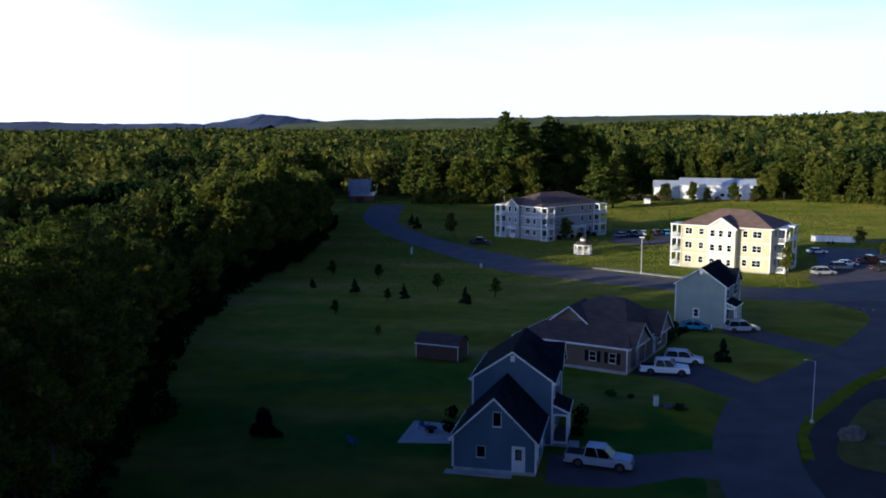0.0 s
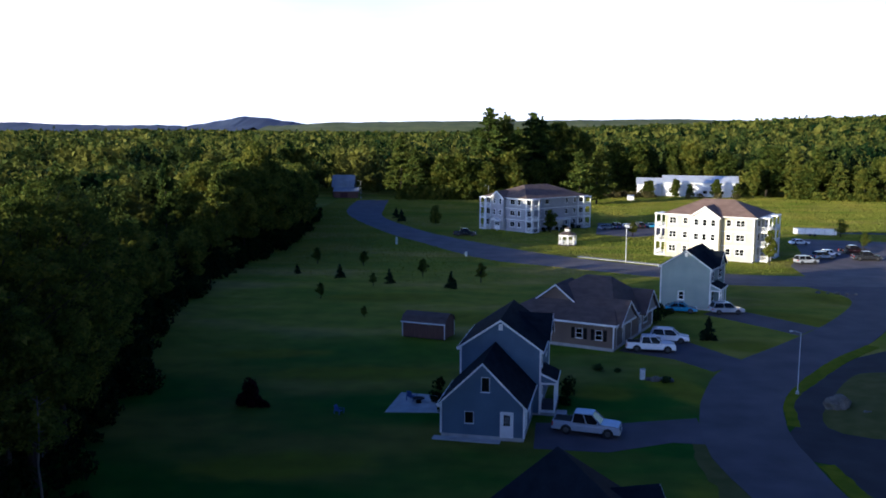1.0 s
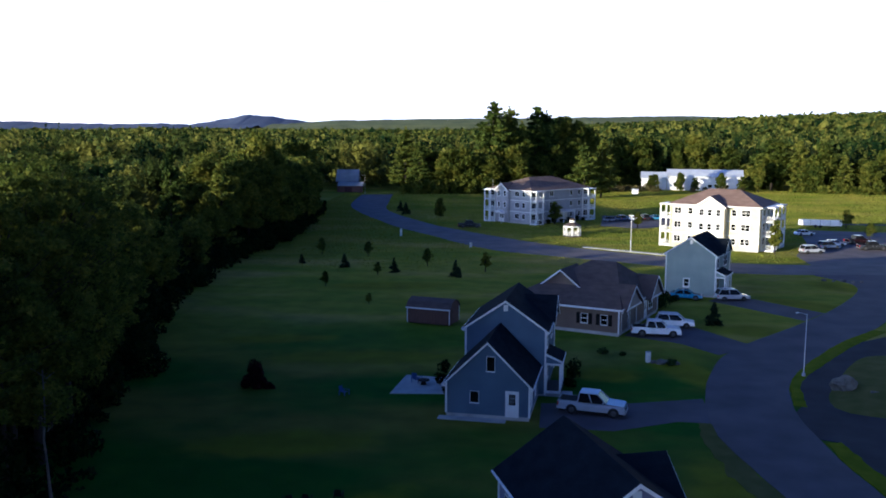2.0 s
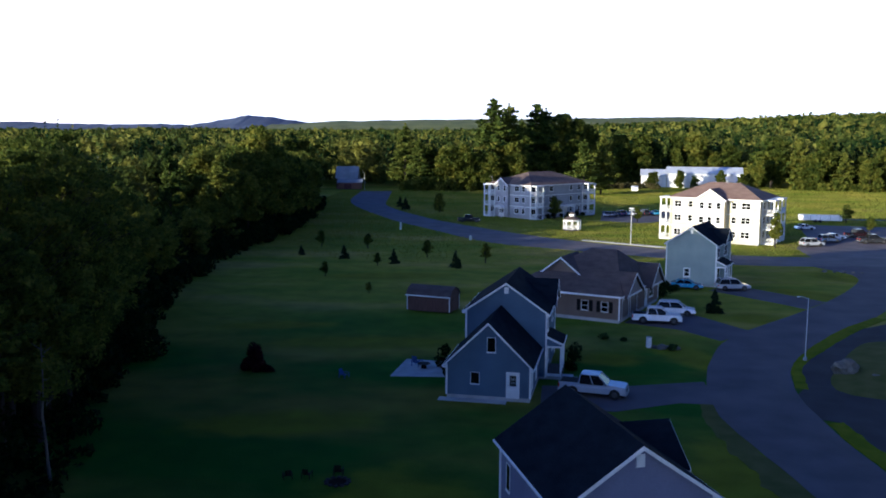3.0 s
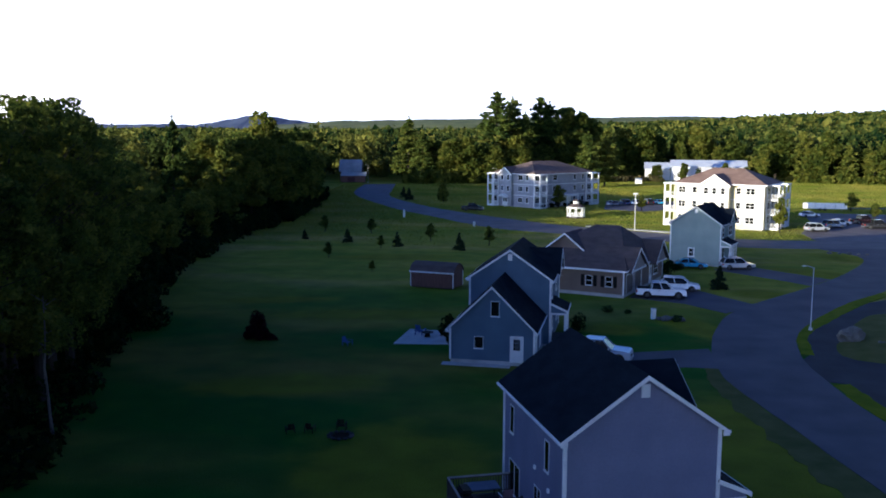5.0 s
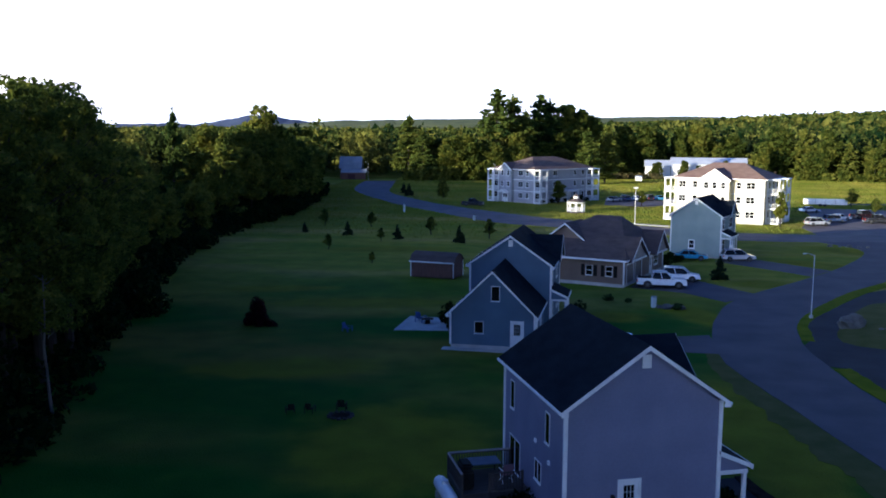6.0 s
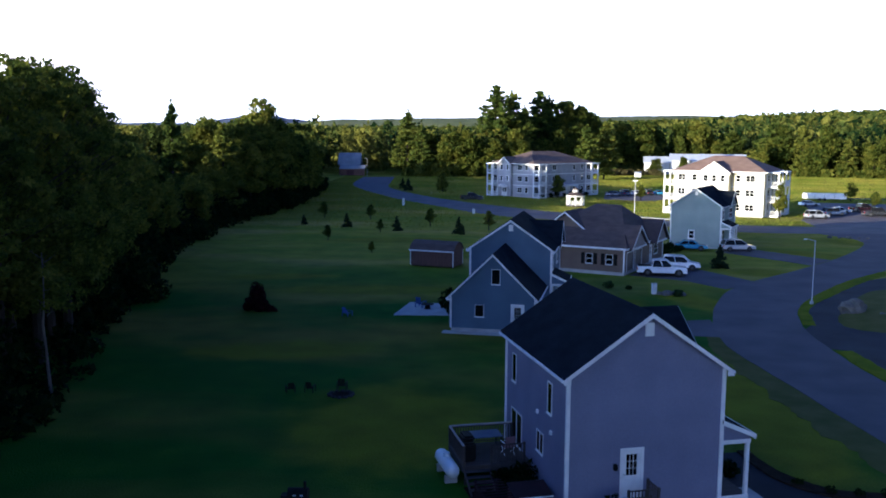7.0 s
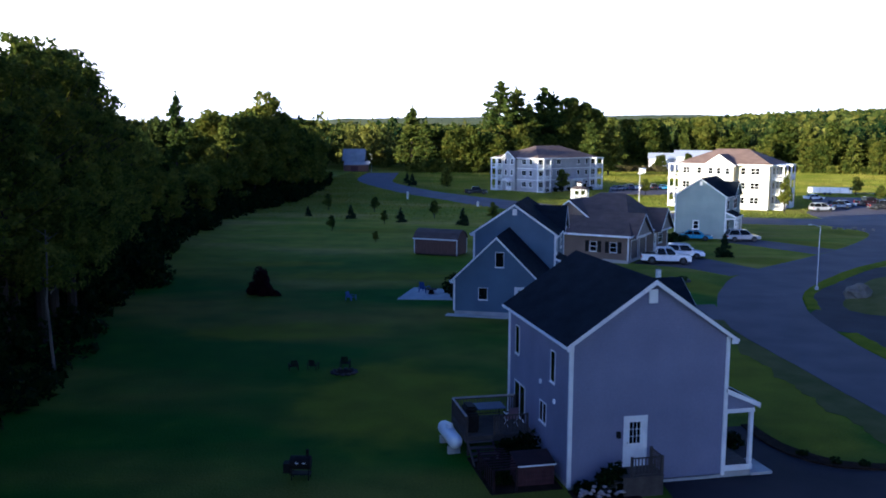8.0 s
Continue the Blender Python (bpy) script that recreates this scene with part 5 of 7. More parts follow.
# the wood behind its edge trees, with an unseen sun-blocking stretch beside the camera
inner = []
yy = -120.0
while yy < 345:
    xx = between(EDGE, yy) - (3.0 if yy < 28 else 20.0)
    while xx > (-110 if yy < 20 else -215):
        h = max(wood_height(yy) - (6.5 if 45 < yy < 90 else 4.5 if yy < 165 else 1.8), 13.0 if yy < 95 else 16.8 if yy < 165 else 0) * rw.uniform(0.86, 1.05)
        # taller crowns out of view, added to close sun leaks on the grey house
        if yy < 30 and xx > between(EDGE, yy) - 13:
            h = rw.uniform(20.5, 23)
        if not in_clearing(xx, yy):
            inner.append((xx + rw.uniform(-2, 2), yy + rw.uniform(-2, 2), 0, h, rw.uniform(3.6, 5.4)))
        xx -= rw.uniform(4.4, 5.8) if yy < 73 and xx > -85 else rw.uniform(6.5, 9.0)
    yy += 5.4 if yy < 73 else 7.2
def beside(q):
    return (q[0] > -100 and 35 < q[1] < 200) or (q[0] > -45 and -45 < q[1] <= 35)


woods("woods_side", [q for q in inner if beside(q)], 900, 0.52, FAR_LEAF, "dense green broadleaf wood beside the lawn", 10)
woods("woods_inner", [q for q in inner if not beside(q)], 150, 1.15, FAR_LEAF, "dense green broadleaf wood in evening light", 11)
mid_woods = []
for i in range(90):
    r = 352 + i * 6.6
    a = -0.72
    while a < 0.72:
        x, y = r * math.sin(a), r * math.cos(a)
        a += rw.uniform(0.75, 1.25) * 8.6 / r
        if y < between(FAR_EDGE, max(-399, min(599, x)), 0) + 14 or (-66 < x < -24 and y < 374):
            continue
        mid_woods.append((x, y, hill_height(x, y), 9 + 14 * rw.random() ** 1.4 + 3 * noise.noise(Vector((x * 0.012, y * 0.012, 2))), rw.uniform(3.8, 7.4)))
woods("woods_front", [q for q in mid_woods if math.hypot(q[0], q[1]) < 520], 115, 1.15, FAR_LEAF, "green mixed woods behind the apartments", 14)
woods("woods_middle", [q for q in mid_woods if math.hypot(q[0], q[1]) >= 520], 42, 1.9, FAR_LEAF, "green mixed woods rolling into the distance", 12)
far_woods = []
for i in range(72):
    r = 950 + i * 17
    a = -0.66
    while a < 0.66:
        x, y = r * math.sin(a), r * math.cos(a)
        a += rw.uniform(0.7, 1.3) * 17 / r
        far_woods.append((x, y, hill_height(x, y), 9 + 12 * rw.random(), rw.uniform(8, 13)))
woods("woods_far", far_woods, 24, 4.8, FAR_LEAF, "far wooded hills in evening light", 13)


def footprint(x, y, turn, x0, y0, x1, y1):
    c, s = math.cos(radians(turn)), math.sin(radians(turn))
    KEEP_OFF.append([(x + c * a - s * b, y + s * a + c * b) for a, b in ((x0, y0), (x1, y0), (x1, y1), (x0, y1))])


footprint(18.6, 104.0, -27, -14.8, -0.3, 1.3, 17.3)
footprint(30.6, 133.7, -28, -0.3, -0.3, 8.6, 9.5)
footprint(43.9, 190.9, -30.5, -2.8, -1.2, 21.2, 14.8)
footprint(16.8, 234.2, 44.5, -2.3, -2.5, 25, 16)


def inside(px, py, poly):
    hit = np.zeros(len(px), bool)
    poly = np.array(poly, float)
    box_ = (px > poly[:, 0].min()) & (px < poly[:, 0].max()) & (py > poly[:, 1].min()) & (py < poly[:, 1].max())
    idx = np.nonzero(box_)[0]
    x, y = px[idx], py[idx]
    odd = np.zeros(len(idx), bool)
    for (xa, ya), (xb, yb) in zip(poly, np.roll(poly, -1, 0)):
        if ya != yb:
            odd ^= ((ya > y) != (yb > y)) & (x < (xb - xa) * (y - ya) / (yb - ya) + xa)
    hit[idx] = odd
    return hit


def grass(name, x0, x1, y0, y1, count, wide, high, mat, label, seed, keep):
    """Leaning blades of upright tufts scattered over a field, off the roads and buildings."""
    rng = np.random.default_rng(seed)
    x, y = rng.uniform(x0, x1, count), rng.uniform(y0, y1, count)
    ok = keep(x, y)
    for poly in KEEP_OFF:
        ok &= ~inside(x, y, poly)
    x, y = x[ok], y[ok]
    n = len(x)
    a, w, h = rng.uniform(0, math.pi, n), wide * rng.uniform(0.6, 1.4, n), high * rng.uniform(0.5, 1.5, n)
    ux, uy = np.cos(a) * w / 2, np.sin(a) * w / 2
    lx, ly = rng.normal(0, 0.35, n) * h, rng.normal(0, 0.35, n) * h
    zero = np.zeros(n) - 0.01
    quad = np.stack([np.stack([x - ux, y - uy, zero], 1), np.stack([x + ux, y + uy, zero], 1), np.stack([x + lx, y + ly, h], 1)], 1).reshape(-1, 3)
    me = bpy.data.meshes.new(name)
    me.vertices.add(3 * n)
    me.vertices.foreach_set("co", quad.astype(np.float32).ravel())
    me.loops.add(3 * n)
    me.loops.foreach_set("vertex_index", np.arange(3 * n, dtype=np.int32))
    me.polygons.add(n)
    me.polygons.foreach_set("loop_start", np.arange(0, 3 * n, 3, dtype=np.int32))
    me.update(calc_edges=True)
    me.materials.append(mat)
    return tagged(new(name, me), label, "grass", kind="stuff")


def in_field(x, y):
    edge = np.interp(x, [p[0] for p in FAR_EDGE], [p[1] for p in FAR_EDGE])
    left = np.interp(y, [p[1] for p in EDGE], [p[0] for p in EDGE])
    thin = np.modf(np.abs(np.sin(x * 12.9 + y * 78.2) * 43758.5))[0]
    return (y < edge + 4) & (x > left) & (x < 6 + 0.62 * y) & (thin < (y - 150) / 60)


grass("meadow_grass", -50, 250, 150, 425, 520000, 0.24, 0.15, GRASS, "sunlit yellow-green meadow grass round the apartments", 21, in_field)


def dead_tree(x, y, h, label):
    d = thing("dead_tree", x, y, 0, 0, label, "tree")
    rng = random.Random(4)
    bm = bmesh.new()
    p, r = Vector((0, 0, -0.2)), 0.13
    for i in range(6):
        q = p + Vector((rng.uniform(-0.12, 0.12), rng.uniform(-0.12, 0.12), h / 6))
        rod(bm, p, q, r, r * 0.8, 7)
        p, r = q, r * 0.8
    part("trunk", bm, PALE_BARK, d)
    for i in range(9):
        z = h * rng.uniform(0.45, 0.97)
        a, l = rng.uniform(0, 6.28), rng.uniform(0.25, 0.9)
        part("branch", rod(bmesh.new(), (0, 0, z), (l * math.cos(a), l * math.sin(a), z + l * rng.uniform(0.2, 0.9)), 0.035, 0.010, 5), PALE_BARK, d)


dead_tree(-26.3, 54.0, 9.3, "pale bare dead trunk before the dark wood")

# ---- vehicles ----
def wheel(parent, x, y, side, r=0.34):
    t = rod(bmesh.new(), (x, y - 0.11, r), (x, y + 0.11, r), r, n=18)
    w = part("wheel", t, RUBBER, parent, "black tyre")
    part("rim", rod(bmesh.new(), (x, y + side * 0.112, r), (x, y + side * 0.125, r), r * 0.60, r * 0.52, n=14), DARK_ALLOY, w, "dark alloy wheel rim")


def vehicle(x, y, turn, paint, kind, label):
    """Car with its nose towards +x: kind is 'pickup', 'suv' or 'sedan'."""
    L, W, H = {"pickup": (5.8, 2.0, 1.95), "suv": (4.75, 1.9, 1.72), "sedan": (4.6, 1.8, 1.45)}[kind]
    c = thing({"pickup": "pickup_truck", "suv": "suv", "sedan": "car"}[kind], x, y, 0.045, turn, label, "truck" if kind == "pickup" else "car", "parked vehicles")
    hx, hw, r = L / 2, W / 2, 0.42 if kind == "pickup" else 0.35
    belt = 1.12 if kind == "pickup" else 1.0 if kind == "suv" else 0.9
    fx, rx = hx - 0.95, -hx + (1.25 if kind == "pickup" else 0.95)
    def arch(cx):
        return [(cx + (r + 0.07) * math.cos(a), max(0.3, r + (r + 0.07) * math.sin(a))) for a in (math.pi * (1 - i / 8) for i in range(9))]
    low = [(-hx, 0.42), *arch(rx), *arch(fx), (hx, 0.40)]
    up = [(hx, 0.72), (hx - 0.12, belt - 0.18), (hx - 1.35, belt), (-hx + 0.05, belt + (0.0 if kind != "sedan" else 0.06)), (-hx, belt - 0.15)]
    if kind == "pickup":
        belt = 1.16
        up = [(hx, 0.84), (hx - 0.08, 1.04), (hx - 0.3, 1.1), (hx - 1.5, 1.17), (-hx + 0.03, 1.16), (-hx, 0.95)]
    body = prism(bmesh.new(), low + up, "y", -hw, hw)
    for v in body.verts:
        if v.co.z > belt - 0.25:
            v.co.y *= 0.95
        if abs(v.co.x) > hx - 0.2:
            v.co.y *= 0.93
    b = part("body", body, paint, c)
    if kind == "pickup":
        a0, a1, b0, b1 = -1.15, 1.35, -1.0, 0.55
    elif kind == "suv":
        a0, a1, b0, b1 = -hx + 0.08, 1.15, -hx + 0.45, 0.35
    else:
        a0, a1, b0, b1 = -hx + 0.55, 1.05, -hx + 1.25, 0.2
    def cab(dx, z0, z1, w0, w1):
        bm = bmesh.new()
        q = [bm.verts.new(p) for p in ((a0 - dx, -w0, z0), (a1 + dx, -w0, z0), (a1 + dx, w0, z0), (a0 - dx, w0, z0), (b0 - dx, -w1, z1), (b1 + dx, -w1, z1), (b1 + dx, w1, z1), (b0 - dx, w1, z1))]
        for f in ((0, 3, 2, 1), (4, 5, 6, 7), (0, 1, 5, 4), (1, 2, 6, 5), (2, 3, 7, 6), (3, 0, 4, 7)):
            bm.faces.new([q[i] for i in f])
        return bm
    g = cab(0, belt - 0.02, H - 0.07, hw * 0.93, hw * 0.76)
    part("cabin_glass", g, GLASS, c, "dark tinted car windows")
    roof = bmesh.new()
    box(roof, b0 - 0.03, -hw * 0.78, H - 0.08, b1 + 0.05, hw * 0.78, H, 0.03)
    part("roof", roof, paint, c)
    for s in (-1, 1):
        for xa, xb in ((a0, b0), (a1, b1), ((a0 + a1) / 2, (b0 + b1) / 2)):
            part("pillar", rod(bmesh.new(), (xa, s * hw * 0.935, belt - 0.02), (xb, s * hw * 0.77, H - 0.05), 0.045, n=5), paint, c)
        part("mirror", boxes((a1 - 0.35, s * hw - 0.02, belt, a1 - 0.2, s * (hw + 0.16), belt + 0.16)) if s > 0 else boxes((a1 - 0.35, -hw - 0.16, belt, a1 - 0.2, -hw + 0.02, belt + 0.16)), paint, c)
        part("headlight", boxes((hx - 0.16, s * hw * 0.66 - 0.2, 0.62, hx + 0.012, s * hw * 0.66 + 0.2, 0.78)), HEADLIGHT, c, "clear headlight")
        part("tail_light", boxes((-hx - 0.012, s * hw * 0.8 - 0.12, 0.68, -hx + 0.1, s * hw * 0.8 + 0.12, belt - 0.12)), TAILLIGHT, c, "red tail light")
        for cx in (fx, rx):
            wheel(c, cx, s * (hw - 0.12), s, r)
    part("bumper", boxes((hx - 0.1, -hw * 0.9, 0.36, hx + 0.06, hw * 0.9, 0.56)), GALVANISED if kind == "pickup" else paint, c)
    part("bumper", boxes((-hx - 0.06, -hw * 0.9, 0.42, -hx + 0.1, hw * 0.9, 0.6)), GALVANISED if kind == "pickup" else paint, c)
    part("underbody", boxes((-hx + 0.15, -hw * 0.82, 0.22, hx - 0.15, hw * 0.82, 0.4)), BLACK_METAL, c)
    for s in (-1, 1):
        part("window_trim", boxes((a0 + 0.12, s * hw * 0.945 - 0.012, belt - 0.03, a1 - 0.1, s * hw * 0.945 + 0.012, belt + 0.012)), BLACK_METAL, c)
        part("sill", boxes((rx + r + 0.1, s * hw * 0.97 - 0.03, 0.28, fx - r - 0.1, s * hw * 0.97 + 0.03, 0.36)), BLACK_METAL, c)
        for k in (0.36, 0.66) if kind != "sedan" else (0.42, 0.68):
            part("door_handle", boxes((a0 + (a1 - a0) * k - 0.1, s * hw * 0.99 - 0.015, belt - 0.2, a0 + (a1 - a0) * k + 0.08, s * hw * 0.99 + 0.015, belt - 0.16)), GALVANISED, c)
    part("grille", boxes((hx - 0.03, -hw * 0.42, 0.58, hx + 0.015, hw * 0.42, 0.78)), BLACK_METAL, c, "dark front grille")
    if kind == "suv":
        for s in (-1, 1):
            part("roof_rail", rod(bmesh.new(), (b0 + 0.2, s * hw * 0.66, H + 0.05), (b1 - 0.15, s * hw * 0.66, H + 0.05), 0.022, n=6), GALVANISED, c)
    if kind == "pickup":
        part("bed_liner", boxes((-hx + 0.12, -hw * 0.8, belt + 0.002, -1.25, hw * 0.8, belt + 0.012)), BLACK_METAL, c, "black truck bed cover")
    return c


vehicle(11.5, 74.6, -17, PAINT_SILVER, "pickup", "silver pickup truck parked on the blue house's drive")
vehicle(23.2, 104.7, -8, PAINT_WHITE, "pickup", "white crew-cab pickup truck on the brown house's drive")
vehicle(26.6, 109.8, -12, PAINT_WHITE, "suv", "white station wagon parked behind a pickup truck")
vehicle(32.6, 128.8, -14, PAINT_BLUE, "sedan", "bright blue car beside the sage house")
vehicle(39.1, 128.2, 4, PAINT_SILVER, "suv", "silver sport utility vehicle on the sage house's drive")
vehicle(70.6, 181.0, 12, PAINT_SILVER, "suv", "silver sport utility vehicle in the parking lot")
vehicle(76.8, 188.0, 12, PAINT_NAVY, "suv", "dark blue sport utility vehicle in the parking lot")
vehicle(80.0, 193.0, 12, PAINT_WHITE, "sedan", "white car in the parking lot")
vehicle(87.0, 197.5, 12, PAINT_MAROON, "pickup", "dark red pickup truck in the parking lot")
vehicle(81.0, 213.0, 10, PAINT_WHITE, "sedan", "white car at the lot's far end")
vehicle(85.5, 187.0, -5, PAINT_BLACK, "pickup", "black pickup truck in the parking lot")
vehicle(39.5, 244.0, 40, PAINT_SILVER, "sedan", "silver car beside the pale apartments")
vehicle(46.0, 247.5, 110, PAINT_WHITE, "sedan", "white car beside the pale apartments")
vehicle(42.5, 246.5, 110, PAINT_NAVY, "suv", "dark sport utility vehicle beside the pale apartments")
vehicle(52.8, 250.0, 100, PAINT_BLUE, "sedan", "blue car beside the pale apartments")
vehicle(49.5, 249.0, 105, PAINT_BLACK, "suv", "black sport utility vehicle beside the pale apartments")
vehicle(0.5, 225.5, -3, PAINT_BLACK, "pickup", "black pickup truck on the grass by the road")


# ---- yard things ----
def shed():
    s = thing("shed", -7.2, 110.6, 0, -20, "red-brown wooden barn-style garden shed", "shed")
    L, D = 5.8, 3.4
    part("skid", boxes((0.1, 0.3, 0, L - 0.1, 0.5, 0.16), (0.1, D - 0.5, 0, L - 0.1, D - 0.3, 0.16)), DECK_WOOD, s)
    prof = [(0, 0.16), (D, 0.16), (D, 2.1), (D * 0.82, 2.75), (D / 2, 3.1), (D * 0.18, 2.75), (0, 2.1)]
    part("wall", prism(bmesh.new(), prof, "x", 0, L), SHED_WOOD, s)
    up = [(-0.15, 2.06), (D * 0.17, 2.80), (D / 2, 3.17), (D * 0.83, 2.80), (D + 0.15, 2.06)]
    bm = bmesh.new()
    for a, b in zip(up, up[1:]):
        prism(bm, [a, b, (b[0], b[1] + 0.06), (a[0], a[1] + 0.06)], "x", -0.15, L + 0.15)
    r = part("roof", bm, SHINGLE_BROWN, s)
    part("fascia", boxes((-0.16, -0.2, 1.98, L + 0.16, -0.152, 2.14)), WHITE, r, "white eave board")
    for x, y in ((-0.03, -0.03), (L - 0.07, -0.03), (-0.03, D - 0.07), (L - 0.07, D - 0.07)):
        part("corner_board", boxes((x, y, 0.16, x + 0.1, y + 0.1, 2.06)), WHITE, s, "white corner board")
    d = part("door", boxes((L + 0.003, 0.8, 0.2, L + 0.05, 2.6, 2.1)), SHED_WOOD, s)
    part("hinge", boxes((L + 0.05, 0.82, 1.7, L + 0.06, 1.2, 1.76), (L + 0.05, 0.82, 0.6, L + 0.06, 1.2, 0.66)), BLACK_METAL, d)


shed()


def barn():
    b = thing("barn", -54.0, 360, 0, 2, "old red-brown barn with a grey metal roof", "barn")
    part("wall", boxes((0, 0, 0, 8.5, 8, 4.6)), SHED_WOOD, b)
    part("gable_wall", prism(bmesh.new(), [(0, 4.6), (8, 4.6), (4, 8.6)], "x", 0.1, 8.4), SHED_WOOD, b)
    part("roof", prism(bmesh.new(), [(-0.5, 4.2), (4, 8.8), (8.5, 4.2), (8.5, 4.4), (4, 9.05), (-0.5, 4.4)], "x", -0.4, 8.9), SHADE_METAL, b, "grey metal roof with shade put into its colour")
    part("lean_to_wall", boxes((1.0, -3.0, 0, 10.5, -0.02, 2.6)), SHED_WOOD, b)
    part("lean_to_roof", prism(bmesh.new(), [(-3.4, 2.6), (-0.55, 4.1), (-0.55, 4.25), (-3.4, 2.78)], "x", 0.6, 11.0), SHADE_METAL, b, "grey metal roof with shade put into its colour")
    part("door", boxes((3.4, -3.08, 0, 6.4, -3.003, 2.2)), RED_WOOD, b, "wide dark barn door")


barn()


def metal_building(x, y, turn, L, D, eave, top, label):
    b = thing("metal_building", x, y, 0, turn, label, "warehouse", "far metal buildings")
    part("wall", boxes((0, 0, 0, L, D, eave)), METAL_WALL, b)
    part("gable_wall", prism(bmesh.new(), [(0, eave), (D, eave), (D / 2, top - 0.1)], "x", 0.05, L - 0.05), METAL_WALL, b)
    part("roof", prism(bmesh.new(), [(-0.5, eave - 0.1), (D / 2, top), (D + 0.5, eave - 0.1), (D + 0.5, eave + 0.1), (D / 2, top + 0.22), (-0.5, eave + 0.1)], "x", -0.5, L + 0.5), METAL_ROOF, b, "pale blue-grey metal roof")
    n = int(L / 7)
    for i in range(n):
        part("window", boxes((3 + i * 7, -0.06, 1.4, 4.6 + i * 7, -0.003, 2.6)), GLASS, b)
    for i in range(0, n, 2):
        part("overhead_door", boxes((5.2 + i * 7, -0.08, 0, 8.6 + i * 7, -0.003, 3.6)), WHITE, b)


metal_building(86.0, 386.0, -14, 31, 14, 6.0, 8.6, "long white metal warehouse in front of the woods")
metal_building(75.5, 388.0, -10, 10.5, 12, 5.0, 7.4, "short white metal warehouse in front of the woods")


def street_lamp(x, y, turn, high, label, box_head=False, thick=0.045):
    s = thing("street_lamp", x, y, 0, turn, label, "street lamp", "street lamps")
    part("base", rod(bmesh.new(), (0, 0, -0.1), (0, 0, 0.35), 0.2, 0.17, 12), CONCRETE, s)
    part("pole", rod(bmesh.new(), (0, 0, 0.3), (0, 0, high), thick, thick * 0.75, 10), POLE_PAINT, s, "pale grey painted pole")
    if box_head:
        part("lamp_head", boxes((-0.45, -0.18, high - 0.05, 0.45, 0.18, high + 0.2)), LAMP_HEAD, s, "pale square twin lamp head")
    else:
        a = rod(bmesh.new(), (0, 0, high - 0.1), (-0.6, 0, high + 0.12), 0.045, n=6)
        rod(a, (-0.6, 0, high + 0.12), (-0.9, 0, high + 0.13), 0.03, n=6)
        part("arm", a, GALVANISED, s)
        h = bmesh.new()
        box(h, -1.15, -0.09, high + 0.07, -0.8, 0.09, high + 0.16, 0.03)
        part("lamp_head", h, LAMP_HEAD, s)


street_lamp(34.4, 87.4, 0, 6.4, "slim grey street lamp on the grass verge")
street_lamp(33.8, 181.1, 0, 7.4, "tall grey lamp post with square head by the road", True, 0.085)
street_lamp(-42, 356, 0, 7.0, "distant grey lamp post by the barn")
street_lamp(9.0, 330, 0, 7.0, "distant grey lamp post on the lawn")


def gazebo():
    g = thing("gazebo", 24.8, 207.6, 0, 20, "small white gazebo with cupola on the lawn", "gazebo")
    def ring(r, n=8):
        return [(r * math.cos(2 * math.pi * (i + 0.5) / n), r * math.sin(2 * math.pi * (i + 0.5) / n)) for i in range(n)]
    part("floor", prism(bmesh.new(), ring(2.1), "z", 0, 0.3), DECK_WOOD, g)
    for x, y in ring(1.95):
        part("post", boxes((x - 0.11, y - 0.11, 0.3, x + 0.11, y + 0.11, 2.5)), WHITE, g)
    part("header", prism(bmesh.new(), ring(2.1), "z", 2.3, 2.65), WHITE, g)
    pts = ring(1.95)
    for i in range(7):
        (xa, ya), (xb, yb) = pts[i], pts[(i + 1) % 8]
        bm = bmesh.new()
        for zz in (0.45, 1.15):
            rod(bm, (xa, ya, zz), (xb, yb, zz), 0.05, n=4)
        for k in range(1, 7):
            rod(bm, (xa + (xb - xa) * k / 7, ya + (yb - ya) * k / 7, 0.45), (xa + (xb - xa) * k / 7, ya + (yb - ya) * k / 7, 1.15), 0.04, n=4)
        tagged(part("railing", bm, WHITE, g), kind="stuff")
    part("roof", rod(bmesh.new(), (0, 0, 2.65), (0, 0, 3.4), 2.3, 0.7, 8), SHINGLE_BROWN, g)
    part("cupola", rod(bmesh.new(), (0, 0, 3.35), (0, 0, 3.95), 0.7, 0.7, 8), WHITE, g)
    part("cupola_roof", rod(bmesh.new(), (0, 0, 3.95), (0, 0, 4.5), 0.9, 0.05, 8), SHINGLE_BROWN, g)


gazebo()

# small trees on the lawns
for i, (x, y, h) in enumerate(((-21.9, 156.9, 0.62), (-12.5, 151.8, 0.62), (-1.6, 147.2, 0.72), (-30.5, 161.3, 0.45), (-18.5, 262, 0.9), (-21, 273, 0.8), (31.9, 111.3, 0.74))):
    put(SPRUCE, i, x, y, h, group="small lawn trees", squash=1.15)
for i, (x, y, h) in enumerate(((-28.9, 173.8, 0.8), (-15, 148.7, 0.55), (-22.1, 136.8, 0.6), (-13.5, 122.5, 0.4), (-7, 159.3, 0.8), (3.5, 153.4, 0.85), (-19.2, 171.3, 0.72), (23.3, 235.5, 1.5), (93, 205, 1.0), (98, 230, 1.2), (75, 228, 0.9), (44, 228, 1.0))):
    put(SAPLING, i, x, y, h, group="small lawn trees", squash=1.1)
put(MID, 3, -8, 254, 0.36, group="small lawn trees", squash=0.9, label="round dark green tree on the field")
for px, py in ((-70, 345), (-77, 339), (-66, 351)):
    put(MID, int(-px), px, py, 1.3, group="trees of the wood")
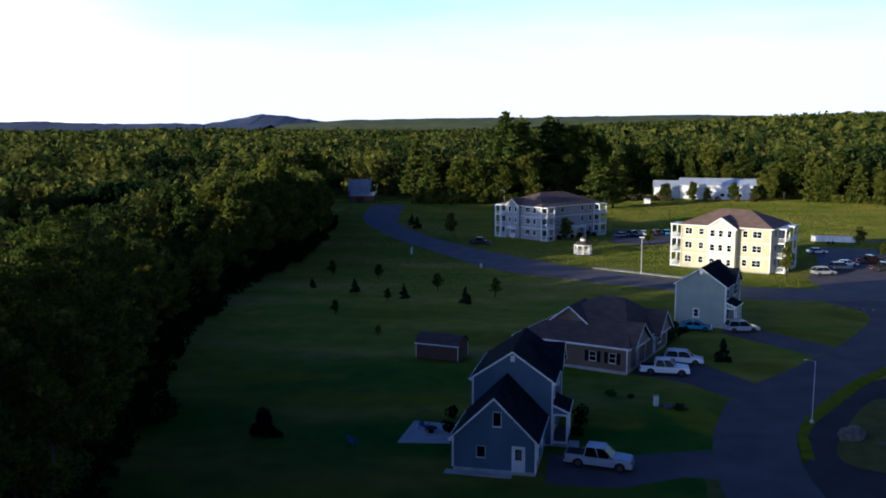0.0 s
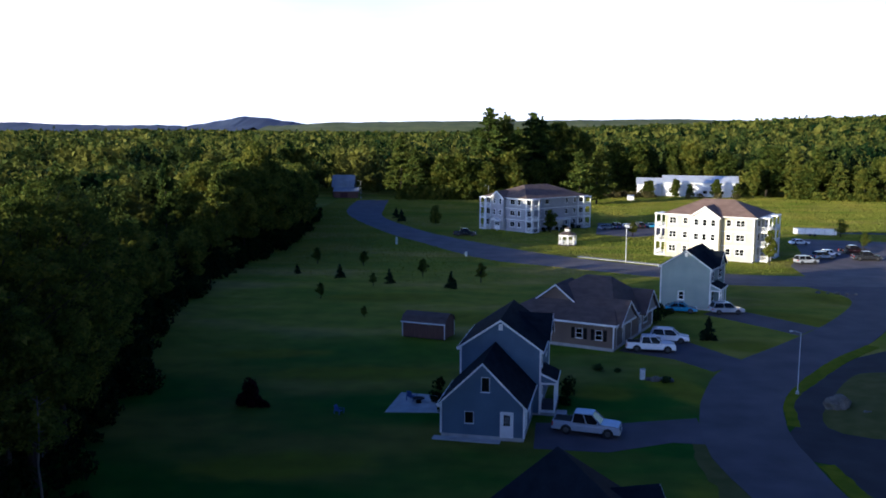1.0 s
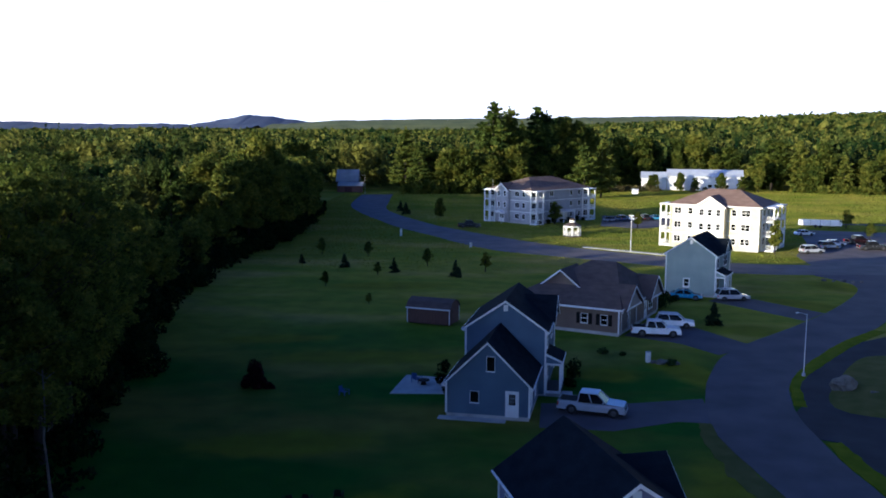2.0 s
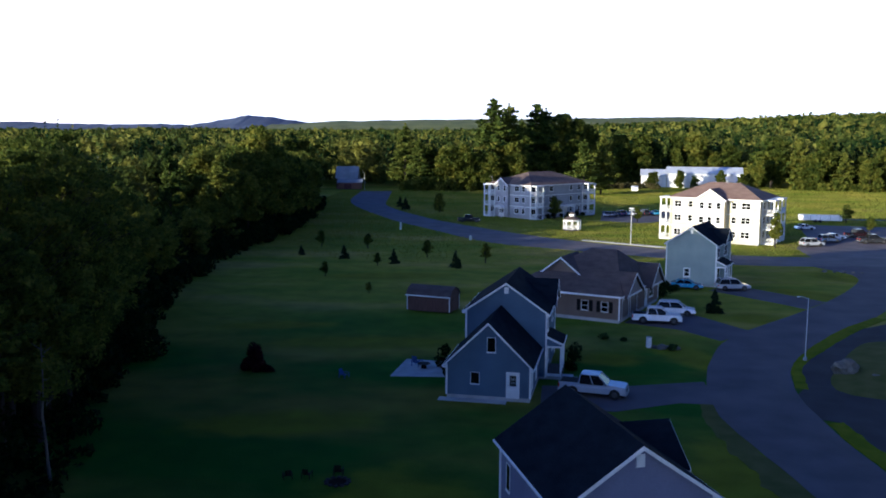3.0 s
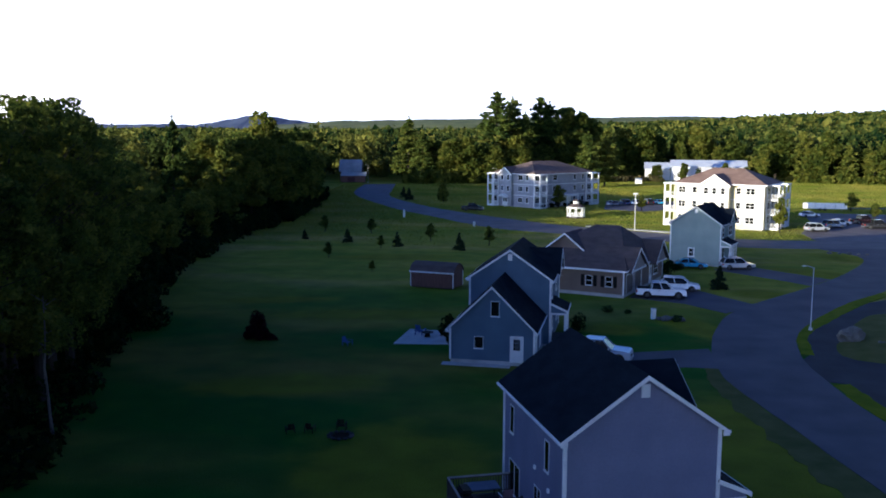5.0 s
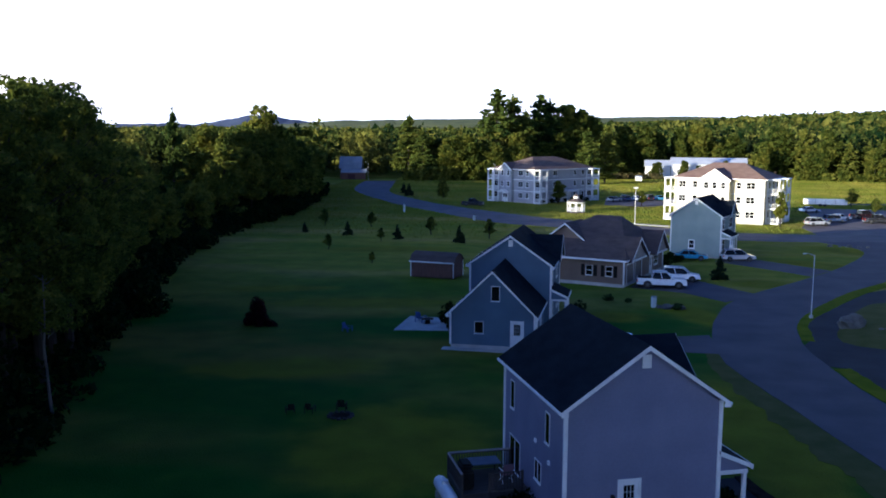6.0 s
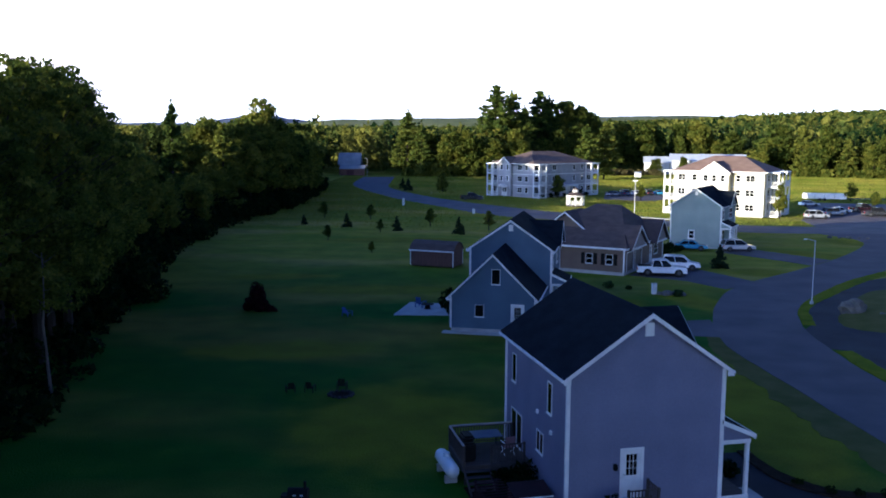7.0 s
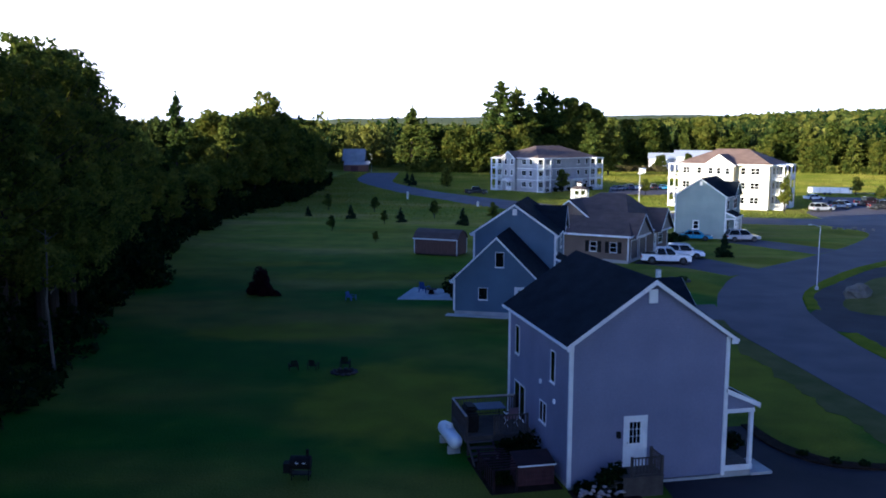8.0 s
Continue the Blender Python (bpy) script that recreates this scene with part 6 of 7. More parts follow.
put(SAPLING, 1, 62.3, 178.4, 1.75, group="small lawn trees", squash=0.72, label="narrow young leafy tree at the cream apartments")
for px, py, ph in ((43.0, 330.0, 0.86), (50.5, 338.0, 0.92)):
    put(PINES, int(py), px, py, ph, group="pines on the field", squash=1.25, label="bushy sunlit pine on the field edge")
for px, py, ph in ((78, 381, 0.42), (90, 380, 0.36), (122, 376, 0.85)):
    put(MID, int(px), px, py, ph, group="trees of the far woods")


def shrub(x, y, r, h, label, mat=None, leaves=260, size=0.13, turn=0.0):
    rng = np.random.default_rng(int(abs(x) * 37 + abs(y) * 11))
    lobes = [(rng.uniform(-0.45, 0.45) * r, rng.uniform(-0.45, 0.45) * r, h * rng.uniform(0.35, 0.65), r * rng.uniform(0.5, 0.7), h * 0.4) for _ in range(5)]
    c, d = on_lobes(lobes, leaves, rng)
    c[:, 2] = np.maximum(c[:, 2], 0.03)
    s = thing("shrub", x, y, 0, turn, label, "shrub", "garden shrubs")
    st = bmesh.new()
    for l in lobes:
        rod(st, (0, 0, 0), l[:3], 0.03, 0.012, 5)
    part("stem", st, BARK, s)
    cr = new("foliage", leaf_mesh("foliage", c, d, size, rng, mat or SHRUB_LEAF))
    cr.parent = s
    return s


def local(x, y, ox=4.72, oy=36.25, turn=14.5):
    c, s = math.cos(radians(turn)), math.sin(radians(turn))
    return ox + c * x - s * y, oy + s * x + c * y


for lx, ly, r, h in ((1.35, -0.55, 0.45, 1.25), (0.8, -0.7, 0.4, 0.6), (1.75, -0.75, 0.55, 1.45), (0.35, -0.6, 0.35, 0.5)):
    shrub(*local(lx, ly), r, h, "leafy green shrub at the grey house wall")
for lx, ly, r, h in ((9.5, 7.0, 0.9, 1.2), (9.4, 4.9, 0.7, 0.9), (9.5, 3.2, 0.6, 0.8)):
    shrub(*local(lx, ly), r, h, "dark shrub beside the porch")
for lx, ly, r, h in ((9.6, 8.5, 1.0, 1.6), (9.7, 6, 0.8, 1.2), (9.6, 3.5, 0.7, 1.0)):
    shrub(*local(lx, ly, 0.45, 80.75, -10), r, h, "dark shrub beside the blue house porch")
for x, y, r, h in ((28.0, 122.5, 1.6, 2.0), (26.5, 120.5, 1.4, 1.8), (30, 126.5, 1.1, 1.2), (29.6, 130, 0.8, 1.0), (31.5, 131, 0.8, 1.1)):
    shrub(x, y, r, h, "rounded dark green foundation shrub", leaves=420)
for x, y, r, h in ((15.5, 95.4, 0.7, 0.8), (17.6, 95.0, 0.4, 0.4), (21.9, 90.9, 0.5, 0.7)):
    shrub(x, y, r, h, "low leafy garden shrub in a lawn bed", GARDEN_LEAF, leaves=220)
for f in range(7):
    shrub(18.9 + f * 2.2 + 0.4 * (f % 2), 233.9 + f * 2.18, 0.9, 1.2 + 0.3 * (f % 3), "dark rounded shrub along the pale apartments", leaves=150, size=0.22)
for lx, ly in ((0.2, 2.5), (1.6, -0.4), (-0.5, 7)):
    shrub(*local(lx - 1.4, ly - 4, -0.5, 84, -10), 0.8, 1.3, "dark shrub beside the blue house patio")


def stone_row(name, pts, r, label):
    s = thing(name, *pts[0], 0, 0, label, "stones")
    for i, (x, y) in enumerate(pts):
        rr = r * random.Random(i).uniform(0.7, 1.3)
        part("stone", blob(bmesh.new(), (x - pts[0][0], y - pts[0][1], rr * 0.4), (rr, rr * 0.85, rr * 0.6), i, 2), STONE, s)
    return s


def flower_bed():
    b = thing("flower_bed", *local(-0.2, -1.25), 0, 14.5, "mulched flower bed with pale blooms at the house corner", "flower bed")
    # dark ground sheet in the space between deck and storage bin
    part("mulch", prism(bmesh.new(), [(-3.2, 1.45), (-0.02, 1.45), (-0.02, 5.8), (-3.2, 5.8)], "z", -0.02, 0.05), MULCH, b)
    part("mulch", prism(bmesh.new(), [(0, -0.6), (2.9, -0.55), (2.9, 1.15), (0.1, 1.15)], "z", -0.02, 0.07), MULCH, b)
    rr = random.Random(8)
    for i in range(24):
        x, y, h = rr.uniform(0.1, 2.2), rr.uniform(-0.5, 0.3), rr.uniform(0.3, 0.6)
        f = bmesh.new()
        rod(f, (x, y, 0.05), (x + rr.uniform(-0.05, 0.05), y, h), 0.02, 0.012, 5)
        st = part("stem", f, SHRUB_LEAF, b)
        part("bloom", blob(bmesh.new(), (x, y, h), (0.11, 0.11, 0.06), i, 1, 0.4), YELLOW_FLOWER, st, "pale flower head")


flower_bed()
strip("mulch_bed", [(14.6, 45.2), (14.9, 43.0), (15.7, 40.9), (17.3, 39.45), (19.5, 39.2), (23.0, 38.9)], [(15.2, 45.3), (15.6, 43.3), (16.3, 41.6), (17.6, 40.2), (19.6, 39.9), (23.0, 39.5)], 0.12, MULCH, "dark mulch edging along the driveway lawn", "edging", 0.15, 0.14)
for x, y in ((16.2, 40.9), (17.4, 39.9), (18.6, 39.65), (19.8, 39.55), (21.2, 39.4), (22.4, 39.2)):
    shrub(x, y, 0.32, 0.35, "small dark edging plant", leaves=90, size=0.1)


# ---- deck and things round the grey house ----
def deck():
    d = thing("deck", *local(0, 0), 0, 14.5, "weathered wooden deck with railing and steps", "deck")
    x0, x1, y0, y1, z = -3.4, -0.02, 4.75, 7.8, 0.98
    n = 18
    for i in range(n):
        ya = y0 + (y1 - y0) * i / n
        part("board", boxes((x0, ya, z - 0.04, x1, ya + (y1 - y0) / n - 0.012, z)), DECK_WOOD, d)
    part("frame", boxes((x0, y0, z - 0.3, x1, y0 + 0.05, z - 0.042), (x0, y1 - 0.05, z - 0.3, x1, y1, z - 0.042), (x0, y0 + 0.05, z - 0.3, x0 + 0.05, y1 - 0.05, z - 0.042)), DECK_WOOD, d)
    for x in (x0 + 0.1, (x0 + x1) / 2, x1 - 0.2):
        for y in (y0 + 0.1, y1 - 0.2):
            part("deck_post", boxes((x, y, 0, x + 0.1, y + 0.1, z - 0.3)), DECK_WOOD, d)
    railing(d, [(x0 + 0.05, y0 + 0.05), (x0 + 0.05, y1 - 0.05), (x1 - 0.1, y1 - 0.05)], z, 0.92, DECK_WOOD, cap=PALE_WOOD)
    railing(d, [(-2.0, y0 + 0.05), (x1 - 0.35, y0 + 0.05)], z, 0.92, DECK_WOOD)
    for i in range(5):
        zz = z - 0.19 * (i + 1)
        part("step", boxes((x0 + 0.1, y0 - 0.28 * (i + 1), zz - 0.04, -2.1, y0 - 0.28 * i, zz)), DECK_WOOD, d)
    for x in (x0 + 0.06, -2.13):
        part("stringer", prism(bmesh.new(), [(y0, z - 0.1), (y0, z - 0.35), (y0 - 1.25, 0.0), (y0 - 1.45, 0.0), (y0 - 1.45, 0.12)], "x", x, x + 0.05), DECK_WOOD, d)


deck()


def grill():
    g = thing("grill", *local(-2.95, 5.85), 0.98, 104.5, "black covered barbecue grill by the deck rail", "grill")
    bm = bmesh.new()
    box(bm, -0.72, -0.3, 0.04, 0.72, 0.3, 0.95, 0.08)
    part("body", bm, BLACK_METAL, g)
    lid = bmesh.new()
    box(lid, -0.5, -0.3, 0.95, 0.5, 0.3, 1.22, 0.1)
    part("lid", lid, BLACK_METAL, g)
    for x in (-0.6, 0.56):
        for y in (-0.25, 0.21):
            part("leg", boxes((x, y, 0, x + 0.04, y + 0.04, 0.55)), BLACK_METAL, g)


grill()


def patio_table():
    t = thing("table", *local(-1.75, 7.05), 0.98, 104.5, "blue-grey patio table on the deck", "table")
    bm = bmesh.new()
    box(bm, -0.55, -0.85, 0.68, 0.55, 0.85, 0.73, 0.02)
    part("tabletop", bm, TABLE_BLUE, t)
    for x in (-0.48, 0.44):
        for y in (-0.78, 0.74):
            part("leg", boxes((x, y, 0, x + 0.04, y + 0.04, 0.68)), BLACK_METAL, t)


patio_table()


def deck_chair():
    c = thing("deck_chair", *local(-0.85, 5.95), 0.98, 200, "dusty rose folding chair on the deck", "chair")
    part("seat", boxes((-0.26, -0.26, 0.4, 0.26, 0.26, 0.44)), ROSE_CLOTH, c)
    part("backrest", prism(bmesh.new(), [(0.24, 0.42), (0.28, 0.42), (0.40, 1.0), (0.36, 1.0)], "x", -0.26, 0.26), ROSE_CLOTH, c)
    for s in (-0.27, 0.24):
        part("leg", rod(bmesh.new(), (s, -0.26, 0), (s, 0.26, 0.42), 0.018, n=6), WHITE, c)
        part("leg", rod(bmesh.new(), (s, 0.26, 0), (s, -0.26, 0.42), 0.018, n=6), WHITE, c)
        part("arm", boxes((s, -0.28, 0.62, s + 0.04, 0.3, 0.65)), WHITE, c)


deck_chair()
# dark shrubs filling the near-black space between deck and storage bin
for lx, ly, r, h in ((-0.75, 2.6, 0.7, 1.2), (-0.7, 3.9, 0.75, 1.5), (-1.55, 3.0, 0.65, 1.1), (-1.6, 4.1, 0.65, 1.25), (-2.75, 1.2, 0.55, 0.8), (-2.7, 2.2, 0.55, 0.8)):
    shrub(*local(lx, ly), r, h, "dark leafy shrub between deck and storage bin", leaves=300)


def propane_tank():
    t = thing("propane_tank", *local(-3.86, 6.15), 0, 16, "white horizontal propane tank on the lawn", "propane tank")
    bm = bmesh.new()
    prof = [(-1.43, 0.02), (-1.39, 0.17), (-1.27, 0.28), (-1.09, 0.34), (1.09, 0.34), (1.27, 0.28), (1.39, 0.17), (1.43, 0.02)]
    rings = []
    for y, r in prof:
        rings.append([bm.verts.new((r * math.cos(a), y, 0.68 + r * math.sin(a))) for a in (2 * math.pi * i / 18 for i in range(18))])
    for p, q in zip(rings, rings[1:]):
        for i in range(18):
            bm.faces.new((p[i], p[(i + 1) % 18], q[(i + 1) % 18], q[i]))
    bm.faces.new(rings[0]), bm.faces.new(rings[-1])
    part("shell", bm, WHITE, t, smooth=True)
    part("dome", rod(bmesh.new(), (0, 0.1, 0.98), (0, 0.1, 1.18), 0.2, 0.17, 14), WHITE, t, "white valve dome")
    for y in (-0.78, 0.78):
        part("foot", boxes((-0.3, y - 0.1, 0, 0.3, y + 0.1, 0.36)), CONCRETE, t)


propane_tank()


def red_enclosure():
    e = thing("storage_enclosure", *local(-2.05, 0.75), 0, 14.5, "red-stained wooden storage bin by the house", "storage bin")
    for i in range(9):
        part("plank", boxes((0.02 + i * 0.18, 0, 0.05, 0.19 + i * 0.18, 0.03, 0.95)), RED_WOOD, e)
    for x in (0, 1.62):
        part("side_panel", boxes((x, 0.03, 0.05, x + 0.03, 1.2, 0.98)), RED_WOOD, e)
    part("back_panel", boxes((0.03, 1.17, 0.05, 1.62, 1.2, 1.15)), RED_WOOD, e)
    # closed lid in a dark colour, standing in for the shaded open bin
    part("lid", prism(bmesh.new(), [(-0.06, 0.95), (1.26, 1.15), (1.26, 1.19), (-0.06, 0.99)], "x", -0.05, 1.7), DARK_RED_WOOD, e, "lid coloured dark for the bin's shaded open inside")
    part("trim_board", boxes((-0.05, -0.09, 0.93, 1.7, -0.062, 0.99)), WHITE, e, "pale edge board")


red_enclosure()


def swing_frame():
    s = thing("trellis_frame", *local(-3.3, 0.3), 0, 14.5, "dark red wooden trellis frame beside the steps", "trellis")
    for x, y in ((0, 0), (1.0, 0), (0, 2.6), (1.0, 2.6)):
        part("post", boxes((x, y, 0, x + 0.09, y + 0.09, 1.0)), DARK_RED_WOOD, s)
    for i in range(9):
        part("slat", boxes((-0.1, 0.05 + i * 0.3, 1.0, 1.2, 0.11 + i * 0.3, 1.05)), DARK_RED_WOOD, s)
    for k in range(8):
        part("slat", boxes((0.03, 0.15 + k * 0.32, 0.1, 0.06, 0.3 + k * 0.32, 0.95)), DARK_RED_WOOD, s)


swing_frame()


def stoop():
    s = thing("stoop", *local(1.62, 0), 0, 14.5, "small weathered wooden entry stoop with railing", "stoop")
    for i in range(12):
        part("board", boxes((0.3, -1.24 + i * 0.102, 0.84, 2.15, -1.24 + i * 0.102 + 0.092, 0.88)), DECK_WOOD, s)
    part("skirt", boxes((0.32, -1.22, 0.0, 2.13, -1.18, 0.83), (2.09, -1.18, 0.0, 2.13, -0.02, 0.83)), DECK_WOOD, s)
    railing(s, [(0.7, -1.16), (2.07, -1.16), (2.07, -0.12)], 0.88, 0.8, DECK_WOOD)
    for i in range(4):
        part("step", boxes((0.0 - 0.28 * i, -1.2, 0.66 - 0.18 * i, 0.3 - 0.28 * i, -0.3, 0.70 - 0.18 * i)), DECK_WOOD, s)
        part("riser", boxes((0.02 - 0.28 * i, -1.16, 0.0, 0.06 - 0.28 * i, -0.35, 0.66 - 0.18 * i)), DECK_WOOD, s)


stoop()


def wall_lantern(lx, ly, z, m_turn, label):
    w = thing("wall_lantern", *local(lx, ly), z, m_turn, label, "wall lamp", "wall lanterns")
    part("bracket", boxes((-0.05, -0.02, -0.1, 0.05, 0.0, 0.1)), BLACK_METAL, w)
    part("lantern", boxes((-0.07, -0.2, -0.12, 0.07, -0.021, 0.14)), BLACK_METAL, w)


wall_lantern(2.15, 0, 2.35, 14.5, "black lantern beside the side door")


def wall_vent(ly, z):
    v = thing("wall_vent", *local(-0.06, ly), z, 14.5, "small white dryer vent on the siding", "vent", "wall vents")
    part("hood", boxes((-0.06, -0.09, -0.08, 0.055, 0.09, 0.1)), WHITE, v)
    part("flap", boxes((-0.075, -0.07, -0.07, -0.062, 0.07, 0.03)), WHITE, v)


wall_vent(3.85, 3.75)
wall_vent(1.95, 3.35)


def adirondack(x, y, turn, mat, label, high=1.0, size=1.0):
    a = thing("garden_chair", x, y, 0, turn, label, "chair", "garden chairs")
    a.scale = (size, size, size)
    k = high
    for i in range(5):
        part("seat_slat", boxes((-0.3, -0.3 + i * 0.12, 0.36 * k, 0.3, -0.2 + i * 0.12, 0.385 * k)), mat, a)
    for i in range(5):
        xx = -0.27 + i * 0.115
        part("back_slat", prism(bmesh.new(), [(0.28, 0.36 * k), (0.31, 0.36 * k), (0.52, 1.0 * k), (0.49, 1.0 * k)], "x", xx, xx + 0.095), mat, a)
    for x0 in (-0.42, 0.34):
        part("arm", boxes((x0, -0.4, 0.58 * k, x0 + 0.1, 0.38, 0.61 * k)), mat, a)
        part("front_leg", boxes((x0 + 0.02, -0.38, 0, x0 + 0.08, -0.3, 0.58 * k)), mat, a)
        part("rear_leg", boxes((x0 + 0.02, 0.3, 0, x0 + 0.08, 0.38, 0.58 * k)), mat, a)


adirondack(-11.05, 54.9, 200, BLACK_METAL, "dark garden chair standing by the fire ring", size=0.72)
adirondack(-9.8, 55.1, 170, BLACK_METAL, "dark garden chair standing by the fire ring", size=0.72)
adirondack(-7.8, 55.6, 180, BLACK_METAL, "dark garden chair behind the fire ring", 1.1, 0.78)
adirondack(-10.8, 79.1, 60, BLUE_CLOTH, "blue garden chair alone on the lawn", 0.85, 0.9)
adirondack(-4.3, 83.4, 150, BLUE_CLOTH, "blue garden chair on the patio slab", 1.1)
adirondack(-1.8, 83.0, 220, BLACK_METAL, "dark garden chair on the patio slab", 1.0)


def fire_ring():
    f = thing("fire_ring", -7.7, 54.4, 0, 0, "low ring of stones for a lawn fire", "fire pit")
    for i in range(12):
        a = 2 * math.pi * i / 12
        part("stone", blob(bmesh.new(), (0.75 * math.cos(a), 0.75 * math.sin(a), 0.07), (0.19, 0.17, 0.10), i, 1), SOOT_STONE, f)
    part("ash", prism(bmesh.new(), [(0.62 * math.cos(a), 0.62 * math.sin(a)) for a in (2 * math.pi * i / 12 for i in range(12))], "z", 0, 0.05), MULCH, f)


fire_ring()


def low_table():
    t = thing("fire_table", -3.6, 82.6, 0.06, 20, "low dark round table on the patio", "table")
    part("tabletop", rod(bmesh.new(), (0, 0, 0.42), (0, 0, 0.47), 0.6, n=18), BLACK_METAL, t)
    part("pedestal", rod(bmesh.new(), (0, 0, 0), (0, 0, 0.42), 0.3, 0.18, 12), BLACK_METAL, t)


low_table()


def kettle_grill():
    g = thing("kettle_grill", -7.0, 37.0, 0, 0, "black smoker grill standing on the lawn", "grill")
    part("barrel", rod(bmesh.new(), (-0.45, 0, 0.75), (0.45, 0, 0.75), 0.3, n=16), BLACK_METAL, g)
    part("chimney", rod(bmesh.new(), (0.3, 0, 1.0), (0.3, 0, 1.35), 0.07, n=10), BLACK_METAL, g)
    part("firebox", boxes((-0.75, -0.2, 0.3, -0.42, 0.2, 0.75)), BLACK_METAL, g)
    for x in (-0.4, 0.36):
        for y in (-0.22, 0.18):
            part("leg", boxes((x, y, 0, x + 0.04, y + 0.04, 0.6)), BLACK_METAL, g)
    part("shelf", boxes((-0.45, -0.24, 0.25, 0.45, 0.24, 0.28)), BLACK_METAL, g)
    for x in (-0.12, 0.2):
        part("handle", boxes((x - 0.07, -0.36, 0.80, x + 0.07, -0.32, 0.85)), WHITE, g, "small pale handle")


kettle_grill()


def purple_shrub(x, y, h, r, label, seed):
    rng = np.random.default_rng(seed)
    lobes = [((1.15 - f) * rng.uniform(-0.9, 0.9) * r, (1.15 - f) * rng.uniform(-0.8, 0.8) * r, h * f, r * rng.uniform(0.3, 0.5), h * rng.uniform(0.10, 0.17)) for f in rng.uniform(0.06, 0.82, 44) ** 1.25]
    lobes.append((-0.2 * r, 0, h * 0.88, r * 0.36, h * 0.12))
    lobes.append((0.95 * r, 0, h * 0.10, r * 0.4, h * 0.10))
    c, d = on_lobes(lobes, int(1100 * r * h), rng)
    c[:, 2] = np.maximum(c[:, 2], 0.03)
    s = thing("ornamental_tree", x, y, 0, 0, label, "tree")
    st = bmesh.new()
    for q in lobes[::2]:
        rod(st, (0, 0, -0.05), q[:3], 0.05, 0.015, 5)
    part("trunk", st, BARK, s)
    cr = new("crown", leaf_mesh("crown", c, d, 0.15, rng, PURPLE_LEAF))
    cr.parent = s


purple_shrub(-19.6, 81.2, 2.75, 1.0, "dark purple-leaved ornamental tree on the lawn", 5)
purple_shrub(-18.3, 80.9, 0.5, 0.5, "low dark red-leaved bush on the lawn", 6)


def boulder(x, y, r, label, seed=1):
    b = blob(bmesh.new(), (0, 0, r[2] * 0.55), r, seed, 3, 0.5)
    for v in b.verts:
        v.co += Vector((0.06 * noise.noise(v.co * 3), 0.06 * noise.noise(v.co * 3 + Vector((5, 0, 0))), 0.1 * noise.noise(v.co * 2.2)))
    ob = part("boulder", b, STONE, smooth=False)
    ob.location = (x, y, 0.08)
    return tagged(ob, label, "boulder")


def mound():
    pts = [(34.3, 81), (33.2, 77.0), (36, 74.2), (46, 73.4), (56, 80), (52, 94), (45.5, 96.2), (41, 92.0)]
    line = smooth_line(pts + [pts[0]], 1.5)
    c = Vector((44, 84))
    bm = bmesh.new()
    top = bm.verts.new((c.x, c.y, 0.75))
    rings = []
    for f, z in ((1.0, -0.02), (0.93, 0.16), (0.7, 0.4), (0.4, 0.65)):
        rings.append([bm.verts.new((c.x + (p.x - c.x) * f, c.y + (p.y - c.y) * f, z + 0.03)) for p in line[:-1]])
    n = len(rings[0])
    for a, b in zip(rings, rings[1:]):
        for i in range(n):
            bm.faces.new((a[i], a[(i + 1) % n], b[(i + 1) % n], b[i]))
    for i in range(n):
        bm.faces.new((rings[-1][i], rings[-1][(i + 1) % n], top))
    tagged(part("grass_mound", bm, BROWN_VERGE, smooth=True), "low grass mound inside the loop drive", "mound", kind="structure")


mound()
boulder(36.3, 82.2, (1.15, 0.95, 0.95), "large grey boulder on the grass mound", 1)
boulder(38.2, 80.3, (0.5, 0.45, 0.35), "small grey boulder on the grass mound", 3)


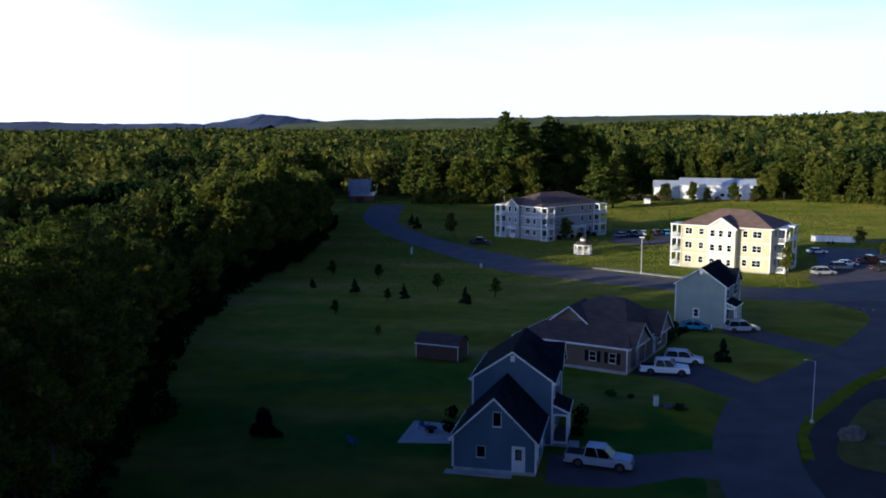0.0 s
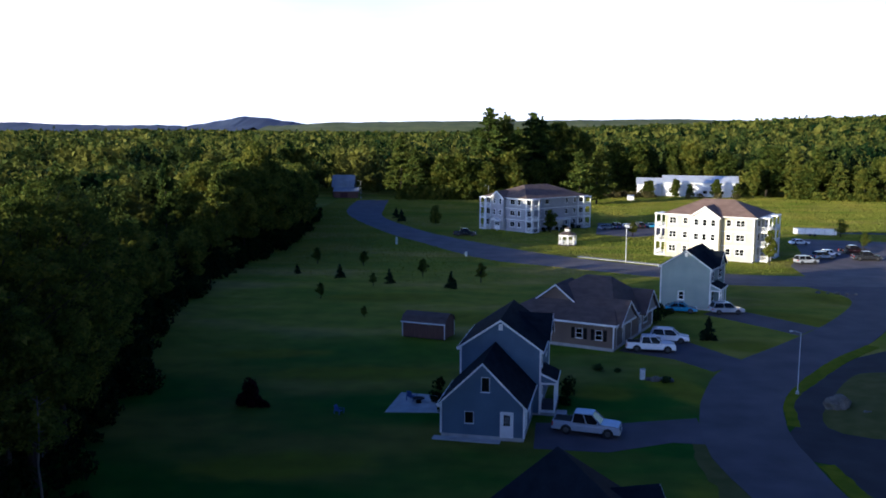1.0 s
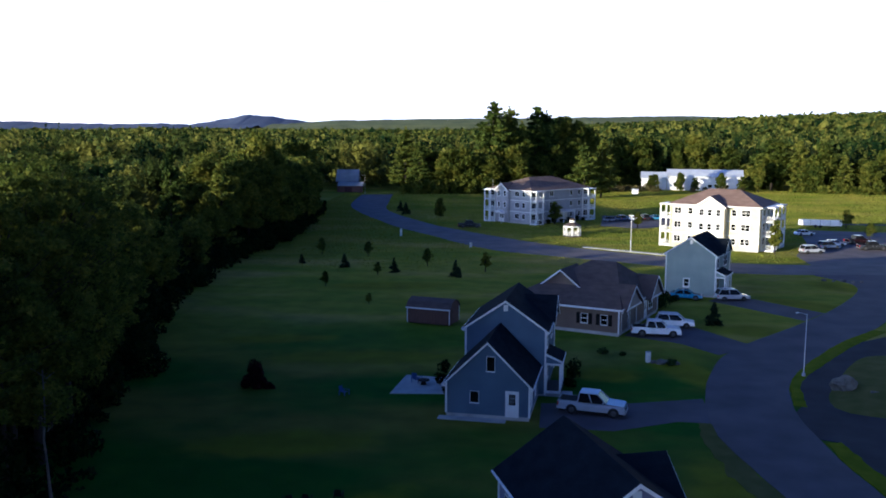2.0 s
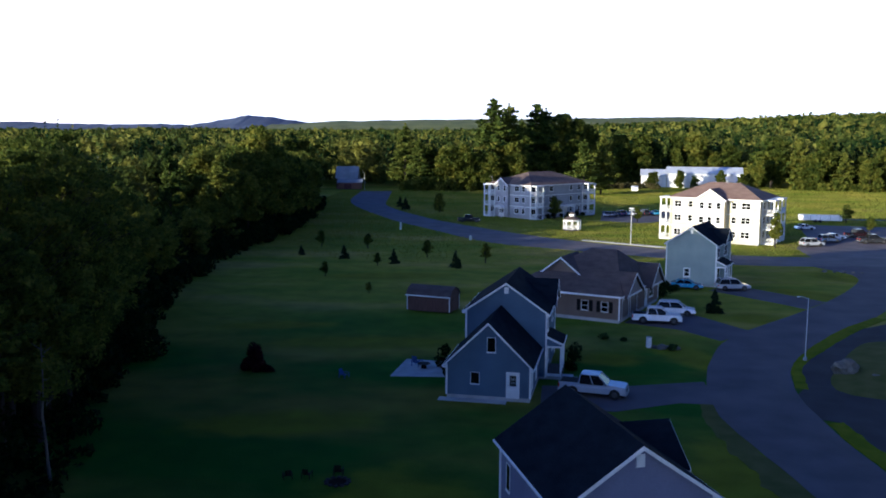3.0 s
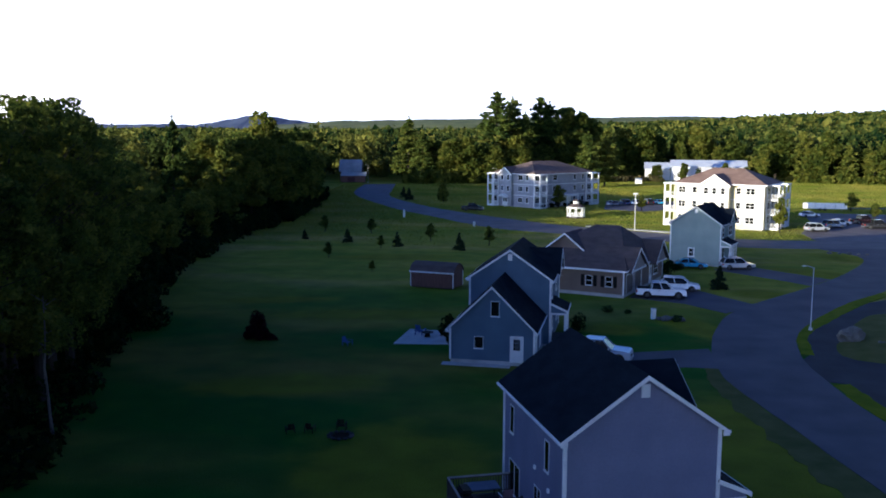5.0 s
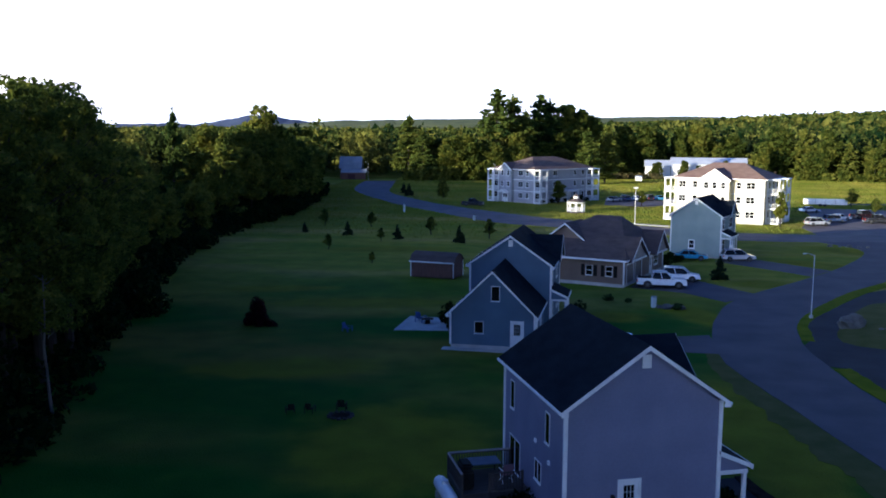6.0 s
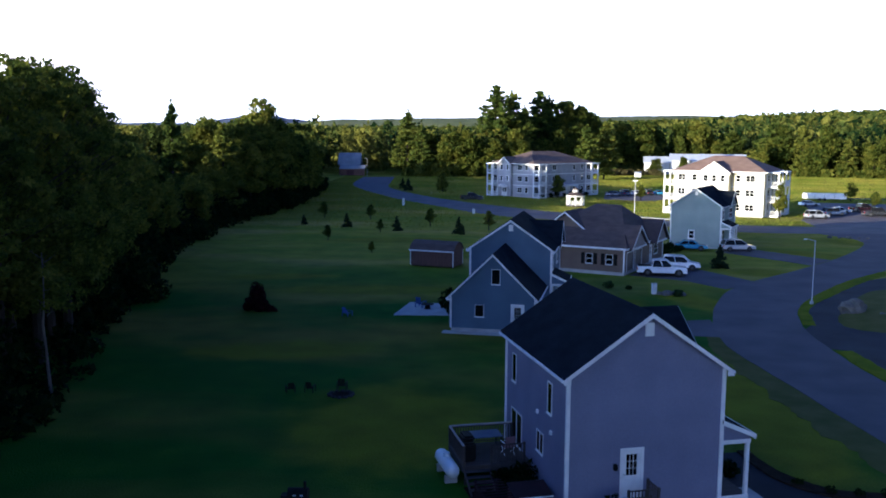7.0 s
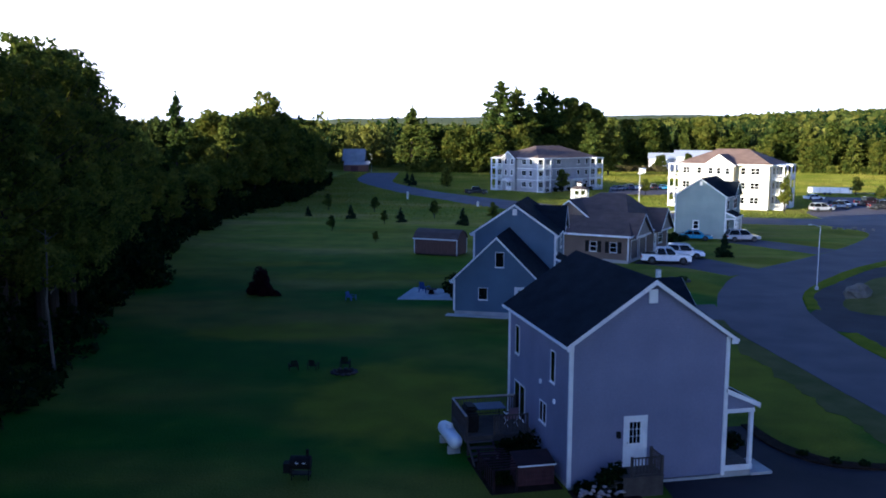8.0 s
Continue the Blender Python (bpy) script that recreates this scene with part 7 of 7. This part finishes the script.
def pedestal(x, y, h, label, mat=None):
    p = thing("utility_pedestal", x, y, 0, 20, label, "utility box", "utility boxes")
    bm = bmesh.new()
    box(bm, -0.22, -0.2, 0.0, 0.22, 0.2, h, 0.03)
    part("cabinet", bm, mat or LAMP_HEAD, p)
    part("cap", boxes((-0.25, -0.23, h, 0.25, 0.23, h + 0.06)), GALVANISED, p)


pedestal(19.8, 92.2, 1.1, "white utility pedestal on the lawn")
pedestal(-15.6, 206.8, 1.7, "pale utility cabinet at the roadside")
pedestal(0.9, 186.6, 1.0, "white utility pedestal at the roadside")
pedestal(10, 262, 1.2, "white utility pedestal on the far lawn")


def landscape_rocks(x, y):
    s = thing("rock_group", x, y, 0, 0, "small group of grey landscape rocks on the lawn", "rocks")
    for i, (a, b, r) in enumerate(((0, 0, 0.45), (0.9, 0.2, 0.38), (1.6, -0.2, 0.32), (-0.7, 0.3, 0.3))):
        part("rock", blob(bmesh.new(), (a, b, r * 0.45), (r * 1.2, r, r * 0.75), i + 3, 2, 0.4), STONE, s)


landscape_rocks(21.0, 91.6)
stone_row("stone_row", [(59.5, 146.3), (61.0, 146.0), (62.4, 145.7), (63.8, 145.3), (65.2, 145.2)], 0.38, "row of pale landscape stones by the road corner")


def trailer():
    t = thing("trailer", 92.4, 233, 0, -14, "long white flat-sided trailer on the grass", "trailer")
    part("body", boxes((-5.2, -1.1, 0.55, 5.2, 1.1, 1.95)), WHITE, t)
    for x in (-1.2, 0.0):
        for y in (-1.0, 1.0):
            part("wheel", rod(bmesh.new(), (x, y - 0.12, 0.38), (x, y + 0.12, 0.38), 0.38, n=14), RUBBER, t)
    part("drawbar", rod(bmesh.new(), (5.2, 0, 0.6), (6.4, 0, 0.5), 0.07, n=6), BLACK_METAL, t)
    for i in range(5):
        part("rib", boxes((-4.9 + i * 2.4, -1.13, 0.55, -4.8 + i * 2.4, -1.102, 1.95)), GALVANISED, t)


trailer()


def field_box():
    b = thing("field_shed", 67.5, 360, 0, -10, "small white storage box in the far field", "shed")
    part("wall", boxes((-1.3, -0.9, 0, 1.3, 0.9, 1.7)), WHITE, b)
    part("roof", prism(bmesh.new(), [(-1.0, 1.7), (0, 2.1), (1.0, 1.7)], "x", -1.4, 1.4), METAL_ROOF, b)


field_box()
